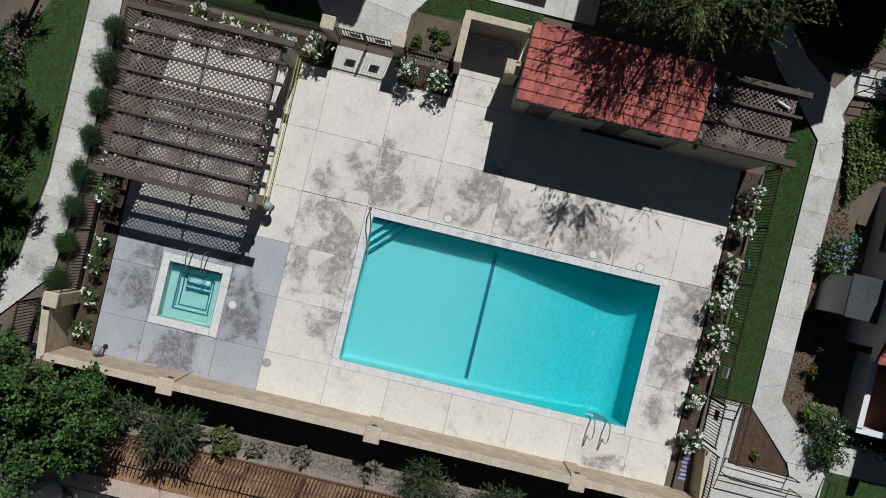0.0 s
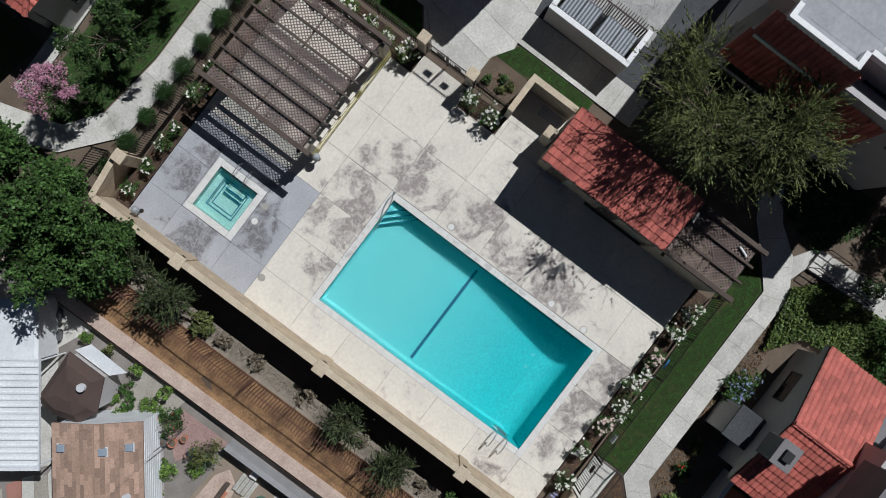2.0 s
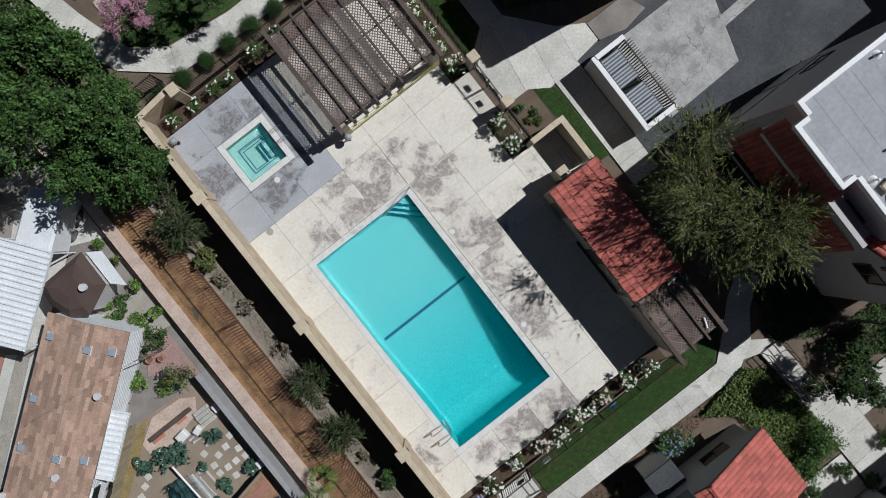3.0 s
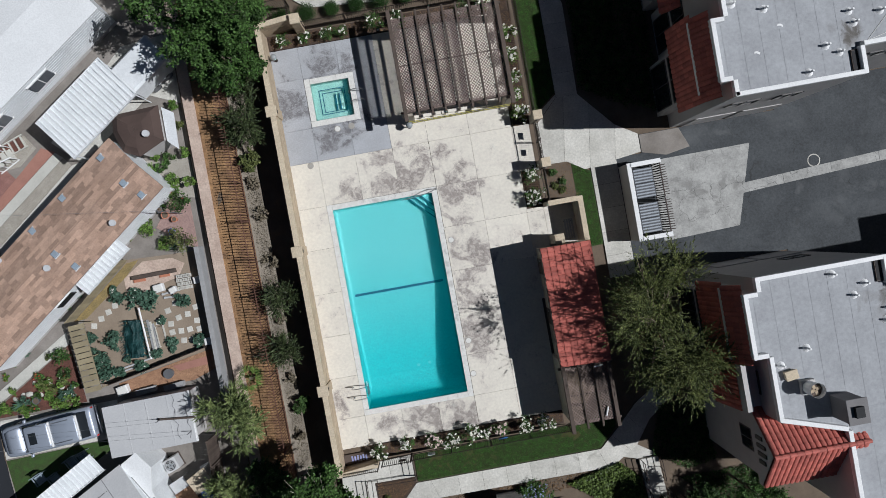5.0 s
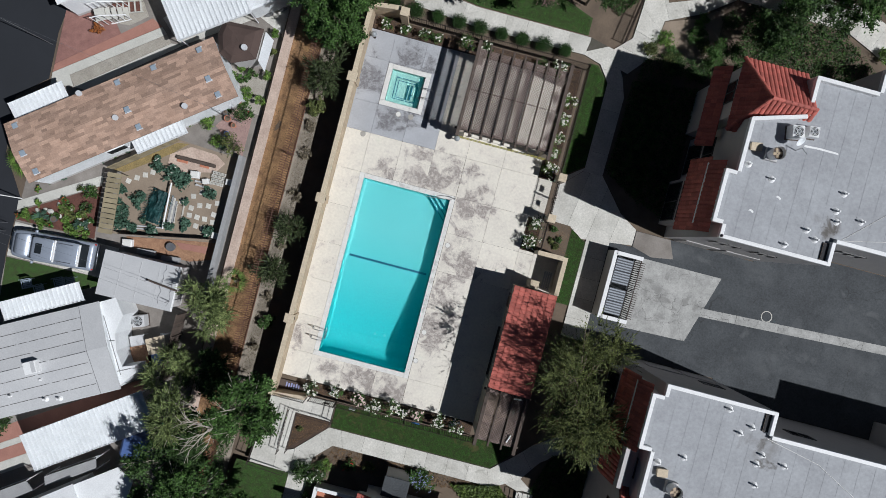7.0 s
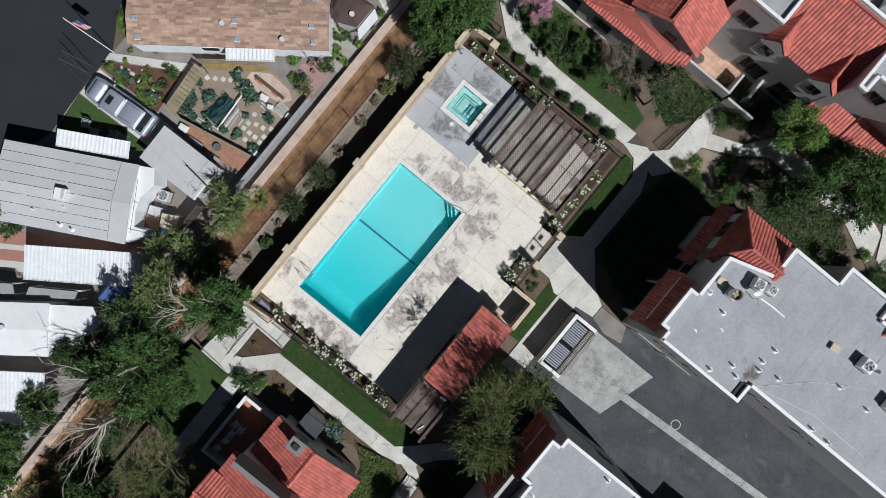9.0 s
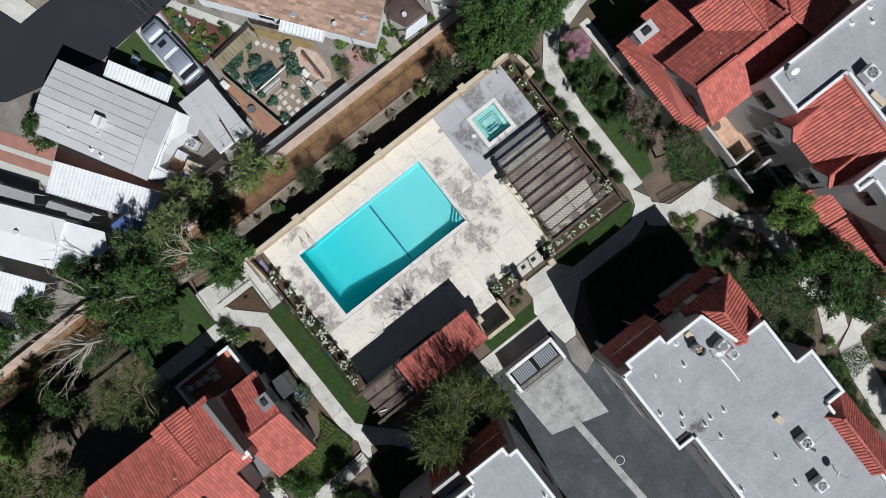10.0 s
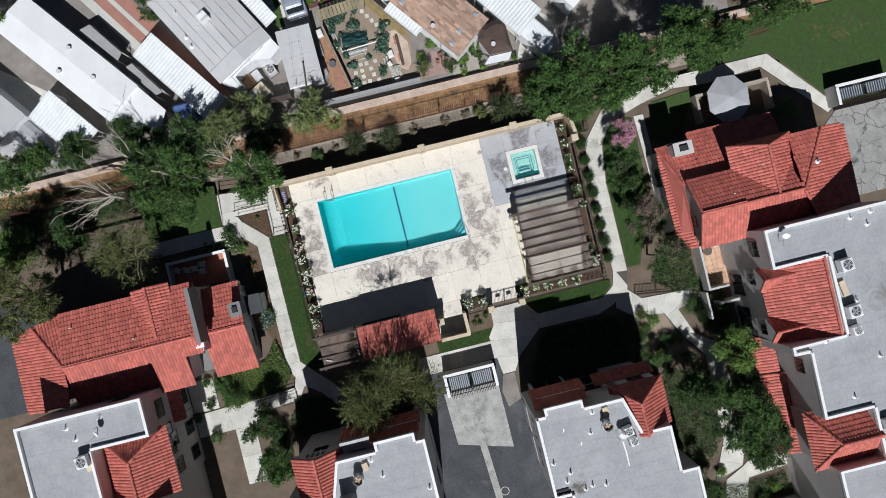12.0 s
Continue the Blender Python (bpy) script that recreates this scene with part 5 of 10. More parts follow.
# ---- lawns, paths, drive ----
floor_piece("path_gate", [(9.95, 6.55), (11.4, 6.5), (12.4, 5.85), (15.9, 6.3), (15.9, 7.4), (14.6, 8.2), (12.7, 10.4), (11.4, 10.4), (10.4, 9.4), (9.95, 9.3)], -0.12, -0.02, "path", "pale concrete walk outside the gate", "path")
floor_piece("path_east", [(12.7, 10.41), (12.75, 15.9), (12.3, 17.2), (11.3, 18.9), (9.6, 19.3), (9.4, 18.05), (10.6, 17.7), (11.4, 16.6), (11.4, 10.41)], -0.12, -0.025, "path", "pale concrete walk beside the lawn", "path")
floor_piece("path_north", [(9.39, 18.05), (9.59, 19.3), (1.5, 19.3), (-2.0, 19.75), (-3.7, 21.0), (-4.6, 23.9), (-5.3, 27.0), (-5.0, 30.3), (-5.3, 35.2), (0.1, 40.2), (-0.5, 41.0), (-6.3, 36.0), (-6.3, 27.0), (-5.7, 22.4), (-4.9, 20.4), (-2.4, 18.3), (1.5, 17.98)], -0.12, -0.022, "path", "pale curved concrete walk behind the hedge", "path")
floor_piece("path_court", [(-3.69, 23.1), (3.2, 23.3), (3.2, 24.1), (-3.7, 23.95)], -0.12, -0.026, "path", "narrow concrete walk beside the house", "path")
floor_piece("path_bins", [(12.75, -0.9), (14.35, -0.9), (14.35, 6.1), (12.75, 5.9)], -0.12, -0.024, "path", "concrete strip behind the bin enclosure", "path")
floor_piece("path_landing", [(9.32, 9.42), (10.38, 9.42), (11.39, 10.42), (11.39, 10.6), (9.95, 9.5)], -0.12, -0.03, "path", "concrete strip beside the gate", "path")
floor_piece("path_yard", [(11.25, 18.95), (12.3, 17.25), (13.86, 19.1), (14.1, 21.67), (16.6, 22.9), (18.6, 24.4), (26.5, 24.2), (30.1, 22.6), (29.2, 25.3), (27.0, 26.2), (18.0, 26.0), (16.5, 23.9), (14.04, 22.95), (13.5, 25.15), (12.9, 25.15), (12.5, 23.7), (12.3, 20.0)], -0.12, -0.03, "path", "concrete walk between the apartment houses", "path")
SOUTH = [(-1.0, -11.05), (10.4, -11.05), (11.7, -9.9), (12.9, -8.7), (14.6, -7.6), (15.2, -8.6), (13.6, -9.8), (12.6, -11.2), (10.9, -12.25), (-0.45, -12.2), (-1.6, -13.35), (-1.6, -22.0), (-2.9, -22.0), (-2.9, -13.0)]
floor_piece("path_south", SOUTH, -0.12, -0.02, "path", "pale stained concrete walk beside the lawn", "path")
floor_piece("ramp_landing", [(-5.35, -9.45), (-0.98, -9.3), (-0.98, -10.65), (-3.5, -10.6), (-3.5, -13.3), (-2.92, -13.05), (-2.92, -14.75), (-5.75, -14.65)], -0.12, -0.015, "path", "pale concrete landing below the pool gate", "path")
floor_piece("mulch_bed", [(-1.05, -10.67), (-1.05, -11.06), (-2.95, -12.95), (-3.48, -13.28), (-3.48, -10.62)], -0.12, -0.03, "mulch", "brown bark mulch bed", "bed")
floor_piece("path_steps", [(12.5, -15.35), (14.1, -15.35), (14.9, -16.3), (14.9, -21.3), (12.9, -21.3), (12.8, -18.9), (12.6, -17.0)], -0.12, -0.02, "path", "concrete walk below the garden steps", "path")
floor_piece("path_steps_east", rect(14.92, -18.1, 20.0, -16.35), -0.12, -0.022, "path", "concrete walk between the buildings", "path")
floor_piece("path_landing_south", [(11.55, -11.75), (12.62, -11.2), (13.75, -11.95), (12.5, -12.05)], -0.12, -0.025, "path", "concrete landing above the garden steps", "path")
floor_piece("court_south", rect(9.9, -21.3, 12.7, -19.0), -0.12, -0.026, "path", "pale concrete court beside the building", "path")
floor_piece("yard_bed", [(13.75, 19.2), (16.6, 18.7), (18.0, 20.4), (18.0, 23.3), (17.4, 23.3), (16.3, 22.45), (14.15, 21.65)], -0.12, -0.036, "tan_soil", "bare dry soil bed between the walks", "bed")
floor_piece("bed_gate", rect(9.95, 4.45, 11.6, 6.54), -0.12, -0.03, "dirt", "bare brown soil bed beside the gate", "bed")

for name, poly in (("lawn_gate", [(11.75, 1.2), (12.7, 1.2), (12.7, 5.7), (11.62, 6.45), (11.62, 4.4)]), ("lawn_east", [(9.92, 9.6), (11.38, 10.7), (11.38, 16.6), (10.5, 17.6), (9.92, 17.6)]), ("lawn_south", [(-0.9, -9.35), (8.45, -9.3), (11.6, -9.0), (11.5, -9.9), (10.35, -11.0), (-0.9, -11.0)]),
                   ("lawn_north", [(-4.2, 21.2), (-1.9, 19.85), (1.6, 19.4), (9.3, 19.4), (9.3, 20.6), (3.2, 22.8), (-3.6, 22.95)]), ("lawn_ramp", [(-6.6, -14.7), (-2.95, -14.8), (-2.95, -21.5), (-7.5, -21.5)]), ("lawn_park", [(-9.5, 29.5), (-6.4, 29.0), (-6.4, 36.2), (-0.5, 41.2), (-0.5, 60), (-9.5, 60)]), ("lawn_corner", [(-4.55, 24.9), (-1.15, 24.15), (-0.95, 27.0), (-3.6, 28.2), (-4.9, 29.8)])):
    floor_piece(name, poly, -0.12, -0.05, "lawn", "mown green lawn", "lawn")
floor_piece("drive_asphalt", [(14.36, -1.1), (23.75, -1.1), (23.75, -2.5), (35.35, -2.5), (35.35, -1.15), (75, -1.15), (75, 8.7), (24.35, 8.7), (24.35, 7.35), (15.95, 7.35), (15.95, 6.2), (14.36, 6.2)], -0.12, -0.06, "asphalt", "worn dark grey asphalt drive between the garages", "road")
floor_piece("drive_apron", [(16.4, 5.65), (22.5, 5.67), (21.1, 0.85), (16.4, 0.7)], -0.07, -0.045, "apron", "cracked pale concrete apron before the bins", "apron")
floor_piece("drive_patch", [(15.96, 6.25), (17.4, 5.85), (18.9, 6.1), (18.4, 7.33), (15.96, 7.33)], -0.12, -0.05, "lot_soil", "broken brown asphalt patch beside the building", "road")
gutter = thing("drive_gutter", "pale concrete drainage strip in the asphalt drive", "gutter", kind="structure")
for k in range(10):
    xa = 21.2 + k * 3.0
    ya = 3.02 + 0.053 * (xa - 21.2)
    part("gutter_slab", slab([(xa, ya - 0.3), (xa + 2.98, ya - 0.14), (xa + 2.98, ya + 0.46), (xa, ya + 0.3)], -0.07, -0.046), "apron", gutter)
floor_piece("drive_north", [(0.1, 40.9), (2, 38.7), (8.0, 38.6), (8.0, 80), (0.1, 80)], -0.12, -0.06, "drive_concrete", "cracked pale concrete drive behind the house", "road")
floor_piece("drive_south", [(-1.0, -60), (9.0, -60), (9.0, -31.5), (1.6, -32.2), (-1.0, -35.0)], -0.12, -0.06, "asphalt", "grey asphalt drive behind the house", "road")
hole = thing("manhole", "round iron manhole cover in the asphalt", "manhole", 26.2, 3.93, -0.06)
part("frame", disc(bmesh.new(), 0, 0, 0, 0.4, 0.012), "path", hole)
part("cover", disc(bmesh.new(), 0, 0, 0.001, 0.345, 0.016), "asphalt", hole)
steps = thing("garden_steps", "concrete garden steps with iron handrails", "steps")
for k in range(9):
    part("tread", boxes((12.55 + 0.03 * k, -12.43 - 0.36 * k, -0.3, 13.7 + 0.03 * k, -12.07 - 0.36 * k, 0.1 - 0.014 * k), bevel=0.012), "path", steps)
for x, ya, yb in ((12.62, -12.1, -13.3), (13.68, -12.1, -13.3), (12.75, -14.0, -15.3), (13.85, -14.0, -15.3)):
    for z in (0.95, 0.5):
        part("handrail", rod((x, ya, z), (x + 0.06, yb, z - 0.05), 0.024), "iron", steps)
    for y in (ya, (ya + yb) / 2, yb):
        part("handrail_post", rod((x + 0.02, y, -0.05), (x + 0.02, y, 0.93), 0.022), "iron", steps)
# ramp railings
for line in ([(-1.0, -10.55), (-3.3, -10.5), (-3.4, -13.2)], [(-3.9, -10.4), (-3.95, -13.4)], [(-5.7, -14.5), (-3.2, -14.7)], [(-0.95, -9.45), (-0.95, -10.6)], [(-5.7, -14.55), (-5.45, -11.8)]):
    r = thing("handrail", "dark iron handrail beside the ramp", "handrail")
    part("top_rail", tube(bmesh.new(), [(x, y, 0.9) for x, y in line], 0.024, 8), "iron", r)
    part("mid_rail", tube(bmesh.new(), [(x, y, 0.45) for x, y in line], 0.018, 8), "iron", r)
    for x, y in line:
        part("post", rod((x, y, -0.1), (x, y, 0.9), 0.022), "iron", r)

# ---- bin enclosure ----
def bin_enclosure(x0, y0, x1, y1, turn_gate=True):
    e = thing("bin_enclosure", "white stucco bin enclosure with dark slatted gates", "enclosure")
    for r in ((x0, y0, x0 + 0.2, y1), (x0 + 0.2, y0, x1, y0 + 0.2), (x0 + 0.2, y1 - 0.2, x1, y1)):
        w = part("wall", boxes((r[0], r[1], -0.12, r[2], r[3], 1.6)), "stucco", e)
        part("coping", boxes((r[0] - 0.03, r[1] - 0.03, 1.602, r[2] + 0.03, r[3] + 0.03, 1.66), bevel=0.01), "white", w)
    ym = (y0 + y1) / 2
    for a, b in ((y0 + 0.22, ym - 0.02), (ym + 0.02, y1 - 0.22)):
        g = part("gate", boxes((x1 - 0.05, a, 0.05, x1 + 0.01, a + 0.06, 1.55), (x1 - 0.05, b - 0.06, 0.05, x1 + 0.01, b, 1.55), (x1 - 0.05, a + 0.06, 1.49, x1 + 0.01, b - 0.06, 1.55), (x1 - 0.05, a + 0.06, 0.05, x1 + 0.01, b - 0.06, 0.11)), "iron", e)
        n = int((b - a) / 0.14)
        for k in range(1, n):
            y = a + (b - a) * k / n
            part("gate_slat", boxes((x1 - 0.03, y - 0.02, 0.06, x1 + 0.3, y + 0.02, 1.5)), "iron", g)
    for a, b, open_lid in ((y0 + 0.35, ym - 0.15, 0), (ym + 0.15, y1 - 0.35, 1)):
        d = thing("dumpster", "grey steel dumpster with ribbed black lids", "dumpster", x0 + 0.35, a)
        w, l = x1 - x0 - 0.75, b - a
        bm = bmesh.new()
        vs = [bm.verts.new(p) for p in ((0.1, 0.05, 0.1), (w, 0.05, 0.1), (w, l - 0.05, 0.1), (0.1, l - 0.05, 0.1), (0, 0, 1.2), (w, 0, 1.05), (w, l, 1.05), (0, l, 1.2))]
        for f in ((3, 2, 1, 0), (0, 1, 5, 4), (1, 2, 6, 5), (2, 3, 7, 6), (3, 0, 4, 7)):
            bm.faces.new([vs[i] for i in f])
        part("body", bm, "bin_grey", d)
        for s in range(2):
            ly0, ly1 = s * l / 2 + 0.01, (s + 1) * l / 2 - 0.01
            lid = part("lid", boxes((0.0, ly0, 1.22, w, ly1, 1.25), bevel=0.008), "lid_dark", d, "dark lid with paler ribs")
            for k in range(5):
                y = ly0 + (ly1 - ly0) * (k + 0.5) / 5
                part("rib", boxes((0.06, y - 0.045, 1.25, w - 0.06, y + 0.045, 1.29), bevel=0.012), "lid_rib", lid)
    return e


bin_enclosure(14.4, 1.08, 16.35, 5.6)
bin_enclosure(-1.95, 40.3, -0.2, 45.6)

# ---- apartment buildings with flat roofs ----
H = 8.45
b1 = flat_building("apartment_building", "white stucco apartment building with a grey flat roof",
                   [(17.9, 7.42), (24.3, 7.42), (24.3, 8.75), (48, 8.75), (48, 17.4), (28.2, 17.4), (28.2, 18.77), (24.5, 18.77), (24.5, 17.42), (20.9, 17.42), (20.9, 15.2), (17.95, 14.3), (17.95, 11.2), (17.3, 11.2), (17.3, 8.2), (17.9, 8.2)], H,
                   windows=[(19.6, 7.42, 5.6, 1.6, 1.0, "s"), (22.0, 7.42, 5.6, 1.2, 1.0, "s"), (27.0, 8.75, 5.6, 1.6, 1.0, "s"), (31.0, 8.75, 5.6, 1.6, 1.0, "s")])
tile_plane(b1, [(16.7, 12.0, 4.75), (16.7, 7.62, 4.75), (17.0, 7.62, 6.88), (17.0, 12.0, 6.88)])
tile_plane(b1, [(16.85, 11.7, 7.3), (16.85, 7.6, 7.3), (17.28, 7.6, 8.2), (17.28, 11.7, 8.2)])
part("skirt_wall", boxes((17.02, 7.7, 4.4, 17.29, 11.6, 7.6)), "stucco", b1)
tile_plane(b1, [(16.75, 18.0, 4.3), (16.75, 13.0, 4.3), (17.46, 13.0, 5.2), (17.46, 18.0, 5.2)])
part("wing_wall", boxes((17.5, 14.6, -0.12, 21.2, 17.6, 6.7)), "stucco", b1)
gable_roof(b1, 17.4, 13.75, 21.2, 17.95, "x", 6.9, 8.8, (1.25, 0.0), ridge=15.5)
part("awning_band", boxes((16.84, 8.0, 6.9, 17.019, 11.6, 7.12)), "white", b1)
part("wing_wall", boxes((28.4, 15.9, -0.12, 33.8, 19.0, 6.7)), "stucco", b1)
gable_roof(b1, 28.2, 15.6, 34.2, 19.3, "x", 6.9, 8.9, (1.2, 0.0))
window(b1, 17.49, 16.2, 5.8, 1.3, 1.2, "w")
for x in (18.6, 21.3):
    part("garage_door", boxes((x, 7.36, -0.05, x + 2.3, 7.41, 2.2), bevel=0.01), "stucco", b1, "grey garage door")

b2 = flat_building("apartment_building", "white stucco apartment building with a grey flat roof",
                   [(17.3, -1.2), (23.7, -1.2), (23.7, -2.55), (35.4, -2.55), (35.4, -1.2), (48, -1.2), (48, -13.5), (20.5, -13.5), (20.5, -9.2), (17.35, -8.2), (17.35, -5.05), (16.62, -5.05), (16.62, -1.9), (17.3, -1.9)], H,
                   windows=[(17.35, -6.6, 6.5, 1.2, 1.2, "w"), (22.0, -1.2, 3.6, 1.4, 1.0, "n"), (27.0, -2.55, 5.6, 1.6, 1.0, "n")])
tile_plane(b2, [(16.0, -1.35, 4.75), (16.0, -7.9, 4.75), (16.3, -7.9, 6.88), (16.3, -1.35, 6.88)])
tile_plane(b2, [(16.17, -1.45, 7.3), (16.17, -5.4, 7.3), (16.6, -5.4, 8.2), (16.6, -1.45, 8.2)])
part("skirt_wall", boxes((16.32, -7.8, 4.4, 16.61, -1.5, 7.6)), "stucco", b2)
part("skirt_wall", boxes((16.62, -7.8, 4.4, 17.34, -5.06, 6.9)), "stucco", b2)
part("awning_band", boxes((16.14, -5.2, 6.9, 16.319, -1.6, 7.12)), "white", b2)
part("wing_wall", boxes((17.0, -11.6, -0.12, 21.2, -8.25, 6.6)), "stucco", b2)
gable_roof(b2, 16.8, -11.9, 21.5, -7.85, "x", 6.8, 8.5, (0.0, 0.0), ridge=-9.85)
for k in range(4):
    part("gable_louvre", boxes((16.72, -10.6 + 0.42 * k, 6.95, 16.79, -10.4 + 0.42 * k, 7.85 - 0.2 * abs(k - 1.5))), "frame_dark", b2)
window(b2, 16.99, -9.8, 5.4, 1.2, 1.2, "w")
c = chimney(20.45, -7.95, H - 0.2, 1.3, 0.45, 0.55, "grey stucco chimney with a metal cap", "grey_stucco")
for x in (18.4, 21.0):
    part("garage_door", boxes((x, -1.19, -0.05, x + 2.3, -1.14, 2.2), bevel=0.01), "stucco", b2, "grey garage door")

b3 = flat_building("apartment_building", "long white stucco building with a grey flat roof",
                   [(8.12, 27.85), (11.2, 27.85), (11.2, 32.2), (17.4, 32.2), (17.4, 27.9), (18.05, 27.9), (18.1, 29.2), (23.4, 29.1), (23.4, 33.0), (27.6, 33.0), (27.6, 29.3), (48, 29.3), (48, 48), (8.12, 37.8)], H,
                   windows=[(19.5, 29.18, 6.5, 1.2, 1.2, "s"), (9.6, 27.85, 6.3, 1.3, 1.2, "s")])
part("wing_wall", boxes((11.25, 28.0, -0.12, 17.35, 31.9, 6.0)), "stucco", b3)
tile_plane(b3, [(11.15, 27.8, 6.1), (17.4, 27.8, 6.1), (17.4, 31.9, 8.45), (11.15, 31.9, 8.45)])
ridge_caps(b3, (11.15, 31.9, 8.45), (17.4, 31.9, 8.45))
part("upstand", boxes((11.21, 31.92, 6.0, 17.39, 32.19, 8.3)), "stucco", b3)
for x in (12.1, 16.3):
    gable_roof(b3, x - 0.95, 27.55, x + 0.95, 30.2, "y", 6.25, 7.35, (0.0, 0.0))
    part("dormer_wall", boxes((x - 0.75, 27.65, 4.0, x + 0.75, 29.0, 6.2)), "stucco", b3)
    window(b3, x, 27.64, 5.3, 0.9, 1.1, "s")
part("wing_wall", boxes((23.5, 28.9, -0.12, 27.5, 32.9, 6.6)), "stucco", b3)
gable_roof(b3, 23.2, 28.3, 27.9, 33.2, "y", 6.8, 8.7, (1.6, 0.0))
tile_plane(b3, [(17.3, 27.0, 3.1), (20.4, 27.0, 3.1), (20.4, 28.6, 3.8), (17.3, 28.6, 3.8)])
tile_plane(b3, [(20.6, 27.4, 3.1), (27.6, 27.4, 3.1), (27.6, 29.0, 3.8), (20.6, 29.0, 3.8)])
part("lower_wall", boxes((17.4, 27.9, -0.12, 27.4, 29.0, 3.2)), "stucco", b3)

b4 = flat_building("apartment_building", "white stucco building with a grey flat roof beside the drive",
                   [(9.0, -31.2), (9.0, -21.42), (12.0, -21.42), (12.0, -26.0), (17.0, -26.0), (17.0, -21.6), (40, -21.6), (40, -31.2)], H, windows=[(9.0, -24, 6.3, 1.4, 1.2, "w")])
part("wing_wall", boxes((12.05, -25.9, -0.12, 16.9, -21.4, 6.5)), "stucco", b4)
gable_roof(b4, 11.8, -26.1, 17.1, -20.9, "x", 6.7, 8.5, (1.8, 0.0))
for y in (-23.0, -24.6):
    window(b4, 14.0 + (y + 23), -21.39, 5.2, 1.0, 1.1, "n")

# roof plant
RZ = H - 0.2
for x, y in ((18.54, 11.78), (20.02, 11.3), (21.66, 7.96), (22.66, 9.07), (24.01, 10.5), (24.19, 11.55), (24.17, 9.93), (23.26, 8.66), (25.51, 10.28), (28.95, 12.39), (31.26, 12.36), (29.25, 9.15), (30.6, 9.13), (21.12, -1.72), (22.01, -2.88), (23.55, -3.76), (23.37, -4.33), (19.32, -4.99), (17.97, -5.6), (23.57, -5.5), (24.91, -4.06), (22.6, -2.4), (17.59, 30.64), (19.67, 34.49), (22.31, 31.84), (15.04, 33.67), (8.76, 34.65), (8.65, 36.3), (9.54, 35.83), (9.95, -27.5), (10.92, -26.99), (9.78, -24.8)):
    vent_pipe(x, y, RZ)
roof_fan(19.6, 12.58, RZ)
roof_fan(19.0, -6.8, RZ)
roof_cooler(20.45, 14.06, RZ, 10, "white rooftop condenser beside the tile dormer", 0.7, 0.7)
roof_cooler(21.35, 14.3, RZ, 6, "white rooftop condenser beside the tile dormer", 0.6, 0.6)
roof_cooler(29.14, 14.47, RZ, 0, "white rooftop condenser with a round fan", 0.8, 0.7)
roof_cooler(32.1, 13.5, RZ, 0, "white rooftop condenser with a round fan", 0.8, 0.7)
roof_cooler(15.7, 33.0, RZ, 5, "pale grey rooftop condenser with a round fan", 0.95, 0.8, "white_metal")
roof_cooler(12.1, 33.2, RZ, 5, "pale grey rooftop condenser with a round fan", 0.95, 0.8, "white_metal")
roof_cooler(17.2, 32.9, RZ, 5, "white rooftop condenser beside the tile roof", 0.7, 0.7)
roof_cooler(24.8, 33.8, RZ, 5, "white rooftop condenser beside the tile roof", 0.8, 0.7)
roof_cooler(12.6, -26.6, RZ, 5, "pale grey rooftop condenser with a round fan", 0.9, 0.8, "white_metal")
for x, y, a in ((20.9, 13.2, 40), (29.4, 14.9, 200), (32.4, 15.0, 120), (9.2, 28.9, 60), (11.0, -25.3, 30)):
    satellite_dish(x, y, RZ, a)
for x, y in ((18.65, 12.79), (18.3, -6.1), (13.6, 32.8), (14.2, 32.9), (13.2, -26.4), (27.0, 14.1)):
    t = thing("roof_hatch", "small tan boxed duct on the flat roof", "duct", x, y, RZ, 8)
    part("box", boxes((-0.28, -0.2, 0, 0.28, 0.2, 0.22), bevel=0.01), "cap", t)
    part("lid", boxes((-0.31, -0.23, 0.222, 0.31, 0.23, 0.25), bevel=0.008), "cap", t)
for x, y, l, a in ((21.3, 13.5, 2.0, 1), (19.2, 9.3, 0.3, -25), (20.5, 10.4, 0.3, -25)):
    t = thing("roof_patch", "white sealant patch on the flat roof", "patch", x, y, RZ, a)
    part("patch", slab([(0, 0), (l * 0.4, 0.05), (l, 0.03), (l * 0.98, 0.13), (l * 0.5, 0.16), (0.03, 0.12)], 0.002, 0.012), "white", t)
for p, q in (((24.6, 8.9), (30.5, 13.5)), ((24.6, 8.95), (33, 9.9)), ((23.6, -2.8), (30, -5.2))):
    t = thing("roof_cable", "thin white cable lying on the flat roof", "cable")
    mid = ((p[0] + q[0]) / 2, (p[1] + q[1]) / 2 + 0.5)
    part("cable", tube(bmesh.new(), [(*p, RZ + 0.015), (*mid, RZ + 0.015), (*q, RZ + 0.015)], 0.014, 5), "lid", t)

# ---- tiled houses ----
hc = thing("townhouse", "red tiled townhouse with white stucco walls", "house")
part("wall", boxes((1.8, -27.4, -0.12, 7.0, -17.1, 5.0), (7.0, -21.0, -0.12, 9.0, -18.5, 4.9)), "stucco", hc)
part("north_wall", boxes((2.6, -17.08, -0.12, 9.2, -14.2, 2.45)), "stucco", hc)
part("south_wall", boxes((2.6, -32.6, -0.12, 8.4, -28.25, 3.3)), "stucco", hc)
tile_plane(hc, [(1.3, -16.7, 5.0), (1.3, -27.8, 5.0), (5.55, -27.8, 6.3), (5.55, -16.7, 6.3)])
tile_plane(hc, [(7.2, -27.8, 5.8), (7.2, -21.2, 5.8), (5.55, -21.2, 6.3), (5.55, -27.8, 6.3)])
tile_plane(hc, [(9.45, -21.19, 5.12), (9.45, -18.4, 5.12), (5.55, -18.4, 6.3), (5.55, -21.19, 6.3)])
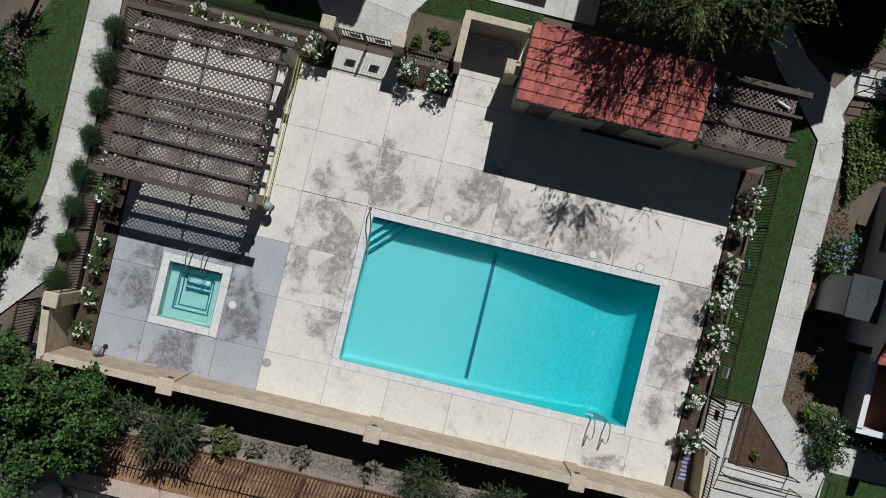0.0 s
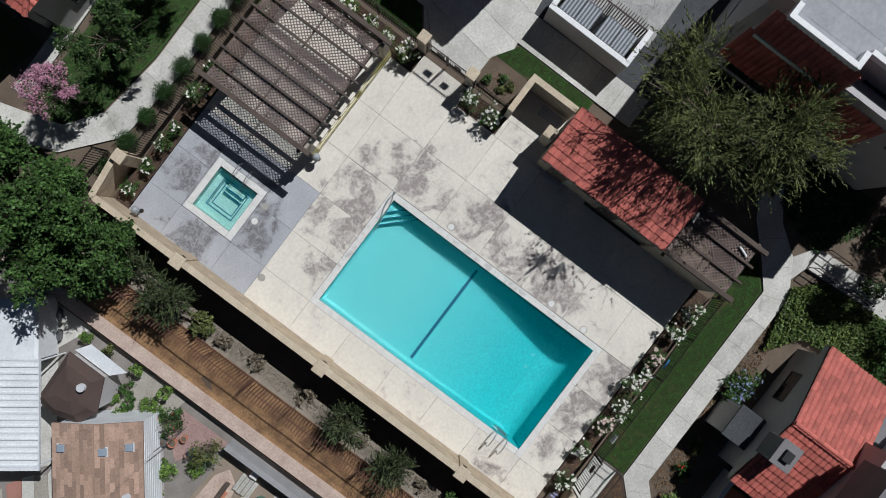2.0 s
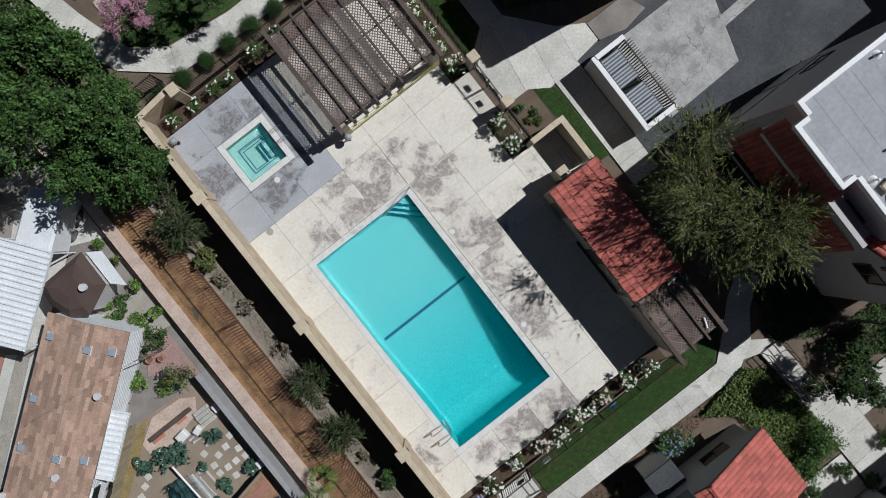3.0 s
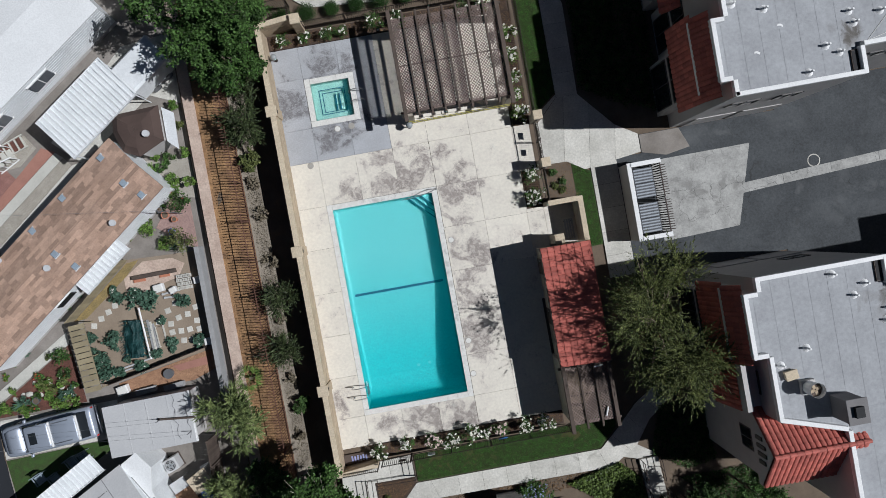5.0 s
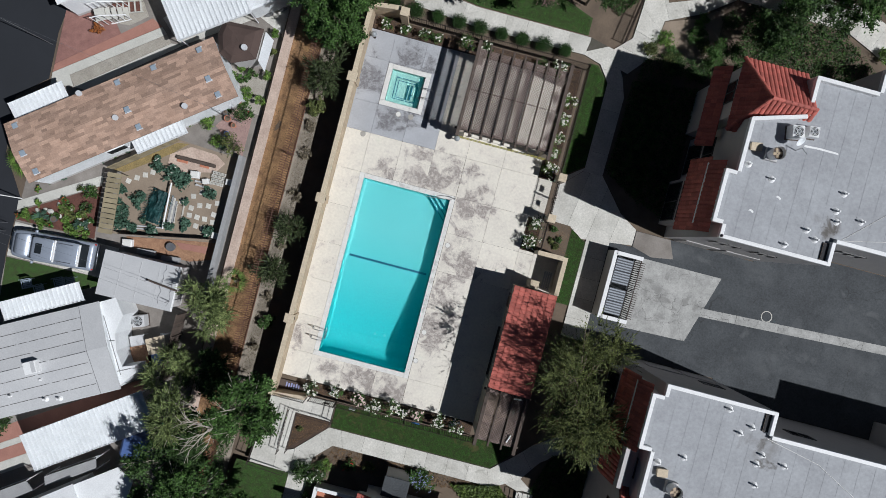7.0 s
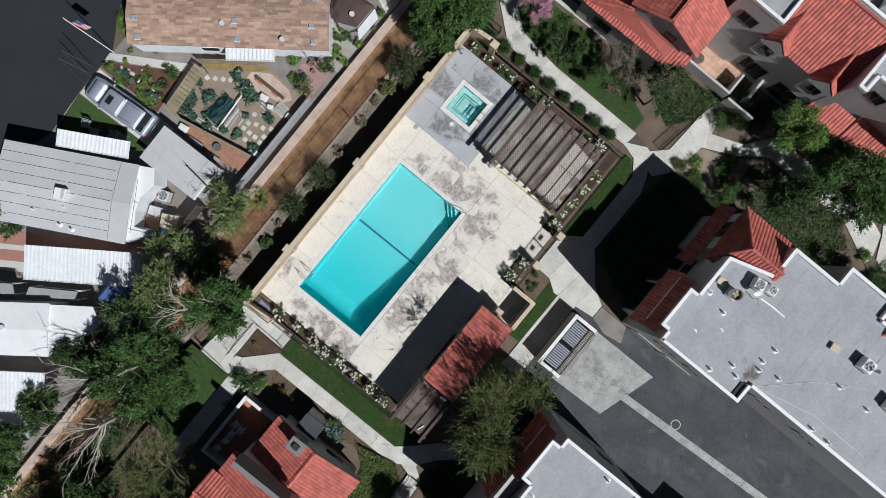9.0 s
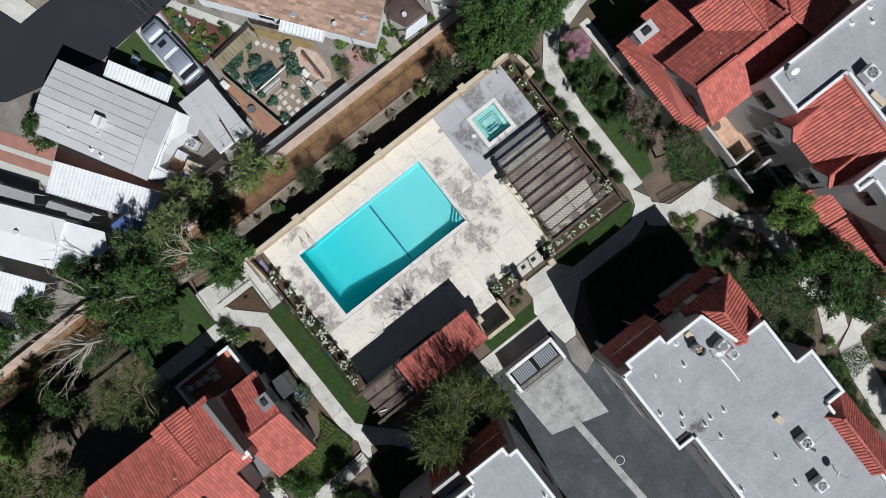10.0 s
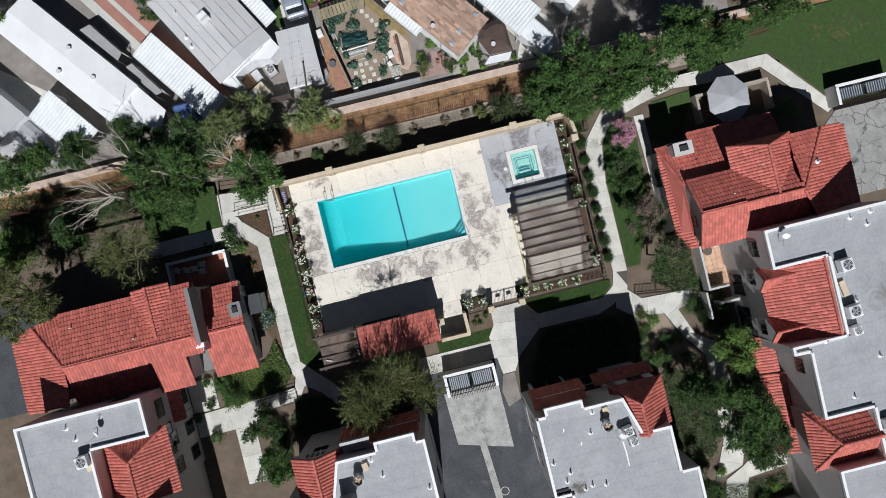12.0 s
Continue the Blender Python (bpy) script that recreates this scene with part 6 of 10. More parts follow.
tile_plane(hc, [(7.0, -18.39, 5.86), (7.0, -16.9, 5.86), (5.55, -16.9, 6.3), (5.55, -18.39, 6.3)])
ridge_caps(hc, (5.55, -27.8, 6.3), (5.55, -17.2, 6.3))
gable_roof(hc, 2.1, -17.5, 9.62, -13.85, "y", 2.55, 3.75, (0.0, 0.0), ridge=5.76)
gable_roof(hc, 0.9, -21.6, 5.0, -18.6, "x", 5.2, 6.15, (0.0, 0.0))
part("party_wall", boxes((1.7, -17.0, 4.6, 6.2, -16.65, 6.45)), "grey_stucco", hc)
for px, py, pz in ((2.61, -26.8, 5.35), (4.61, -21.8, 5.95)):
    vent_pipe(px, py, pz, "dark pipe with a flashing on the red tile roof", 0.05, 0.45)
part("balcony_floor", boxes((7.02, -18.48, 2.4, 8.9, -17.2, 2.6)), "grey_stucco", hc)
part("party_wall_cap", boxes((6.21, -17.3, 5.9, 6.6, -16.6, 6.1)), "white", hc)
tile_plane(hc, [(2.2, -33.0, 3.42), (8.85, -33.2, 3.35), (8.6, -28.2, 6.0), (5.55, -27.7, 6.28), (1.85, -30.2, 4.95)])
ridge_caps(hc, (1.85, -30.2, 5.0), (5.55, -27.7, 6.3))
tile_plane(hc, [(1.4, -27.81, 4.95), (1.85, -30.2, 4.95), (5.5, -27.81, 6.25)])
tile_plane(hc, [(8.98, -28.2, 4.6), (8.98, -21.3, 4.6), (7.02, -21.3, 5.5), (7.02, -28.2, 5.5)])
part("east_wall", boxes((7.0, -28.0, -0.12, 8.8, -21.45, 4.6)), "stucco", hc)
window(hc, 9.0, -19.4, 4.0, 1.2, 1.2, "e")
window(hc, 2.59, -15.6, 1.3, 1.4, 1.2, "w")
window(hc, 9.21, -15.6, 1.3, 1.4, 1.2, "e")
window(hc, 7.2, -14.19, 1.3, 1.6, 1.2, "n")
chimney(4.35, -14.15, 2.95, 1.25, 0.55, 0.45, "grey stucco chimney with an open flue", "grey_stucco")
carport = thing("canopy", "dark grey flat canopy beside the townhouse", "canopy")
part("canopy_roof", boxes((3.5, -13.84, 2.0, 5.2, -12.5, 2.1), bevel=0.02), "asphalt", carport)
part("canopy_wall", boxes((3.6, -13.84, -0.12, 5.1, -12.62, 2.0)), "stucco", carport)
patio = thing("patio_wall", "low white stucco wall round the tiled patio", "wall")
for r in ((-0.85, -20.1, -0.68, -14.85), (-0.67, -15.02, 2.3, -14.85), (-0.67, -20.1, 1.7, -19.95)):
    w = part("wall", boxes((r[0], r[1], -0.12, r[2], r[3], 0.95)), "stucco", patio)
    part("coping", boxes((r[0] - 0.04, r[1] - 0.04, 0.952, r[2] + 0.04, r[3] + 0.04, 1.0), bevel=0.01), "white", w)
floor_piece("patio_floor", rect(-0.67, -19.94, 1.79, -15.03), -0.12, -0.01, "terracotta", "terracotta tiled patio floor", "floor")


def plastic_chair(x, y, turn):
    c = thing("patio_chair", "white moulded plastic patio chair", "chair", x, y, -0.01, turn, "patio chairs")
    part("seat", boxes((-0.24, -0.24, 0.4, 0.24, 0.22, 0.44), bevel=0.02), "white", c)
    bm = bmesh.new()
    for k in range(5):
        box(bm, -0.22 + 0.1 * k, 0.2, 0.46, -0.16 + 0.1 * k, 0.235, 0.85)
    box(bm, -0.24, 0.2, 0.8, 0.24, 0.24, 0.9, bevel=0.01)
    part("backrest", bm, "white", c)
    for s in (-0.26, 0.24):
        part("armrest", boxes((s - 0.02, -0.2, 0.62, s + 0.04, 0.24, 0.66), bevel=0.01), "white", c)
    for sx in (-0.24, 0.2):
        for sy in (-0.22, 0.18):
            part("leg", boxes((sx, sy, 0, sx + 0.045, sy + 0.045, 0.4)), "white", c)
    return c


chair = plastic_chair(-0.1, -17.2, 80)
for x, y, a in ((0.5, -17.3, 95), (0.12, -17.95, 85), (0.1, -18.65, 70), (-0.05, -19.45, 60)):
    copy_thing(chair, pose(x, y, -0.01, 0, 0, a))

hd = thing("townhouse", "large red tiled townhouse with a tiled court", "house")
part("wall", boxes((3.3, 24.35, -0.12, 8.05, 33.2, 5.3), (1.5, 28.3, -0.12, 3.3, 32.8, 5.3)), "stucco", hd)
part("low_wall", boxes((0.1, 23.35, -0.12, 8.0, 24.34, 3.1), (-0.4, 24.34, -0.12, 3.28, 28.28, 3.1), (-0.4, 28.28, -0.12, 1.48, 33.0, 3.1)), "stucco", hd)
part("north_wall", boxes((1.75, 33.25, -0.12, 7.95, 37.8, 4.15)), "stucco", hd)
# long roof with its ridge along the house
tile_plane(hd, [(3.0, 32.5, 5.4), (3.0, 24.2, 5.4), (5.8, 24.2, 7.0), (5.8, 32.5, 7.0)])
tile_plane(hd, [(8.62, 24.2, 5.4), (8.62, 27.78, 5.4), (5.8, 27.78, 7.0), (5.8, 24.2, 7.0)])
tile_plane(hd, [(8.1, 27.8, 5.7), (8.1, 33.3, 5.7), (5.8, 32.5, 7.0), (5.8, 27.8, 7.0)])
mesh_part("gable_wall", [(3.3, 24.34, 5.0), (8.05, 24.34, 5.0), (8.05, 24.34, 5.5), (5.8, 24.34, 6.85), (3.3, 24.34, 5.5)], [(0, 1, 2, 3, 4)], "stucco", hd)
for p, q in (((5.8, 24.2, 7.0), (5.8, 32.5, 7.0)), ((3.0, 24.2, 5.4), (5.8, 24.2, 7.0)), ((8.62, 24.2, 5.4), (5.8, 24.2, 7.0))):
    ridge_caps(hd, p, q)
# cross roof towards the walk, clipped at its end
tile_plane(hd, [(1.15, 27.95, 5.4), (5.75, 27.95, 5.4), (5.75, 30.55, 6.95), (1.8, 30.55, 6.95)])
tile_plane(hd, [(5.75, 33.15, 5.4), (1.15, 33.15, 5.4), (1.8, 30.55, 6.95), (5.75, 30.55, 6.95)])
tile_plane(hd, [(1.15, 33.15, 5.4), (1.15, 27.95, 5.4), (1.8, 30.55, 6.95)])
for p, q in (((1.8, 30.55, 6.95), (5.75, 30.55, 6.95)), ((1.15, 27.95, 5.4), (1.8, 30.55, 6.95)), ((1.15, 33.15, 5.4), (1.8, 30.55, 6.95))):
    ridge_caps(hd, p, q)
# hipped north end
tile_plane(hd, [(1.37, 35.8, 5.5), (1.37, 33.0, 5.5), (5.85, 32.5, 7.0)])
tile_plane(hd, [(8.35, 38.3, 4.25), (1.47, 38.4, 4.2), (1.37, 35.8, 5.45), (5.9, 32.5, 7.0), (8.2, 33.5, 6.53)])
ridge_caps(hd, (1.37, 35.8, 5.5), (5.9, 32.5, 7.02))
ridge_caps(hd, (8.2, 33.4, 6.5), (5.9, 32.5, 7.02))
# lower roofs on the walk side and the south side
tile_plane(hd, [(-0.9, 33.3, 3.2), (-0.9, 25.9, 3.2), (1.6, 25.9, 4.2), (1.6, 33.3, 4.2)])
tile_plane(hd, [(-0.2, 25.88, 3.48), (-0.2, 23.05, 3.48), (3.28, 24.0, 4.85), (3.28, 28.2, 4.85), (1.62, 28.2, 4.2), (1.62, 25.88, 4.2)])
tile_plane(hd, [(-0.2, 23.03, 3.46), (8.6, 23.2, 3.3), (8.6, 24.33, 4.1), (3.2, 24.1, 4.8)])
ridge_caps(hd, (-0.2, 23.04, 3.5), (3.25, 24.05, 4.86))
window(hd, 6.4, 24.33, 4.7, 0.9, 1.0, "s")
chimney(0.35, 24.75, 3.4, 1.5, 0.5, 0.75, "pale stucco chimney on the tile roof")
for x, y in ((3.2, 29.9), (4.9, 27.2), (4.0, 34.4)):
    vent_pipe(x, y, 6.3, "small pipe on the red tile roof", 0.05, 0.35)
window(hd, 0.09, 23.8, 1.6, 0.9, 1.3, "w")
window(hd, 2.2, 23.34, 1.5, 1.6, 1.3, "s")
court_floor = floor_piece("court_floor", rect(9.0, 25.9, 12.85, 29.2), -0.12, -0.01, "terracotta", "terracotta tiled court floor", "floor")
court = thing("court_wall", "pale stucco court wall beside the townhouse", "wall")
for r in ((8.9, 25.55, 12.9, 25.73), (12.72, 25.74, 12.9, 27.4), (13.0, 25.2, 15.4, 25.38), (14.1, 26.2, 14.3, 28.0)):
    part("wall", boxes((r[0], r[1], -0.12, r[2], r[3], 1.3)), "stucco", court)
tub = thing("planter_tub", "large dark glazed planter on the court", "planter", 9.5, 26.5, 0.012)
bm = bmesh.new()
bmesh.ops.create_cone(bm, cap_ends=True, segments=18, radius1=0.28, radius2=0.42, depth=0.6)
bmesh.ops.translate(bm, vec=(0, 0, 0.3), verts=bm.verts)
part("pot", bm, "bin_lid", tub)
part("soil", disc(bmesh.new(), 0, 0, 0.6, 0.36, 0.01), "dirt", tub)

# patio north of the big townhouse, with a closed grey umbrella over the table
terrace = thing("terrace_wall", "low tan wall round the north terrace", "wall")
for r in ((-4.1, 28.4, -3.85, 35.0), (-3.84, 28.4, -1.6, 28.62), (-3.84, 34.8, -1.4, 35.02)):
    part("wall", boxes((r[0], r[1], -0.12, r[2], r[3], 1.1)), "grey_block", terrace)
umb = thing("patio_umbrella", "faded grey octagonal patio umbrella", "umbrella", -3.0, 30.7)
part("pole", rod((0, 0, -0.1), (0, 0, 2.6), 0.03), "chrome", umb)
part("base", disc(bmesh.new(), 0, 0, -0.1, 0.3, 0.1), "iron", umb)
bm = bmesh.new()
tip = bm.verts.new((0, 0, 2.75))
rim = [bm.verts.new((2.1 * math.cos(a), 1.9 * math.sin(a), 2.15)) for a in (math.pi / 4 * k + 0.3 for k in range(8))]
low = [bm.verts.new((v.co.x, v.co.y, 2.02)) for v in rim]
for k in range(8):
    bm.faces.new((tip, rim[k], rim[(k + 1) % 8]))
    bm.faces.new((rim[k], low[k], low[(k + 1) % 8], rim[(k + 1) % 8]))
canopy = part("canopy", bm, "canvas", umb, "faded grey canvas canopy")
for v in range(8):
    a = math.pi / 4 * v + 0.3
    part("rib", rod((0, 0, 2.73), (2.08 * math.cos(a), 1.88 * math.sin(a), 2.13), 0.012, 5), "chrome", canopy)

# far corner: a house with a red roof and a walled patio
he = thing("townhouse", "red tiled townhouse behind a small walled patio", "house")
part("wall", boxes((33.0, 29.4, -0.12, 42.0, 36.0, 5.0)), "stucco", he)
tile_plane(he, [(32.0, 28.8, 5.0), (43.0, 28.8, 5.0), (41.0, 32.5, 6.4), (34.0, 32.5, 6.4)])
window(he, 35.5, 29.39, 1.6, 1.6, 1.3, "s")
floor_piece("patio_corner", rect(33.2, 25.9, 38.2, 29.3), -0.12, -0.02, "grey_concrete", "pale concrete patio", "floor")
patio_wall = thing("patio_wall", "low stucco patio wall", "wall")
for r in ((32.95, 25.6, 33.15, 29.3), (33.16, 25.6, 38.4, 25.8)):
    part("wall", boxes((r[0], r[1], -0.12, r[2], r[3], 1.2)), "stucco", patio_wall)
    part("cap", boxes((r[0] - 0.03, r[1] - 0.03, 1.202, r[2] + 0.03, r[3] + 0.03, 1.26)), "stucco", patio_wall)
corner_fence = thing("fence", "brown wooden board fence beside the far walk", "fence")
for k in range(26):
    part("board", boxes((30.9 + 0.26 * k, 21.06, -0.12, 31.13 + 0.26 * k, 21.09, 1.55 + 0.02 * (k % 3))), "wood", corner_fence)
for k in range(4):
    part("post", boxes((30.88 + 2.23 * k, 20.95, -0.12, 30.98 + 2.23 * k, 21.058, 1.62)), "wood", corner_fence)
for k in range(2):
    chair = thing("patio_chair", "white plastic chair on the pale patio", "chair", 34.6 + 1.5 * k, 27.2 + 0.5 * k, -0.02, 0.6 - 1.4 * k)
    part("seat", boxes((-0.24, -0.24, 0.4, 0.24, 0.24, 0.44), bevel=0.015), "white", chair)
    part("backrest", boxes((-0.24, 0.2, 0.445, 0.24, 0.25, 0.85), bevel=0.015), "white", chair)
    for sx in (-0.2, 0.2):
        for sy in (-0.2, 0.2):
            part("leg", boxes((sx - 0.02, sy - 0.02, 0, sx + 0.02, sy + 0.02, 0.4)), "white", chair)
floor_piece("path_corner", [(30.12, 23.6), (32.6, 23.0), (36.5, 22.6), (45, 22.0), (45, 23.8), (36.7, 24.5), (32.6, 25.0), (30.4, 25.6), (29.9, 32.2), (28.8, 32.4), (28.7, 26.2), (29.3, 25.35)], -0.12, -0.034, "path", "pale concrete walk between the houses", "path")
tile_plane(b3, [(8.8, 27.9, 3.1), (11.2, 27.9, 3.1), (11.2, 29.6, 3.7), (8.8, 29.6, 3.7)])
for x, y in ((24.0, 8.1), (23.42, -1.9)):
    sump = thing("roof_sump", "dark rectangular roof drain box at the parapet", "drain", x, y, H - 0.2)
    part("frame", boxes((-0.26, -0.55, 0, 0.08, 0.55, 0.09), bevel=0.01), "iron", sump)
    part("grate", boxes((-0.22, -0.5, 0.09, 0.04, 0.5, 0.1)), "dark", sump)
# dark windows added to darken the deeply shaded west walls
for b, x, y, w in ((b1, 17.29, 9.7, 2.6), (b1, 17.94, 12.8, 2.0), (b2, 16.61, -3.4, 2.6), (b2, 17.34, -6.6, 2.2)):
    window(b, x, y, 1.3, w, 2.3, "w")
    window(b, x, y, 3.6, w, 1.6, "w")
tile_plane(b4, [(12.3, -20.6, 3.3), (8.7, -20.6, 3.3), (8.7, -21.4, 3.9), (12.3, -21.4, 3.9)])
for x, y, z, w, h in ((10.5, -21.41, 5.8, 1.5, 1.3), (10.5, -21.41, 1.4, 1.8, 1.9), (13.4, -21.39, 4.6, 1.2, 1.2), (15.6, -21.39, 4.6, 1.2, 1.2), (13.4, -21.39, 1.4, 1.2, 1.6), (15.6, -21.39, 1.4, 1.2, 1.6)):
    window(b4, x, y, z, w, h, "n")
for x in (12.9, 15.8):
    window(b3, x, 27.99, 1.6, 1.9, 2.1, "s")
window(b3, 11.24, 29.4, 3.4, 1.4, 1.2, "w")
for x in (19.0, 22.0, 25.0):
    window(b3, x, 27.89, 1.5, 1.5, 1.6, "s")
# ---- planted bank west of the wall ----
LOT = -0.75
bm = bmesh.new()
ys = list(np.arange(-60, 61, 1.0))
xs = [-10.06, -9.6, -9.1, -8.6, -8.1]
bank_grid = [[bm.verts.new((x, y, ground_height(x) + 0.03 + 0.05 * noise.noise((x * 1.3, y * 1.3, 0)) if 0 < i < 4 else ground_height(x) + 0.03)) for i, x in enumerate(xs)] for y in ys]
for a, b in zip(bank_grid, bank_grid[1:]):
    for i in range(len(xs) - 1):
        bm.faces.new((a[i], a[i + 1], b[i + 1], b[i]))
tagged(part("bank", bm, "brown_slope"), "orange-brown bare soil bank below the fence", "bank", kind="structure")
bm = bmesh.new()
xs = [-8.09, -7.8, -7.5, -7.15]
bank_grid = [[bm.verts.new((x, y, ground_height(x) + 0.04 + 0.06 * noise.noise((x * 2, y * 2, 3)))) for x in xs] for y in ys]
for a, b in zip(bank_grid, bank_grid[1:]):
    for i in range(len(xs) - 1):
        bm.faces.new((a[i], a[i + 1], b[i + 1], b[i]))
tagged(part("gravel_strip", bm, "gravel"), "grey gravel strip with dry litter", "gravel", kind="structure")
bench_strip = thing("bank_bench", "pinkish concrete bench along the bank", "kerb", kind="structure")
for k in range(32):
    part("bench_slab", boxes((-10.72, -48 + 3 * k, LOT, -10.06, -45.004 + 3 * k, -0.1), bevel=0.003), "pink_concrete", bench_strip)
for k, (ya, yb) in enumerate(((-32.0, -12.0), (-12.0, 4.0), (4.0, 18.0), (18.0, 36.0))):
    iron_fence("bank_fence", "rust-brown iron fence with bent picket tops", -8.12, ya, -8.12, yb, 1.8, -0.32, 0.16, 2.4, "rust", "fence", 0.3)
block_wall("wall_garden", "grey block wall behind the garden plots", -11.3, -4.7, -11.3, 5.4, LOT, 0.2, 0.22, "grey_concrete", "grey_concrete")


# ---- mobile home lots ----
def ribbed_sheet(parent, l, w, z, name="awning_sheet", mat="white_metal", pitch=0.3, drop=0.12):
    """A ribbed metal sheet, ribs across its length l, sloping down along its width."""
    verts, faces = [], []
    n = int(l / pitch)
    xs_ = []
    for k in range(n):
        x = -l / 2 + k * l / n
        s = l / n
        xs_ += [(x, 0.0), (x + s * 0.62, 0.0), (x + s * 0.7, 0.07), (x + s * 0.92, 0.07)]
    xs_.append((l / 2, 0.0))
    for y, dz in ((-w / 2, -drop), (w / 2, 0.0)):
        verts += [(x, y, z + h + dz) for x, h in xs_]
    m = len(xs_)
    faces = [(i, i + 1, m + i + 1, m + i) for i in range(m - 1)]
    sheet = mesh_part(name, verts, faces, mat, parent)
    part("fascia", boxes((-l / 2, -w / 2 - 0.04, z - drop - 0.1, l / 2, -w / 2, z - drop + 0.07), (-l / 2, w / 2, z - 0.1, l / 2, w / 2 + 0.04, z + 0.07), bevel=0.008), mat, parent)
    return sheet


def awning(x, y, l, w, turn, z, label, posts=True):
    a = thing("awning", label, "awning", x, y, LOT, turn)
    ribbed_sheet(a, l, w, z - LOT)
    if posts:
        for sx in (-l / 2 + 0.15, l / 2 - 0.15):
            for sy in (-w / 2 + 0.1, w / 2 - 0.1):
                part("post", rod((sx, sy, 0), (sx, sy, z - LOT - 0.05), 0.04), "white_metal", a)
    return a


def mobile_home(name, label, x, y, l, w, turn, ze, zr, roof_mat, wall_mat="white_metal", roof="plain"):
    h = thing(name, label, "mobile home", x, y, LOT, turn)
    e, r = ze - LOT, zr - LOT
    part("wall", boxes((-l / 2 + 0.1, -w / 2 + 0.15, 0, l / 2 - 0.1, w / 2 - 0.15, e)), wall_mat, h)
    rows = [(-l / 2 + 0.09, -w / 2 + 0.137, 0.3 + 0.2 * k, l / 2 - 0.09, -w / 2 + 0.16, 0.46 + 0.2 * k) for k in range(int((e - 0.4) / 0.2))]
    mesh_part("siding", *many(rows), wall_mat, h, kind="stuff")
    for s in (-1, 1):
        me_v = [(-l / 2, s * w / 2, e), (l / 2, s * w / 2, e), (l / 2, 0, r), (-l / 2, 0, r)]
        bm = bmesh.new()
        up = [bm.verts.new(p) for p in me_v]
        lo = [bm.verts.new((p[0], p[1], p[2] - 0.08)) for p in me_v]
        bm.faces.new(up)
        bm.faces.new(lo[::-1])
        for i in range(4):
            bm.faces.new((lo[i], lo[(i + 1) % 4], up[(i + 1) % 4], up[i]))
        bmesh.ops.recalc_face_normals(bm, faces=bm.faces)
        plane = part("roof", bm, roof_mat, h)
        slope = math.atan2(r - e, w / 2)
        if roof == "shingle":
            rng_ = random.Random(5 + s)
            verts, faces = [], []
            n = int(w / 2 / 0.2)
            for k in range(n):
                xx = -l / 2 - rng_.random() * 0.4
                while xx < l / 2:
                    step = rng_.uniform(0.35, 0.8)
                    xa, xb = max(-l / 2, xx) + 0.004, min(l / 2, xx + step) - 0.004
                    ya, yb = s * (w / 2 - 0.2 * k), s * (w / 2 - 0.2 * (k + 1) - 0.02)
                    za, zb = e + (r - e) * 0.2 * k / (w / 2) + 0.022, e + (r - e) * (0.2 * (k + 1) + 0.02) / (w / 2) + 0.006
                    if xb - xa > 0.05:
                        i = len(verts)
                        verts += [(xa, ya, za), (xb, ya, za), (xb, yb, zb), (xa, yb, zb), (xa, ya, za - 0.02), (xb, ya, za - 0.02)]
                        faces += [(i, i + 1, i + 2, i + 3), (i, i + 4, i + 5, i + 1)]
                    xx += step
            mesh_part("shingle_cover", verts, faces, roof_mat, plane, kind="stuff")
        elif roof == "panel":
            n = 4
            for k in range(n):
                y_a = s * w / 2 * k / n
                z_a = r - (r - e) * k / n
                dash = random.Random(3 * k + s)
                xx = -l / 2
                while xx < l / 2 - 1.4:
                    end_ = min(l / 2 - 1.4, xx + dash.uniform(0.5, 2.2))
                    part("seam", boxes((xx, y_a - 0.014, z_a - 0.01, end_, y_a + 0.014, z_a + 0.014)), "frame_dark" if k else "seam", plane)
                    xx = end_ + dash.uniform(0.04, 0.25)
            part("cross_seam", slab([(l / 2 - 1.33, 0.02 * s), (l / 2 - 1.3, 0.02 * s), (l / 2 - 1.3, s * w / 2), (l / 2 - 1.33, s * w / 2)], 0, 0.012), "seam", plane).matrix_basis = Matrix.Translation((0, 0, r + 0.004)) @ Matrix.Rotation(-s * slope, 4, "X")
    part("skirting", boxes((-l / 2 + 0.08, -w / 2 + 0.12, -0.02, l / 2 - 0.08, -w / 2 + 0.149, 0.28)), "stucco", h)
    return h


def at_home(h, px, py):
    """A world place in a home's own axes."""
    return h.matrix_basis.inverted() @ Vector((px, py, LOT))


home_a = mobile_home("mobile_home", "long mobile home with brown patchwork shingles", -19.14, 6.19, 14.7, 4.15, 37.5, 1.75, 2.15, "shingle", "white_metal", "shingle")
for px, py in ((-25.42, 3.45), (-24.35, 1.88), (-23.41, 0.95), (-19.75, 7.84), (-18.59, 6.3), (-17.72, 5.43), (-17.75, 9.37), (-15.18, 11.24), (-14.08, 9.57), (-13.3, 8.78)):
    q = at_home(home_a, px, py)
    z = 2.9 - 0.4 * abs(q.y) / 2.07
    s = thing("roof_vent", "small blue-grey square vent on the shingles", "vent", px, py, LOT + z - 0.02, 37.5, "square roof vents")
    part("hood", boxes((-0.17, -0.17, 0, 0.17, 0.17, 0.14), bevel=0.02), "blue_grey", s)
    part("flange", boxes((-0.22, -0.22, -0.03, 0.22, 0.22, 0.01)), "galvanised", s)
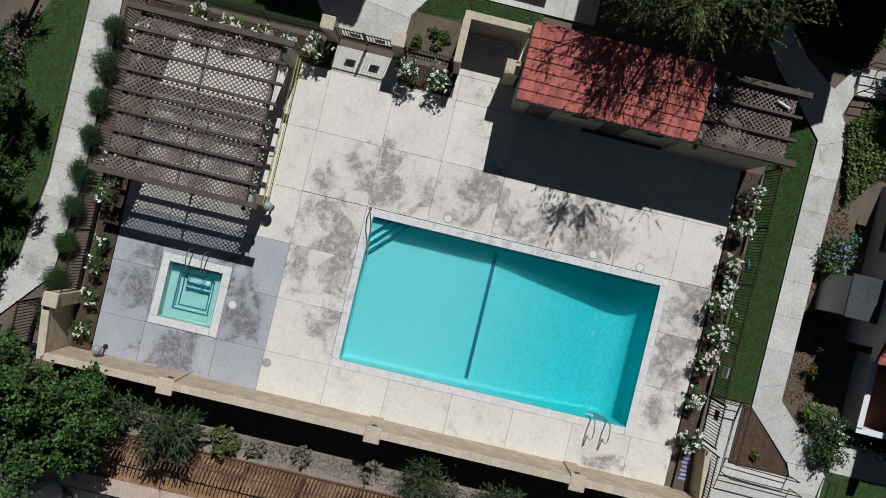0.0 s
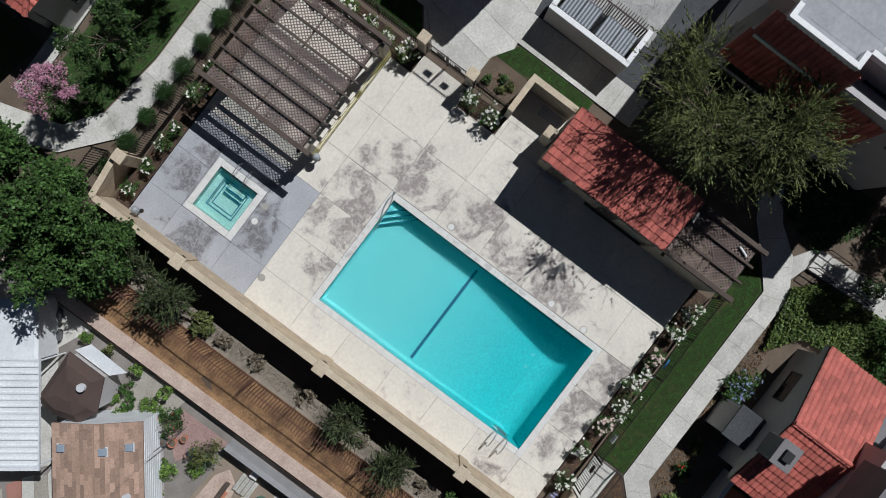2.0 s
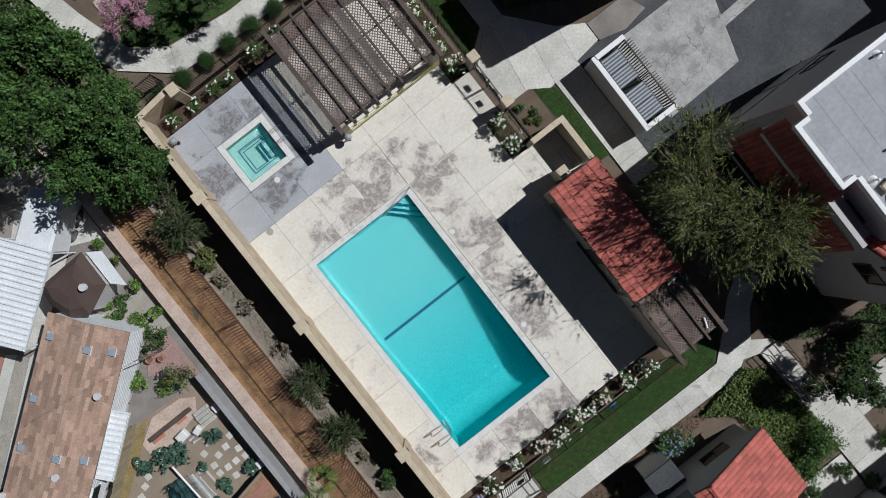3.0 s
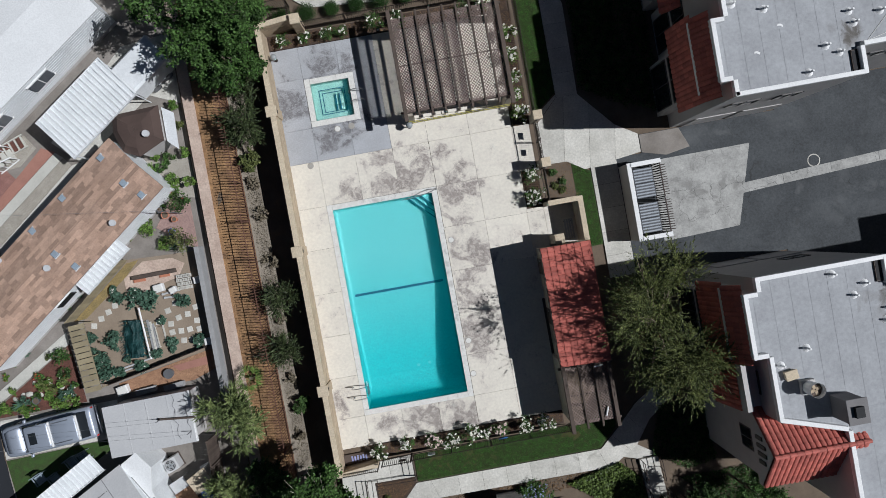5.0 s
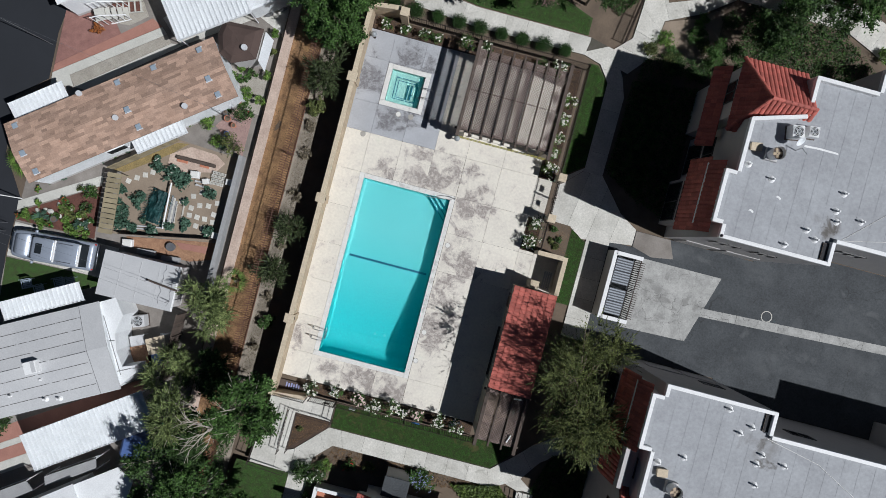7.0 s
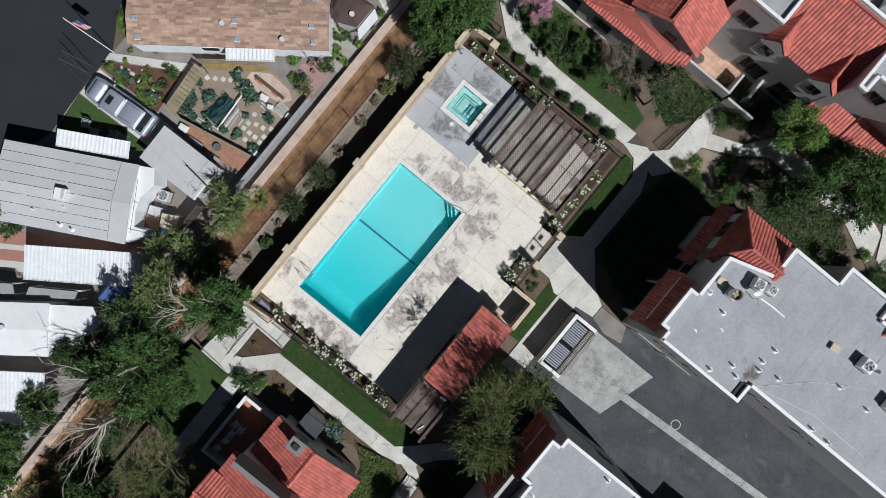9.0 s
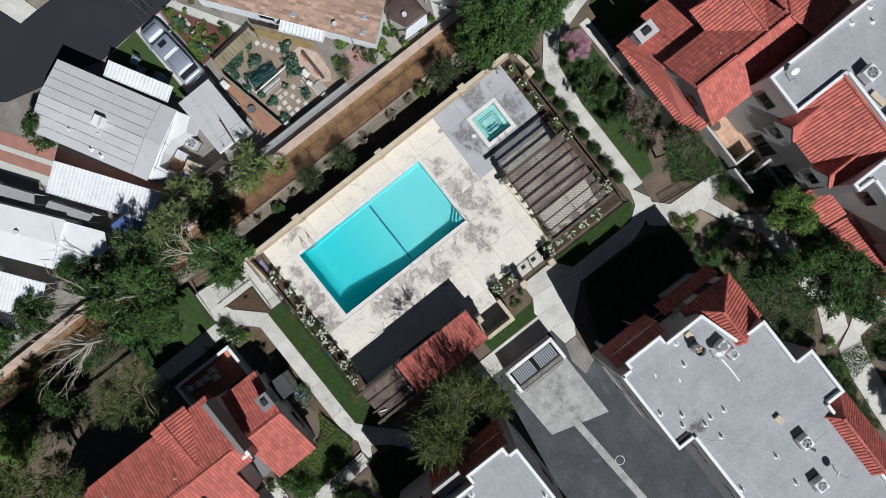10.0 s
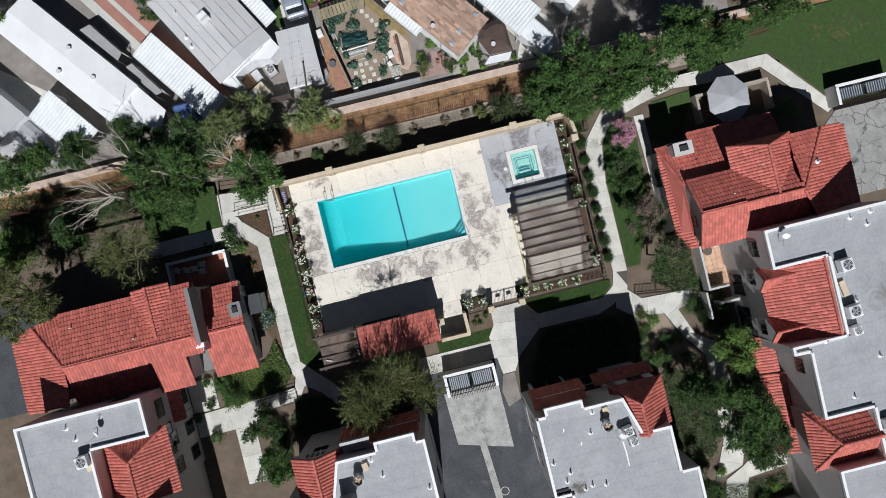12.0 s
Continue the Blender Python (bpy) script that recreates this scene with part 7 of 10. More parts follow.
for px, py in ((-15.05, 7.46), (-19.15, 5.6), (-21.78, 6.51)):
    s = thing("turbine_vent", "round galvanised vent on the shingles", "vent", px, py, 2.0)
    part("neck", tube(bmesh.new(), [(0, 0, 0), (0, 0, 0.15)], 0.12, 12), "galvanised", s)
    part("dome", disc(bmesh.new(), 0, 0, 0.15, 0.19, 0.12), "galvanised", s)
awning(-16.45, 5.15, 3.6, 0.8, 37.9, 1.45, "narrow white ribbed awning on the shingled home", False)
awning(-24.6, 5.4, 3.8, 1.15, 37.8, 1.5, "narrow white ribbed awning on the shingled home", False)
bm = bmesh.new()
box(bm, -2.2, -2.0, 1.2, -1.0, -1.9, 1.9)
window_a = part("window", bm, "glass_dark", home_a)
part("window_frame", boxes((-2.28, -2.0, 1.12, -0.92, -1.93, 1.2), (-2.28, -2.0, 1.9, -0.92, -1.93, 1.98)), "white", window_a)

home_n = mobile_home("mobile_home", "white mobile home with pale roof and siding", -20.75, 17.75, 13.5, 5.2, 35.8, 1.9, 2.2, "white_roof")
for sx in (-2.3, 1.3):
    w = part("window", boxes((sx - 0.75, -2.55, 1.1, sx + 0.75, -2.44, 2.0)), "window_grey", home_n)
    part("window_frame", boxes((sx - 0.82, -2.56, 1.02, sx + 0.82, -2.46, 1.1), (sx - 0.82, -2.56, 2.0, sx + 0.82, -2.46, 2.08), (sx - 0.03, -2.56, 1.1, sx + 0.03, -2.46, 2.0)), "white", w)
awning(-15.57, 14.2, 5.2, 2.85, 36.1, 1.7, "white ribbed metal carport awning")
step_bed = floor_piece("porch_bed", [(-22.5, 12.95), (-20.75, 13.95), (-20.15, 13.05), (-21.3, 12.1), (-21.95, 12.05)], LOT - 0.05, LOT + 0.055, "sand_gravel", "sandy bed before the porch", "bed")
ladder_bed = thing("planter_row", "white-edged row of square mulch planters beside the porch", "planter", -21.7, 13.25, LOT + 0.055, 20)
for k in range(5):
    part("mulch", boxes((-0.98 + 0.4 * k, -0.33, 0, -0.7 + 0.4 * k, 0.33, 0.1)), "red_mulch", ladder_bed)
    part("divider", boxes((-0.69 + 0.4 * k, -0.36, 0, -0.6 + 0.4 * k, 0.36, 0.16), bevel=0.008), "lot_concrete", ladder_bed)
for s_ in (-0.42, 0.365):
    part("edge", boxes((-1.05, s_, 0, 1.1, s_ + 0.055, 0.16), bevel=0.008), "lot_concrete", ladder_bed)
stairs = thing("porch_steps", "white railed wooden porch steps at the home's side", "steps", -22.2, 12.55, LOT, 28)
for k in range(4):
    part("tread", boxes((-0.5 + 0.33 * k, -0.4, 0.72 - 0.2 * k, -0.18 + 0.33 * k, 0.4, 0.77 - 0.2 * k), bevel=0.006), "lot_concrete", stairs)
part("landing", boxes((-1.2, -0.42, 0.8, -0.502, 0.42, 0.86), bevel=0.006), "lot_concrete", stairs)
for s_ in (-0.46, 0.46):
    part("stringer", boxes((-0.55, s_ - 0.03, 0, 0.85, s_ + 0.03, 0.1)), "white", stairs)
    part("handrail", tube(bmesh.new(), [(-1.2, s_, 1.75), (-0.5, s_, 1.75), (0.9, s_, 0.95)], 0.04), "white", stairs)
    for k in range(6):
        x_ = -1.15 + 0.4 * k
        part("baluster", rod((x_, s_, 0.02), (x_, s_, 1.72 if x_ < -0.5 else 1.72 - 0.57 * (x_ + 0.5)), 0.025), "white", stairs)

shed = thing("garden_shed", "dark brown gambrel shed with a pale end wall", "shed", -12.62, 12.5, LOT)
part("wall", slab([(-1.55, 0.95), (0.85, 1.1), (0.85, -0.7), (-0.55, -1.3), (-1.3, -0.95), (-1.65, 0.15)], 0, 2.02), "stucco", shed)
rim_ = [(-1.72, 1.13), (0.96, 1.26), (0.94, -0.77), (-0.58, -1.47), (-1.46, -1.05), (-1.85, 0.15)]
bm = bmesh.new()
low_ = [bm.verts.new((x, y, 2.02)) for x, y in rim_]
lip_ = [bm.verts.new((x, y, 2.1)) for x, y in rim_]
mid_ = [bm.verts.new((-0.35 + (x + 0.35) * 0.72, 0.05 + (y - 0.05) * 0.72, 2.42)) for x, y in rim_]
top_ = [bm.verts.new((-0.35 + (x + 0.35) * 0.3, 0.05 + (y - 0.05) * 0.3, 2.52)) for x, y in rim_]
for a, b in ((low_, lip_), (lip_, mid_), (mid_, top_)):
    for k in range(6):
        bm.faces.new((a[k], a[(k + 1) % 6], b[(k + 1) % 6], b[k]))
bm.faces.new(top_)
bm.faces.new(low_[::-1])
bmesh.ops.recalc_face_normals(bm, faces=bm.faces)
part("roof", bm, "brown_roof", shed, "dark brown felt roof")
for k in (0, 2, 4):
    bend_ = (-0.35 + (rim_[k][0] + 0.35) * 0.72, 0.05 + (rim_[k][1] - 0.05) * 0.72, 2.43)
    part("roof_seam", tube(bmesh.new(), [(rim_[k][0], rim_[k][1], 2.11), bend_, (-0.35, 0.05, 2.54)], 0.012, 5), "wood", shed)
part("end_canopy", slab([(0.98, 1.24), (1.63, 0.8), (1.55, -1.34), (0.96, -0.77)], 1.6, 1.67), "white_metal", shed)
tv_ = part("turbine", tube(bmesh.new(), [(0.22, -0.35, 2.3), (0.22, -0.35, 2.6)], 0.14, 12), "galvanised", shed, "bright metal vent")
part("turbine_dome", disc(bmesh.new(), 0.22, -0.35, 2.6, 0.2, 0.15), "galvanised", tv_)
cover = thing("covered_trailer", "grey covered trailer in dappled shade", "trailer", -12.3, 16.3, LOT, 36)
bm = bmesh.new()
box(bm, -1.5, -0.95, 0.35, 1.5, 0.95, 2.1, bevel=0.12)
part("body", bm, "white_metal", cover)
for sx in (-0.5, 0.5):
    for sy in (-0.9, 0.9):
        part("wheel", tube(bmesh.new(), [(sx, sy - 0.08, 0.3), (sx, sy + 0.08, 0.3)], 0.3, 14), "bin_lid", cover)

# ground finishes of the lots
def lot_floors(rows):
    """Thin ground finishes laid on the lots: name, outline, material, label and height."""
    for name, poly, mat, label, z in rows:
        floor_piece(name, poly, LOT - 0.05, LOT + z, mat, label, "ground", 0.006)


# street and open ground
lot_floors([
    ("street", [(-28.5, 16), (-25.6, 12.8), (-25.85, 10.4), (-25.7, 7.2), (-27.6, 5.5), (-27.3, 1.6), (-25.6, -1.2), (-25.6, -5.2), (-25.3, -8.9), (-26.3, -12.8), (-27.4, -17.0), (-31, -22), (-70, -48), (-70, 40), (-34, 30)], "asphalt_dark", "smooth dark asphalt street of the mobile home park", 0.05),
    ("lot_ground", [(-34, -42), (-10.95, -42), (-10.95, 34), (-30, 34), (-28.5, 16), (-25.5, 12.7), (-25.5, -9), (-27.6, -17.2), (-31.2, -22.2)], "lot_soil", "grey compacted ground of the home lots", 0.02),
    ("lot_gravel_red", [(-25.72, 12.5), (-25.56, 8.27), (-21.7, 11.42), (-22.2, 12.05)], "red_gravel", "maroon gravel beside the driveway", 0.05),
    ("far_lot", [(-31.7, -10.4), (-31.65, -7.9), (-32.6, -7.2), (-36, -4.0), (-40, -9.0), (-33.8, -11.0)], "gravel", "pale gravel lot across the street", 0.06)])
# drives, gravel strips and the garden plot
lot_floors([
    ("far_drive", [(-31.7, -10.45), (-33.8, -11.05), (-40, -9.1), (-40, -15), (-31.65, -12.2)], "path", "pale concrete drive across the street", 0.055),
    ("lot_brick", [(-25.55, 8.25), (-25.55, 7.7), (-19.1, 12.62), (-19.85, 13.0), (-21.72, 11.39)], "red_brick", "red brick driveway strip", 0.06),
    ("lot_strip", [(-25.55, 7.67), (-25.5, 6.85), (-23.95, 7.08), (-24.4, 7.8), (-18.65, 12.2), (-19.1, 12.58)], "lot_concrete", "pale concrete driveway strip", 0.062),
    ("lot_gravel", [(-24.38, 7.78), (-23.9, 7.12), (-18.25, 11.66), (-18.64, 12.17)], "sand_gravel", "sandy gravel strip beside the home", 0.05),
    ("lot_walk", [(-23.9, 7.09), (-23.1, 7.05), (-17.4, 11.75), (-18.2, 11.66)], "lot_concrete", "pale concrete walk along the home", 0.06),
    ("lot_slab", [(-17.55, 11.65), (-12.8, 15.0), (-11.0, 14.2), (-11.0, 18.5), (-14, 18.2), (-19.2, 13.2)], "path", "concrete carport floor", 0.055),
    ("garden_plot", [(-18.9, -2.0), (-12.2, -0.9), (-11.6, -0.7), (-11.6, 5.2), (-16.0, 5.4), (-19.3, 2.2)], "tan_soil", "dry tan soil of the vegetable garden", 0.05)])
# brick courts, beds and lawn
lot_floors([
    ("brick_court", [(-13.9, 7.0), (-11.6, 5.2), (-11.6, 8.3), (-12.7, 8.6)], "grey_brick", "pinkish brick court behind the home", 0.06),
    ("shed_court", [(-14.4, 11.1), (-11.1, 11.2), (-11.1, 8.4), (-12.6, 8.65)], "sand_gravel", "sandy yard between home and shed", 0.05),
    ("brick_bed", [(-17.9, -1.95), (-13.6, -1.15), (-11.9, -0.85), (-11.7, -2.0), (-13.3, -2.55), (-17.6, -2.6)], "brick_rubble", "orange brick chips beside the garage", 0.055),
    ("garden_path", [(-25.6, -2.1), (-25.65, -1.45), (-20.45, 1.72), (-20.4, 1.0)], "lot_concrete", "concrete garden path", 0.06),
    ("flower_bed", [(-25.5, -2.75), (-25.1, -1.95), (-20.4, 0.95), (-20.0, -2.7)], "red_mulch", "reddish mulch flower bed", 0.05),
    ("lot_lawn", [(-25.2, -8.7), (-25.5, -5.4), (-19.0, -5.2), (-19.0, -5.8), (-23.8, -8.3)], "lawn", "green front lawn of the lot", 0.05)])
# parking pad, back court and southern driveways
lot_floors([
    ("car_pad", [(-25.5, -5.3), (-25.5, -2.9), (-18.2, -2.9), (-18.2, -5.15)], "path", "concrete parking pad", 0.055),
    ("back_court", [(-16.4, -5.95), (-12.6, -5.95), (-12.6, -10.5), (-13.4, -10.5)], "lot_soil", "dusty grey back court of the lot", 0.05),
    ("drive_brick", [(-26.9, -20.73), (-14.2, -12.35), (-14.2, -11.11), (-26.9, -19.49)], "red_brick", "red brick driveway between the homes", 0.05),
    ("drive_brick_south", [(-27.4, -22.57), (-14.2, -13.86), (-14.2, -12.87), (-27.4, -21.58)], "red_brick", "red brick driveway between the homes", 0.05),
    ("drive_kerb", [(-27.4, -23.52), (-14.2, -14.81), (-14.2, -13.87), (-27.4, -22.58)], "lot_concrete", "pale concrete driveway edge between the homes", 0.05),
    ("drive_strip", [(-27.2, -21.44), (-14.2, -12.86), (-14.2, -12.36), (-27.2, -20.94)], "lot_concrete", "concrete driveway strip between the homes", 0.055),
    ("drive_strip_south", [(-23, -33), (-20.5, -33), (-14.5, -28.4), (-17.2, -25.6)], "path", "concrete driveway strip between the homes", 0.05)])


# vegetable garden
def paving_square(x, y, a):
    s = thing("paving_stone", "pale square paving stone in the garden soil", "stone", x, y, LOT + 0.05, a, "garden paving stones")
    part("stone", boxes((-0.17, -0.17, 0, 0.17, 0.17, 0.035), bevel=0.008), "path", s)
    return s


for k, (x, y) in enumerate(((-18.7, 1.78), (-18.19, 2.14), (-17.69, 2.47), (-17.23, 2.78), (-14.13, 1.9), (-13.62, 2.29), (-13.56, 1.38), (-12.98, 1.5), (-12.43, 1.84), (-14.09, 1.08), (-14.1, 0.56), (-13.55, 0.55), (-13.01, 0.56), (-12.49, 1.01), (-12.44, 0.48), (-13.49, -0.05), (-12.97, -0.07), (-14.81, 1.34))):
    paving_square(x, y, (k * 37) % 25 - 12)
floor_piece("garden_slab", [(-16.4, 4.3), (-15.1, 5.15), (-13.3, 5.05), (-12.6, 4.6), (-13.1, 3.85), (-16.4, 3.05)], LOT - 0.05, LOT + 0.06, "pink_concrete", "cracked pale concrete slab in the garden", "slab")
floor_piece("dry_grass_strip", [(-19.9, 2.25), (-16.1, 5.2), (-15.3, 5.3), (-16.25, 4.4), (-18.2, 2.95), (-19.1, 2.3)], LOT - 0.05, LOT + 0.055, "dry_turf", "yellowed dry grass strip behind the home", "grass")
lean = thing("lean_to", "weathered yellowish slatted lean-to roof", "shelter", -18.96, 0.03, 0.5, 4.6)
for k in range(12):
    y = -2.02 + 0.345 * k
    part("board", boxes((-0.47, y, 0.02, 0.47, y + 0.3, 0.06), bevel=0.006), "pale_wood", lean)
for x in (-0.44, 0.4):
    part("rail", boxes((x, -2.0, -0.06, x + 0.05, 2.1, 0.018)), "pale_wood", lean)
    for y in (-1.95, 0.0, 2.0):
        part("post", boxes((x, y, LOT - 0.5, x + 0.05, y + 0.05, -0.062)), "pale_wood", lean)
board_fence = thing("board_fence", "yellowish weathered board fence beside the garden", "fence", -19.9, 2.3, LOT, 38.5)
for k in range(20):
    part("board", boxes((0.25 * k, -0.02, 0, 0.25 * k + 0.235, 0.02, 1.05 + 0.03 * (k % 3)), bevel=0.004), "pale_wood", board_fence)
for z in (0.3, 0.85):
    part("rail", boxes((0, 0.021, z, 5.0, 0.06, z + 0.08)), "pale_wood", board_fence)
# assumed fence; its dark boards stand in for a band of shade
plot_fence = thing("board_fence", "dark board fence assumed along the garden's shade band", "fence", -18.2, -1.85, LOT, 11.2)
for k in range(26):
    part("board", boxes((0.24 * k, -0.02, 0, 0.24 * k + 0.225, 0.02, 0.8 + 0.03 * (k % 4)), bevel=0.004), "wood", plot_fence)
part("rail", boxes((0, 0.021, 0.6, 6.2, 0.06, 0.68)), "wood", plot_fence)
net = thing("shade_net", "frayed dark teal shade net over a low frame", "net", -16.35, 0.6, LOT, -8)
bm = bmesh.new()
net_rng = random.Random(3)
g_ = [[bm.verts.new((-0.55 + 0.11 * i + net_rng.uniform(-0.03, 0.03), -1.15 + 0.12 * j + net_rng.uniform(-0.03, 0.03), 0.5 + 0.2 * noise.noise((i * 0.5, j * 0.2, 1)) - 0.22 * abs(i - 5) / 5)) for i in range(11)] for j in range(20)]
for a, b in zip(g_, g_[1:]):
    for i in range(10):
        bm.faces.new((a[i], a[i + 1], b[i + 1], b[i]))
bmesh.ops.solidify(bm, geom=bm.faces[:], thickness=0.015)
part("sheet", bm, "teal_tarp", net)
bm = bmesh.new()
for k in range(60):
    y = -1.1 + 0.038 * k
    side = -1 if k % 2 else 1
    q = Vector((side * (0.75 + net_rng.uniform(-0.1, 0.35)), y - 0.25 + net_rng.uniform(-0.3, 0.3), 0.12))
    tube(bm, [(side * 0.4, y, 0.42), tuple(Vector((side * 0.4, y, 0.42)).lerp(q, 0.6) + Vector((0, 0, 0.08))), tuple(q)], 0.016, 4, 0.008)
tagged(part("fringe", bm, "teal_tarp", net), kind="stuff")
for x in (-0.45, 0.4):
    for y in (-0.95, 0.95):
        part("post", boxes((x, y, 0.0, x + 0.06, y + 0.06, 0.36)), "pale_wood", net)
pole_ = thing("white_pole", "long white pole laid across the garden", "pole", -15.55, 0.82, LOT + 0.05, 2.7)
part("pole", tube(bmesh.new(), [(0, -1.6, 0.45), (0, 1.6, 0.5)], 0.055, 10), "white", pole_)
for y in (-1.4, 1.3):
    part("stand", boxes((-0.06, y, 0, 0.06, y + 0.12, 0.395)), "pale_wood", pole_)
stack = thing("plank_stack", "grey and white planks lying beside the pole", "planks", -15.28, 0.5, LOT + 0.05, 2)
for k in range(3):
    part("plank", boxes((-0.2 + 0.15 * k, -1.25 + 0.1 * k, 0.05, -0.07 + 0.15 * k, 1.1 - 0.15 * k, 0.1), bevel=0.005), "path" if k % 2 else "grey_concrete", stack)
part("bearer", boxes((-0.25, -0.9, 0, 0.3, -0.75, 0.05), (-0.25, 0.7, 0, 0.3, 0.85, 0.05)), "pale_wood", stack)
raised = thing("raised_bed", "empty raised bed with a pale wooden rim", "planter", -14.75, 0.45, LOT + 0.05, 4)
part("soil", boxes((-0.2, -0.6, 0, 0.2, 0.6, 0.12)), "tan_soil", raised)
for r in ((-0.25, -0.65, -0.201, 0.65), (0.201, -0.65, 0.25, 0.65)):
    part("rim", boxes((r[0], r[1], 0, r[2], r[3], 0.18)), "path", raised)
for i in range(3):
    for j in range(4):
        p = thing("concrete_block", "pale hollow concrete block in a low stack", "block", -13.08 + 0.3 * i + 0.03 * (j % 2), 3.12 + 0.24 * j, LOT + 0.06, 4 - 3 * ((i + j) % 3), "garden blocks")
        part("block", boxes((-0.14, -0.1, 0, -0.09, 0.1, 0.2), (0.09, -0.1, 0, 0.14, 0.1, 0.2), (-0.09, -0.1, 0, 0.09, -0.06, 0.2), (-0.09, 0.06, 0, 0.09, 0.1, 0.2), (-0.02, -0.06, 0, 0.02, 0.06, 0.2)), "path", p)
for x, y, w, a in ((-14.33, 3.36, 0.3, 8), (-11.9, 3.45, 0.26, 4), (-11.93, -0.35, 0.26, 0), (-17.6, -2.36, 0.34, 10), (-13.5, 3.1, 0.22, 20)):
    crate = thing("storage_box", "small white plastic box in the garden", "box", x, y, LOT + 0.06, a)
    part("body", boxes((-w, -w * 0.8, 0, w, w * 0.8, 0.36), bevel=0.02), "white", crate)
    part("lid", boxes((-w * 0.85, -w * 0.65, 0.36, w * 0.85, w * 0.65, 0.39), bevel=0.01), "lid", crate)
for a_, b_ in (((-14.1, 2.72), (-12.9, 2.66)), ((-14.2, 2.95), (-13.2, 3.05)), ((-18.2, -1.2), (-15.6, -0.75)), ((-18.0, -1.35), (-16.6, -1.1))):
    pipe_ = thing("pipe", "grey pipe lying in the garden", "pipe")
    part("tube", rod((*a_, LOT + 0.12), (*b_, LOT + 0.12), 0.06), "grey_sheet", pipe_)
    for q in (a_, b_):
        part("end_collar", disc(bmesh.new(), q[0], q[1], LOT + 0.05, 0.075, 0.16, 12), "grey_sheet", pipe_)
beam_ = thing("timber_beam", "dark weathered timber beam on the slab", "timber", -14.5, 4.25, LOT + 0.06, 0.5)
part("beam", boxes((-1.35, -0.12, 0, 1.35, 0.12, 0.25), bevel=0.02), "wood", beam_)
part("bearer", boxes((-1.3, -0.3, 0, -0.6, -0.13, 0.1), (0.3, -0.28, 0, 0.9, -0.13, 0.1)), "terracotta", beam_)

# garage, truck, second home
garage = thing("garage", "low garage with a flat grey sheet roof", "garage", -15.44, -4.3, LOT, 1)
part("wall", boxes((-2.3, -1.35, 0, 2.3, 1.35, 2.25)), "stucco", garage)
part("roof", boxes((-2.5, -1.5, 2.252, 2.5, 1.5, 2.34), bevel=0.015), "grey_sheet", garage)
for k in range(3):
    part("seam", boxes((-2.5 + 1.25 * (k + 1), -1.5, 2.341, -2.47 + 1.25 * (k + 1), 1.5, 2.36)), "grey_sheet", garage)
part("gutter", boxes((2.5, -1.5, 2.2, 2.58, 1.5, 2.3)), "white", garage)
for x, y in ((-16.2, -2.62), (-14.48, -2.65)):
    b_ = thing("planter_box", "long grey planter box beside the garage", "planter", x, y, LOT + 0.055, 5)
    part("box", boxes((-0.6, -0.14, 0, 0.6, 0.14, 0.3), bevel=0.01), "grey_concrete", b_)
    part("rim", boxes((-0.63, -0.17, 0.3, 0.63, 0.17, 0.33)), "grey_concrete", b_)
strip_ = floor_piece("brick_strip", [(-14.5, -1.48), (-12.3, -1.25), (-12.35, -1.75), (-14.1, -1.85)], LOT - 0.05, LOT + 0.07, "red_brick", "short red brick strip in the chips", "path")
tub2 = thing("tub", "black plastic tub on the brick chips", "tub", -14.72, -1.87, LOT + 0.055)
part("bowl", disc(bmesh.new(), 0, 0, 0, 0.28, 0.25), "bin_lid", tub2)
part("rim", disc(bmesh.new(), 0, 0, 0.25, 0.31, 0.03), "bin_lid", tub2)


def loft(rows, seg=20, power=4.0):
    """A skin over rounded cross-sections (x, half width, low, high) along a vehicle."""
    bm = bmesh.new()
    rings = []
    for x, hw, z0, z1 in rows:
        ring_ = []
        for k in range(seg):
            a = 2 * math.pi * (k + 0.5) / seg
            c, s = math.cos(a), math.sin(a)
            ring_.append(bm.verts.new((x, hw * math.copysign(abs(c) ** (2 / power), c), (z0 + z1) / 2 + (z1 - z0) / 2 * math.copysign(abs(s) ** (2 / power), s))))
        rings.append(ring_)
    for a, b in zip(rings, rings[1:]):
        for k in range(seg):
            bm.faces.new((a[k], a[(k + 1) % seg], b[(k + 1) % seg], b[k]))
    bm.faces.new(rings[0][::-1])
    bm.faces.new(rings[-1])
    bmesh.ops.recalc_face_normals(bm, faces=bm.faces)
    for f in bm.faces:
        f.smooth = True
    return bm


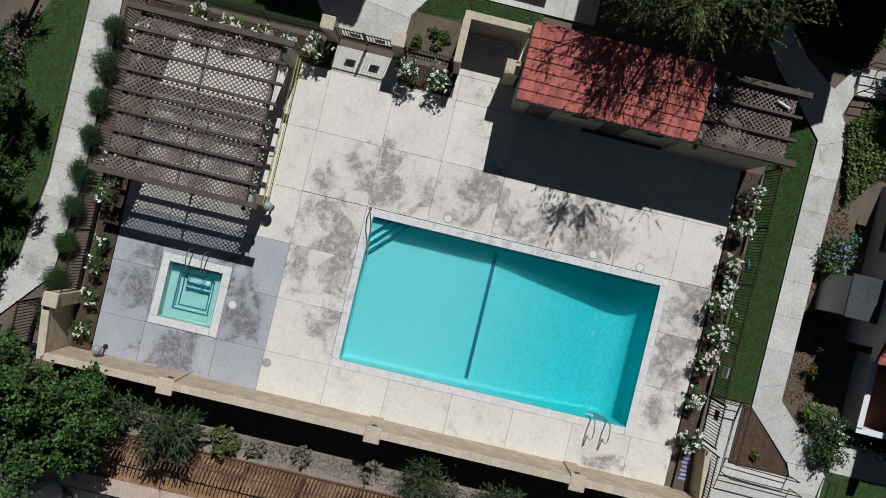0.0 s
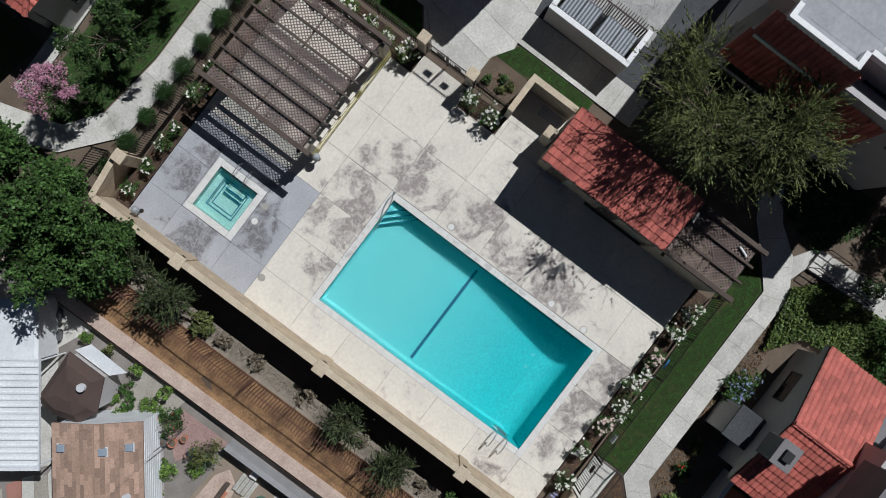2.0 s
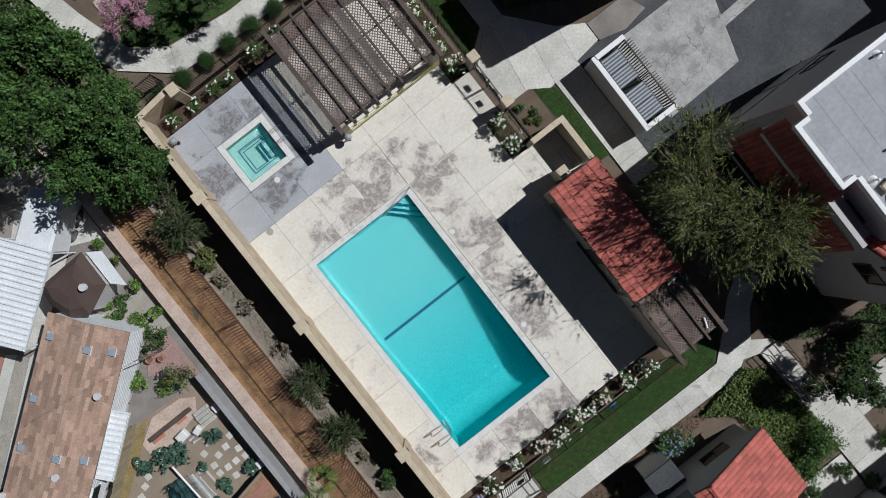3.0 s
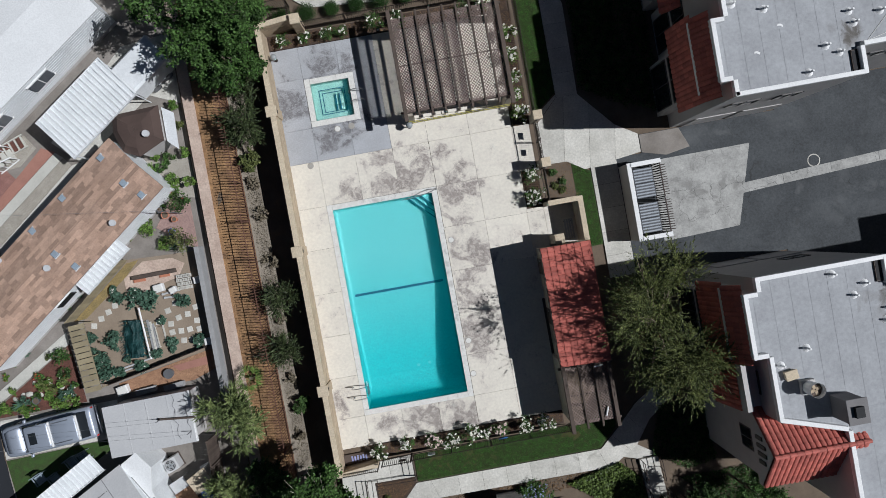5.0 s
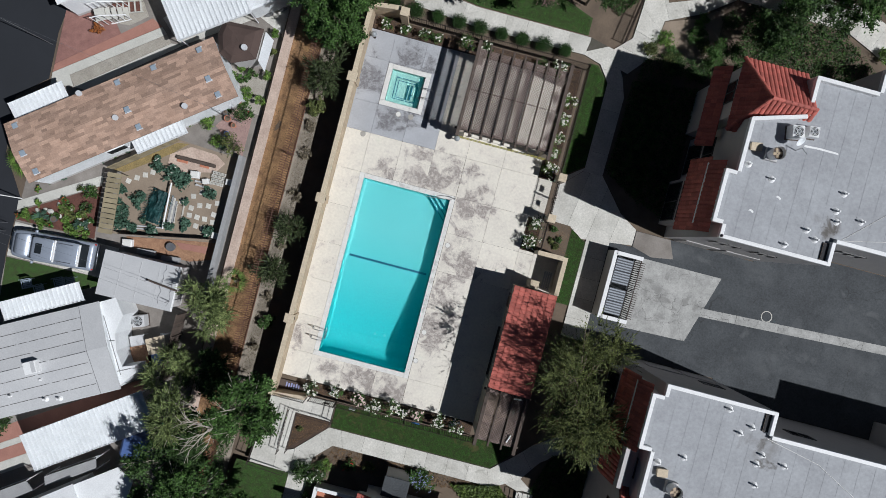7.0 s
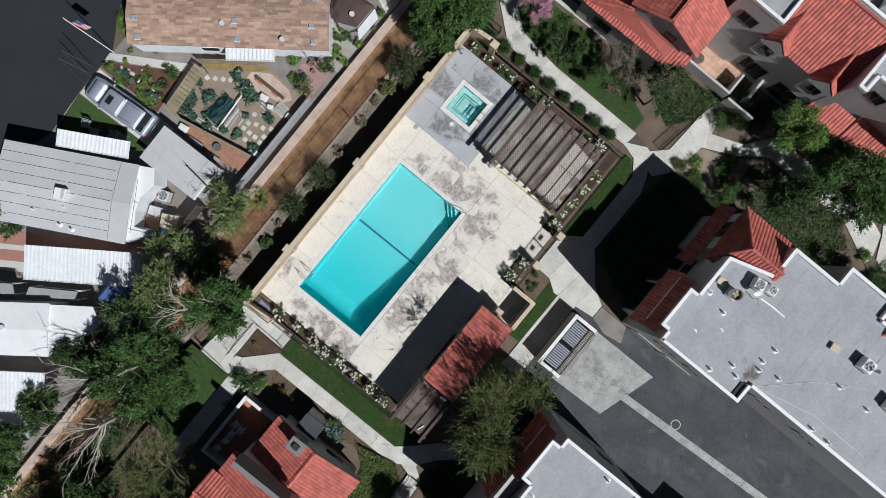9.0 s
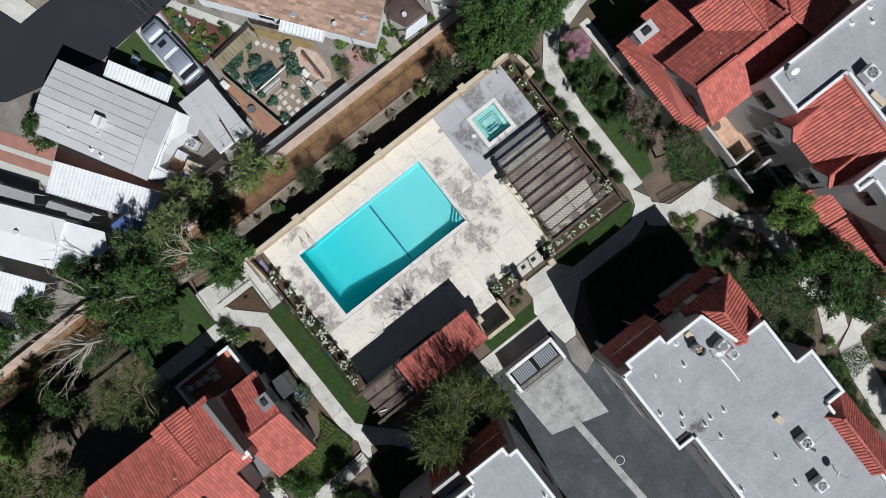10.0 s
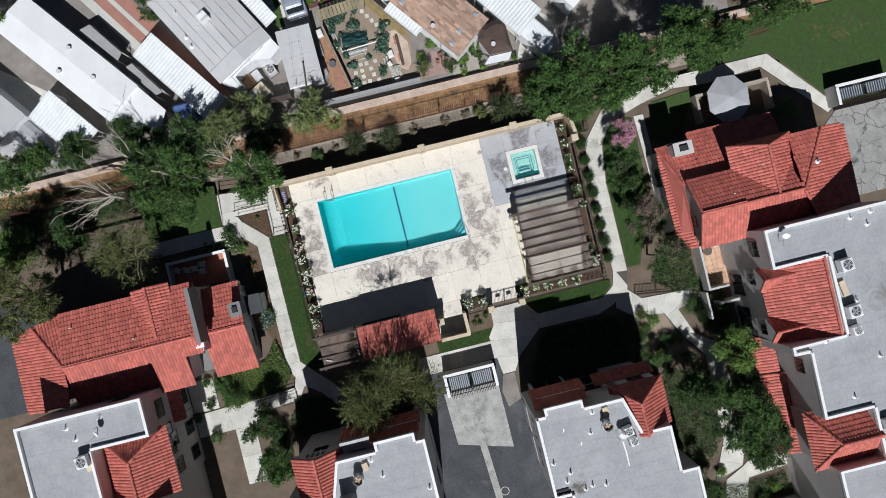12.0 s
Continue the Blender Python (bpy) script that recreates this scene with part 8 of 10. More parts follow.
def truck(x, y, turn):
    t = thing("pickup_truck", "silver-grey pickup truck with a covered bed", "car", x, y, LOT + 0.055, turn)
    part("body", loft([(-2.84, 0.6, 0.5, 0.74), (-2.78, 0.78, 0.4, 0.86), (-2.6, 0.88, 0.36, 0.95), (-2.2, 0.94, 0.34, 1.02), (-1.3, 0.97, 0.34, 1.1), (0.5, 0.97, 0.34, 1.12), (2.5, 0.97, 0.34, 1.12), (2.7, 0.95, 0.36, 1.08), (2.78, 0.9, 0.42, 1.0)], 28, 5.0), "silver_paint", t)
    part("hood", loft([(-2.55, 0.62, 0.9, 1.0), (-2.2, 0.72, 0.95, 1.08), (-1.45, 0.78, 1.0, 1.15)], 20, 4.0), "silver_paint", t)
    glass = part("cabin_glass", loft([(-1.5, 0.8, 1.0, 1.12), (-0.95, 0.76, 1.0, 1.6), (0.4, 0.74, 1.0, 1.66), (2.0, 0.75, 1.0, 1.66), (2.5, 0.76, 1.0, 1.2)], 28, 5.0), "glass_dark", t)
    roof_ = part("cab_roof", loft([(-1.05, 0.64, 1.52, 1.6), (-0.88, 0.73, 1.52, 1.68), (0.34, 0.74, 1.54, 1.72), (0.5, 0.72, 1.54, 1.68)], 20, 4.0), "silver_paint", t)
    part("sunroof", boxes((-0.72, -0.34, 1.7, -0.28, 0.34, 1.716), bevel=0.006), "glass_dark", roof_)
    part("canopy_roof", loft([(0.62, 0.74, 1.5, 1.68), (0.72, 0.78, 1.5, 1.74), (2.05, 0.78, 1.5, 1.74), (2.2, 0.74, 1.5, 1.66)], 20, 4.0), "silver_paint", t)
    for px in (0.56, 2.2):
        part("canopy_trim", boxes((px - 0.06, -0.74, 1.64, px + 0.06, 0.74, 1.755), bevel=0.02), "white", t, "white trim across the canopy")
    for s in (-1, 1):
        part("roof_rail", rod((0.7, s * 0.6, 1.76), (1.8, s * 0.6, 1.76), 0.018), "chrome", t)
        for px in (-0.2, 0.5):
            part("pillar", rod((px, s * 0.78, 1.08), (px, s * 0.73, 1.6), 0.04), "silver_paint", t)
        part("mirror", boxes((-1.15, min(s * 0.94, s * 1.14), 1.08, -1.0, max(s * 0.94, s * 1.14), 1.26), bevel=0.03), "silver_paint", t)
        part("headlight", boxes((-2.8, min(s * 0.5, s * 0.78), 0.7, -2.62, max(s * 0.5, s * 0.78), 0.82), bevel=0.02), "white", t)
        part("tail_light", boxes((2.7, min(s * 0.8, s * 0.9), 0.72, 2.785, max(s * 0.8, s * 0.9), 0.95), bevel=0.01), "petal_red", t)
        for px in (-1.8, 1.75):
            w = part("wheel", tube(bmesh.new(), [(px, s * 0.74, 0.37), (px, s * 0.985, 0.37)], 0.37, 18), "bin_lid", t)
            part("rim", tube(bmesh.new(), [(px, s * 0.98, 0.37), (px, s * 0.995, 0.37)], 0.22, 14), "chrome", w)
    part("bumper", loft([(-2.94, 0.7, 0.42, 0.54), (-2.86, 0.88, 0.38, 0.58), (-2.76, 0.9, 0.38, 0.58)], 16, 5.0), "chrome", t)
    part("bumper", boxes((2.76, -0.88, 0.4, 2.9, 0.88, 0.56), bevel=0.03), "chrome", t)


truck(-22.05, -3.98, 4.0)
home_b = mobile_home("mobile_home", "wide mobile home with a seamed grey roof", -20.36, -11.16, 9.9, 5.9, 28.5, 1.9, 2.3, "grey_sheet", "white_metal", "panel")
cooler = part("roof_cooler", boxes((-0.3, -0.55, 2.95, 0.5, 0.25, 3.5), bevel=0.02), "white", home_b, "white boxed roof cooler")
part("cooler_louvre", boxes((0.2, -0.5, 3.501, 0.45, 0.2, 3.52)), "grey_sheet", cooler)
for px, py in ((-19.08, -13.2), (-18.22, -12.94), (-21.26, -13.54), (-19.6, -12.0)):
    vent_pipe(px, py, 1.95, "white vent pipe on the grey home roof", 0.07, 0.35)
awning(-21.16, -7.22, 5.4, 1.2, 29.2, 1.6, "narrow white ribbed awning on the grey home", False)
annex = thing("annex", "white flat-roofed annex of the grey home", "annex")
ANNEX = [(-17.5, -6.3), (-16.55, -5.75), (-15.8, -6.75), (-16.0, -8.05), (-15.65, -9.1), (-15.0, -10.05), (-14.25, -9.75), (-14.05, -10.2), (-14.85, -11.3)]
part("annex_wall", slab(ANNEX, LOT, 1.5), "white_metal", annex)
part("annex_roof", slab(ANNEX, 1.502, 1.6, 0.01), "white_roof", annex)
for a, b in (((-17.0, -7.1), (-14.95, -10.6)), ((-16.6, -8.7), (-15.9, -8.5)), ((-15.6, -10.6), (-14.4, -10.0))):
    part("annex_seam", rod((*a, 1.61), (*b, 1.61), 0.025, 6), "seam", annex)
roof_cooler(-15.35, -7.25, LOT + 0.05, 20, "grey ground condenser behind the grey home", 0.8, 0.8, "grey_sheet")
bin_ = thing("storage_bin", "brown-topped storage bin in the back court", "bin", -13.6, -8.4, LOT + 0.05, 28)
part("bin_body", boxes((-0.6, -0.5, 0, 0.6, 0.5, 1.2), bevel=0.02), "white", bin_)
part("bin_lid", boxes((-0.65, -0.55, 1.2, 0.65, 0.55, 1.26), bevel=0.01), "cap", bin_)
awning(-16.15, -14.75, 8.5, 2.5, 35.0, 1.6, "white ribbed carport awning between the homes")
home_c = mobile_home("mobile_home", "white-roofed mobile home beyond the trees", -19.85, -23.5, 12.3, 3.9, 37.2, 1.9, 2.15, "white_roof")
for px, py in ((-20.5, -23.0), (-17.6, -21.6), (-18.8, -24.3)):
    s = thing("turbine_vent", "round galvanised vent on the white roof", "vent", px, py, 1.95)
    part("neck", tube(bmesh.new(), [(0, 0, 0), (0, 0, 0.2)], 0.12, 12), "galvanised", s)
    part("dome", disc(bmesh.new(), 0, 0, 0.2, 0.19, 0.14), "galvanised", s)
lean_c = thing("lean_to", "white sheet lean-to at the end of the home", "shelter", 0, 0, LOT)
part("lean_roof", slab([(-16.2, -18.4), (-14.05, -21.4), (-12.8, -20.7), (-12.4, -17.2), (-13.6, -16.5)], 2.4, 2.48), "white_roof", lean_c)
for x, y in ((-15.5, -19.0), (-14.1, -20.8), (-12.9, -20.3), (-12.7, -17.4), (-13.7, -16.8)):
    part("post", rod((x, y, 0), (x, y, 2.4), 0.05), "white_metal", lean_c)
porch = thing("porch", "shaded porch with a dark roof and white rails beside the home", "porch", 0, 0, LOT)
for quad in ([(-22.2, -22.4), (-22.5, -21.3), (-19.5, -19.2), (-18.9, -19.7)], [(-18.2, -19.2), (-18.4, -18.6), (-15.4, -16.6), (-15.2, -17.3)]):
    part("porch_roof", slab(quad, 1.75, 1.82), "grey_concrete", porch)
    for x, y in quad:
        part("post", rod((x, y, 0), (x, y, 1.75), 0.04), "white_metal", porch)
    part("rail", rod((*quad[1], 1.0), (*quad[2], 1.0), 0.03), "white_metal", porch)
awning(-14.55, -25.34, 5.4, 2.95, 36.6, 1.7, "white ribbed carport awning in tree shade")
boat = thing("tarp_shelter", "blue-grey tarpaulin shelter beside the carport", "shelter", -14.0, -28.4, LOT, 36)
bm = bmesh.new()
g_ = [[bm.verts.new((-2.2 + 4.4 * i / 8, 1.3 * math.cos(math.pi * j / 8), 0.9 + 1.1 * math.sin(math.pi * j / 8))) for i in range(9)] for j in range(9)]
for a, b in zip(g_, g_[1:]):
    for i in range(8):
        bm.faces.new((a[i], a[i + 1], b[i + 1], b[i]))
part("tarp", bm, "canvas", boat)
part("hull", boxes((-2.1, -1.25, 0.05, 2.1, 1.25, 0.95), bevel=0.1), "grey_concrete", boat)
blue = thing("tarpaulin", "blue tarpaulin over a stack behind the home", "tarp", -13.35, -15.5, LOT)
part("sheet", boxes((-0.85, -0.8, 0, 0.85, 0.8, 1.5), bevel=0.2), "blue_tarp", blue)
part("fold", boxes((-0.75, -0.95, 0, 0.75, 0.95, 0.06), bevel=0.02), "blue_tarp", blue)
home_d = mobile_home("mobile_home", "pale mobile home at the end of the row", -19.5, -33.5, 12, 4.5, 36.4, 1.9, 2.2, "grey_sheet")
# flag
flag = thing("flag", "striped red and white flag on a slanting white pole", "flag", -25.45, -1.25, LOT + 0.05)
part("pole", rod((0, 0, 0), (-1.2, 0.1, 5.2), 0.035), "white", flag)
for k in range(6):
    part("stripe", slab([(-0.05, 0.0), (1.0, -0.03), (1.0, 0.09), (-0.05, 0.12)], 0, 0.01), "petal_red" if k % 2 == 0 else "white", flag).matrix_basis = pose(-1.15, 0.1, 4.2, 70, 55, 20) @ pose(0, 0.12 * k, 0)
part("canton", slab([(-0.05, 0.0), (0.42, 0.0), (0.42, 0.36), (-0.05, 0.36)], 0.012, 0.02), "blue_plastic", flag).matrix_basis = pose(-1.15, 0.1, 4.2, 70, 55, 20) @ pose(0, 0.36, 0)
# overhead cables
for p, q in (((-26, 9.5, 5.4), (-12.2, 7.6, 3.0)), ((-26, -3.1, 3.4), (-14.7, -4.1, 2.3)), ((-26, -3.7, 3.2), (-13.1, -5.1, 2.3))):
    c = thing("overhead_cable", "thin dark overhead cable", "cable")
    mid = tuple((a + b) / 2 - (0.25 if i == 2 else 0) for i, (a, b) in enumerate(zip(p, q)))
    part("cable", tube(bmesh.new(), [p, mid, q], 0.006, 5), "bin_lid", c)
    for e in (p, q):
        part("cable_mast", rod((e[0], e[1], LOT), e, 0.025), "bin_lid", c)
top_ = LOT + 2.345
pole_ = thing("pole", "dark weathered pole lying across the garage roof", "pole")
part("shaft", rod((-14.75, -4.1, top_ + 0.07), (-12.75, -4.32, top_ + 0.09), 0.065, 10), "wood", pole_)
part("end_cap", rod((-14.85, -4.09, top_ + 0.07), (-14.75, -4.1, top_ + 0.07), 0.075, 10), "iron", pole_)
for base_x in (-13.85, -13.15):
    wire = thing("wire", "loose black wire lying on the garage roof", "wire")
    part("strand", tube(bmesh.new(), [(base_x + 0.09 * math.sin(2.3 * k + base_x * 5), -2.85 - 0.29 * k, top_ + 0.012 + 0.14 * math.exp(-((k - 4.4) / 0.9) ** 2)) for k in range(10)], 0.012, 5), "bin_lid", wire)

# clutter behind the grey home
BACK = LOT + 0.05
ply = thing("plywood_sheet", "weathered brown plywood sheet on trestles", "board", -14.75, -9.5, BACK, 24)
part("sheet", boxes((-0.55, -0.65, 0.6, 0.55, 0.65, 0.63), bevel=0.005), "brick_rubble", ply)
for x in (-0.4, 0.4):
    part("trestle", boxes((x - 0.03, -0.6, 0, x + 0.03, 0.6, 0.6)), "wood", ply)
bench2 = thing("work_table", "grey metal work table", "table", -15.1, -8.55, BACK, 24)
part("tabletop", boxes((-0.5, -0.35, 0.72, 0.5, 0.35, 0.76), bevel=0.008), "grey_sheet", bench2)
for x in (-0.45, 0.45):
    for y in (-0.3, 0.3):
        part("leg", boxes((x - 0.025, y - 0.025, 0, x + 0.025, y + 0.025, 0.72)), "grey_sheet", bench2)
for x, y, mat, label in ((-13.5, -7.9, "white", "white storage box"), (-13.35, -8.7, "blue_grey", "blue-grey storage box"), (-13.1, -9.9, "bin_lid", "black storage box")):
    crate = thing("storage_box", label + " in the back court", "box", x, y, BACK, 18)
    part("body", boxes((-0.28, -0.2, 0, 0.28, 0.2, 0.34), bevel=0.02), mat, crate)
    part("lid", boxes((-0.3, -0.22, 0.34, 0.3, 0.22, 0.38), bevel=0.01), mat, crate)
# ---- plants ----
RNG = np.random.default_rng(11)


def tree(x, y, h, rx, ry, rz, leaves, size, mat, label, base=-0.12, trunk=0.16, clumps=60, spread=0.32, bare=0, name="tree", bloom=None, lift=0.0, category="tree", shell=0.4, feather=False):
    """A tapered trunk with limbs that reach into a crown of uneven leaf clumps."""
    t = thing(name, label, category, x, y, base)
    centre = (RNG.normal(0, 0.1), RNG.normal(0, 0.1), h - rz * 0.9 + lift)
    found = []
    pts, mids = cloud(RNG, int(leaves * (2.5 if feather else 1.8)), centre, (rx, ry, rz), clumps, spread, shell, -0.5, -9 if feather else 8, found)
    bm = bmesh.new()
    fork = max(0.5, centre[2] - rz * 0.8)
    tube(bm, [(0, 0, -0.15), (0.05, 0.03, fork * 0.5), (centre[0] * 0.5, centre[1] * 0.5, fork), (centre[0], centre[1], centre[2] + rz * 0.3)], trunk, 9, trunk * 0.3)
    picks = RNG.choice(len(mids), min(len(mids), 12 + bare), replace=False)
    for k, i in enumerate(picks):
        m = mids[i]
        s = Vector((centre[0] * 0.6, centre[1] * 0.6, fork + 0.12 * RNG.random() * h))
        far = Vector(m)
        if k >= 12:
            far = Vector(centre) + (far - Vector(centre)) * 1.25 + Vector((0, 0, 0.3))
        mid = s.lerp(far, 0.5) + Vector((0, 0, 0.15 + 0.2 * RNG.random()))
        tube(bm, [s, mid, far], trunk * 0.4, 6, trunk * 0.07)
        for _ in range(2):
            e = far + Vector(RNG.normal(0, 0.45, 3))
            tube(bm, [mid.lerp(far, 0.4), e], trunk * 0.13, 5, trunk * 0.03)
    part("trunk", bm, "bark_pale" if bare else "bark", t)
    foliage("crown", pts, (size[0] * (0.8 if feather else 0.95), size[1] * (0.8 if feather else 0.95)), mat, t, RNG, kind="stuff", slim=0.38 if feather else 1.0, ways=found[0] if feather else None)
    if bloom:
        n, bm_mat = bloom
        up = pts[pts[:, 2] > centre[2]]
        pick = up[RNG.integers(0, len(up), n)] + RNG.normal(0, 0.06, (n, 3)) + (0, 0, 0.1)
        foliage("blossom", pick, (0.05, 0.1), bm_mat, t, RNG, "pink flower clusters", kind="stuff")
    return t


def bush(x, y, r, h, leaves, mat, label, base=0.0, size=(0.06, 0.12), flowers=0, flower_mat="petal_white", name="shrub", category="shrub", fsize=(0.1, 0.15), clumps=22, twigs=0):
    b = thing(name, label, category, x, y, base)
    bm = bmesh.new()
    for k in range(6):
        a = 2 * math.pi * k / 6 + RNG.random()
        tube(bm, [(0, 0, -0.05), (r * 0.25 * math.cos(a), r * 0.25 * math.sin(a), h * 0.4), (r * 0.6 * math.cos(a), r * 0.6 * math.sin(a), h * 0.8)], 0.018, 5, 0.006)
    part("stem", bm, "bark", b)
    pts, mids = cloud(RNG, leaves, (0, 0, h * 0.58), (r, r, h * 0.42), clumps, r * 0.16, 0.3, -1.0, twigs)
    pts[:, 2] = np.maximum(pts[:, 2], 0.03)
    foliage("foliage", pts, size, mat, b, RNG, kind="stuff")
    if flowers:
        up = pts[pts[:, 2] > h * 0.5]
        c = up[RNG.integers(0, len(up), flowers)] + np.stack([np.zeros(flowers), np.zeros(flowers), np.full(flowers, 0.07)], 1)
        petals = np.repeat(c, 5, axis=0) + RNG.normal(0, 0.03, (flowers * 5, 3))
        foliage("blossom", petals, fsize, flower_mat, b, RNG, "open blossoms", 0.7, "stuff")
    return b


# rose beds: soil strips with kerbs, and the bushes
for name, poly in (("bed_north", rect(-5.02, 16.08, 9.45, 16.95)), ("bed_east", rect(8.6, 9.2, 9.55, 16.07)), ("bed_gate_side", rect(8.5, 4.1, 9.5, 6.42)), ("bed_south", [(-3.0, -9.05), (-3.0, -8.3), (8.45, -8.3), (8.45, -9.05)])):
    floor_piece(name, poly, -0.12, 0.006, "mulch", "dark mulch rose bed", "bed")
for x, y, s, pink in ((-4.1, 16.45, 0.9, 0), (-2.75, 16.4, 0.9, 0), (-1.39, 16.4, 1.0, 0), (-0.55, 16.4, 0.8, 0), (1.43, 16.5, 1.3, 0), (2.8, 16.5, 1.1, 0), (6.6, 16.5, 1.1, 0), (8.0, 16.5, 1.2, 0), (9.05, 14.5, 1.2, 0), (9.05, 13.2, 1.2, 0), (9.0, 11.9, 1.0, 0), (8.95, 10.95, 1.1, 0), (8.95, 9.8, 1.3, 0), (8.98, 6.05, 1.25, 0), (8.95, 4.7, 1.35, 0), (-2.8, -8.6, 1.1, 0), (-1.1, -8.45, 1.0, 0), (0.45, -8.5, 1.15, 1), (1.6, -8.7, 1.25, 0), (2.75, -8.45, 1.25, 0), (3.6, -8.7, 0.8, 0), (4.55, -8.45, 1.1, 1), (6.1, -8.5, 1.25, 0), (7.35, -8.6, 1.2, 0)):
    bush(x, y, 0.48 * s, 0.95 * s, int(520 * s), "leaf" if y < 9.5 or y > 16 else "leaf_bright", "rose bush with pale pink blossoms" if pink else "rose bush with white blossoms in the mulch bed", 0.0, (0.06, 0.12), int(26 * s) if (y < 12 or x > 7) else 8, "petal_blush" if pink else "petal_white", "rose_bush", "rose bush")

# hedge balls
for k in range(9):
    bush(-3.85 + 1.48 * k, 17.84, 0.53 + 0.06 * math.sin(k * 2.1), 0.9 + 0.08 * math.cos(k * 1.7), 4600, "leaf_box", "clipped round boxwood bush beside the walk", -0.1, (0.035, 0.065), name="boxwood", category="bush", clumps=220)

# trees: the olive tree by the pool house first
tree(13.55, -3.35, 8.3, 2.85, 4.1, 2.6, 15000, (0.12, 0.27), "leaf_olive", "feathery olive-green tree beside the pool house", trunk=0.2, clumps=125, spread=0.6, feather=True)
for x, y, h, r, n in ((-7.6, 17.9, 7.0, 3.1, 15000), (-5.9, 17.0, 5.4, 1.9, 6500), (-7.1, 15.4, 4.6, 1.9, 6500), (-7.0, 20.6, 6.8, 2.6, 11000), (-7.3, 23.2, 7.0, 3.0, 14000), (-8.9, 26.6, 6.8, 2.4, 9000), (-7.1, 29.8, 6.8, 3.0, 13000), (-9.8, 35.5, 6.5, 2.3, 7000)):
    tree(x, y, h, r, r, 2.4, n, (0.1, 0.22), "leaf", "leafy green tree behind the fence", clumps=80)
tree(-2.2, 20.7, 3.6, 1.3, 1.35, 1.1, 3800, (0.07, 0.14), "leaf_dark", "crepe myrtle with pink blossom", trunk=0.09, clumps=40, spread=0.2, bloom=(5200, "petal_pink"))
tree(0.9, 20.5, 3.8, 1.8, 1.7, 1.2, 6000, (0.07, 0.14), "leaf_dark", "dark green crepe myrtle beside the walk", trunk=0.09, clumps=40, spread=0.2)
tree(4.75, 21.1, 4.7, 2.15, 2.1, 1.6, 9500, (0.07, 0.15), "leaf_dark", "crepe myrtle with faded pink blossom", trunk=0.11, clumps=50, spread=0.24, bloom=(4200, "petal_dull"))
tree(8.6, 21.4, 4.8, 2.4, 2.3, 1.6, 10000, (0.07, 0.15), "leaf_dark", "dark leafy tree with a few faded blossoms", trunk=0.11, clumps=55, spread=0.26, bloom=(1500, "petal_dull"))
tree(17.75, 25.4, 5.2, 2.1, 2.1, 1.8, 11000, (0.08, 0.17), "leaf_bright", "bright green tree in the yard", trunk=0.12, clumps=55)
tree(23.2, 24.6, 6.0, 3.5, 3.4, 2.2, 15000, (0.09, 0.19), "leaf", "large dark tree between the buildings", trunk=0.18, clumps=100)
tree(21.4, 21.9, 5.6, 2.7, 2.7, 2.0, 11000, (0.09, 0.19), "leaf_dark", "dark tree between the buildings", trunk=0.14, clumps=50)
tree(-5.9, -9.6, 6.9, 2.3, 2.5, 2.3, 12500, (0.09, 0.2), "leaf", "leafy tree with bare twigs at the bank", clumps=85, bare=8)
tree(-7.8, -16.9, 7.3, 3.1, 3.4, 2.6, 15000, (0.1, 0.2), "leaf", "large leafy tree with bare pale branches", trunk=0.24, clumps=110, bare=14)
tree(-11.9, -20.2, 4.0, 1.7, 1.8, 1.4, 6500, (0.1, 0.2), "leaf_dark", "dark leafy tree behind the white home", -0.7, clumps=70)
tree(-9.3, -13.3, 4.6, 1.9, 1.9, 1.5, 6500, (0.1, 0.2), "leaf_dark", "dark leafy tree on the shaded bank", -0.3, 0.12, 50, 0.28)
tree(-9.7, -16.6, 5.0, 2.0, 2.1, 1.6, 7500, (0.1, 0.2), "leaf", "leafy green tree on the shaded bank", -0.3, 0.12, 55, 0.28)
# low dark crown stands in for shadowed undergrowth in the gap
tree(-9.4, -8.9, 3.2, 1.7, 1.9, 1.2, 6000, (0.09, 0.18), "leaf_dark", "low dark foliage filling the shadowed bank gap", -0.3, 0.1, 45, 0.26)
tree(-12.0, -9.6, 4.0, 1.1, 1.7, 1.5, 5000, (0.12, 0.27), "leaf_bamboo", "pale feathery bamboo behind the court", -0.7, 0.05, 40, 0.34, feather=True, name="bamboo", category="bamboo")
tree(-1.7, -20.8, 8.0, 2.7, 3.0, 2.5, 14000, (0.08, 0.18), "leaf_olive", "olive-green tree beside the townhouse", trunk=0.2, clumps=95, feather=True)
tree(-0.8, -29.8, 8.8, 3.4, 3.4, 2.9, 15000, (0.09, 0.19), "leaf_olive", "broad olive-green tree beside the drive", trunk=0.22, clumps=100)
tree(-5.3, -31.9, 2.8, 2.0, 2.2, 1.1, 7000, (0.1, 0.2), "leaf_bright", "low bright green tree on the bank", clumps=80)
tree(-11.9, -25.0, 4.4, 1.7, 1.9, 1.5, 6000, (0.1, 0.2), "leaf_dark", "dark leafy tree beside the carport", LOT, 0.12, 50, 0.28)
tree(-12.0, -29.5, 5.0, 2.6, 2.8, 1.8, 8000, (0.1, 0.2), "leaf", "green tree behind the homes", LOT, clumps=60)
tree(-10.9, -4.9, 3.9, 1.5, 2.3, 1.6, 9500, (0.13, 0.3), "leaf_bamboo", "pale green bamboo clump beside the garage", -0.5, 0.05, 50, 0.36, feather=True, name="bamboo", category="bamboo")
tree(-22.8, -15.2, 3.6, 1.6, 1.6, 1.3, 4500, (0.08, 0.16), "leaf_dark", "dark shrub tree beside the grey home", LOT, 0.1, 40, 0.24)
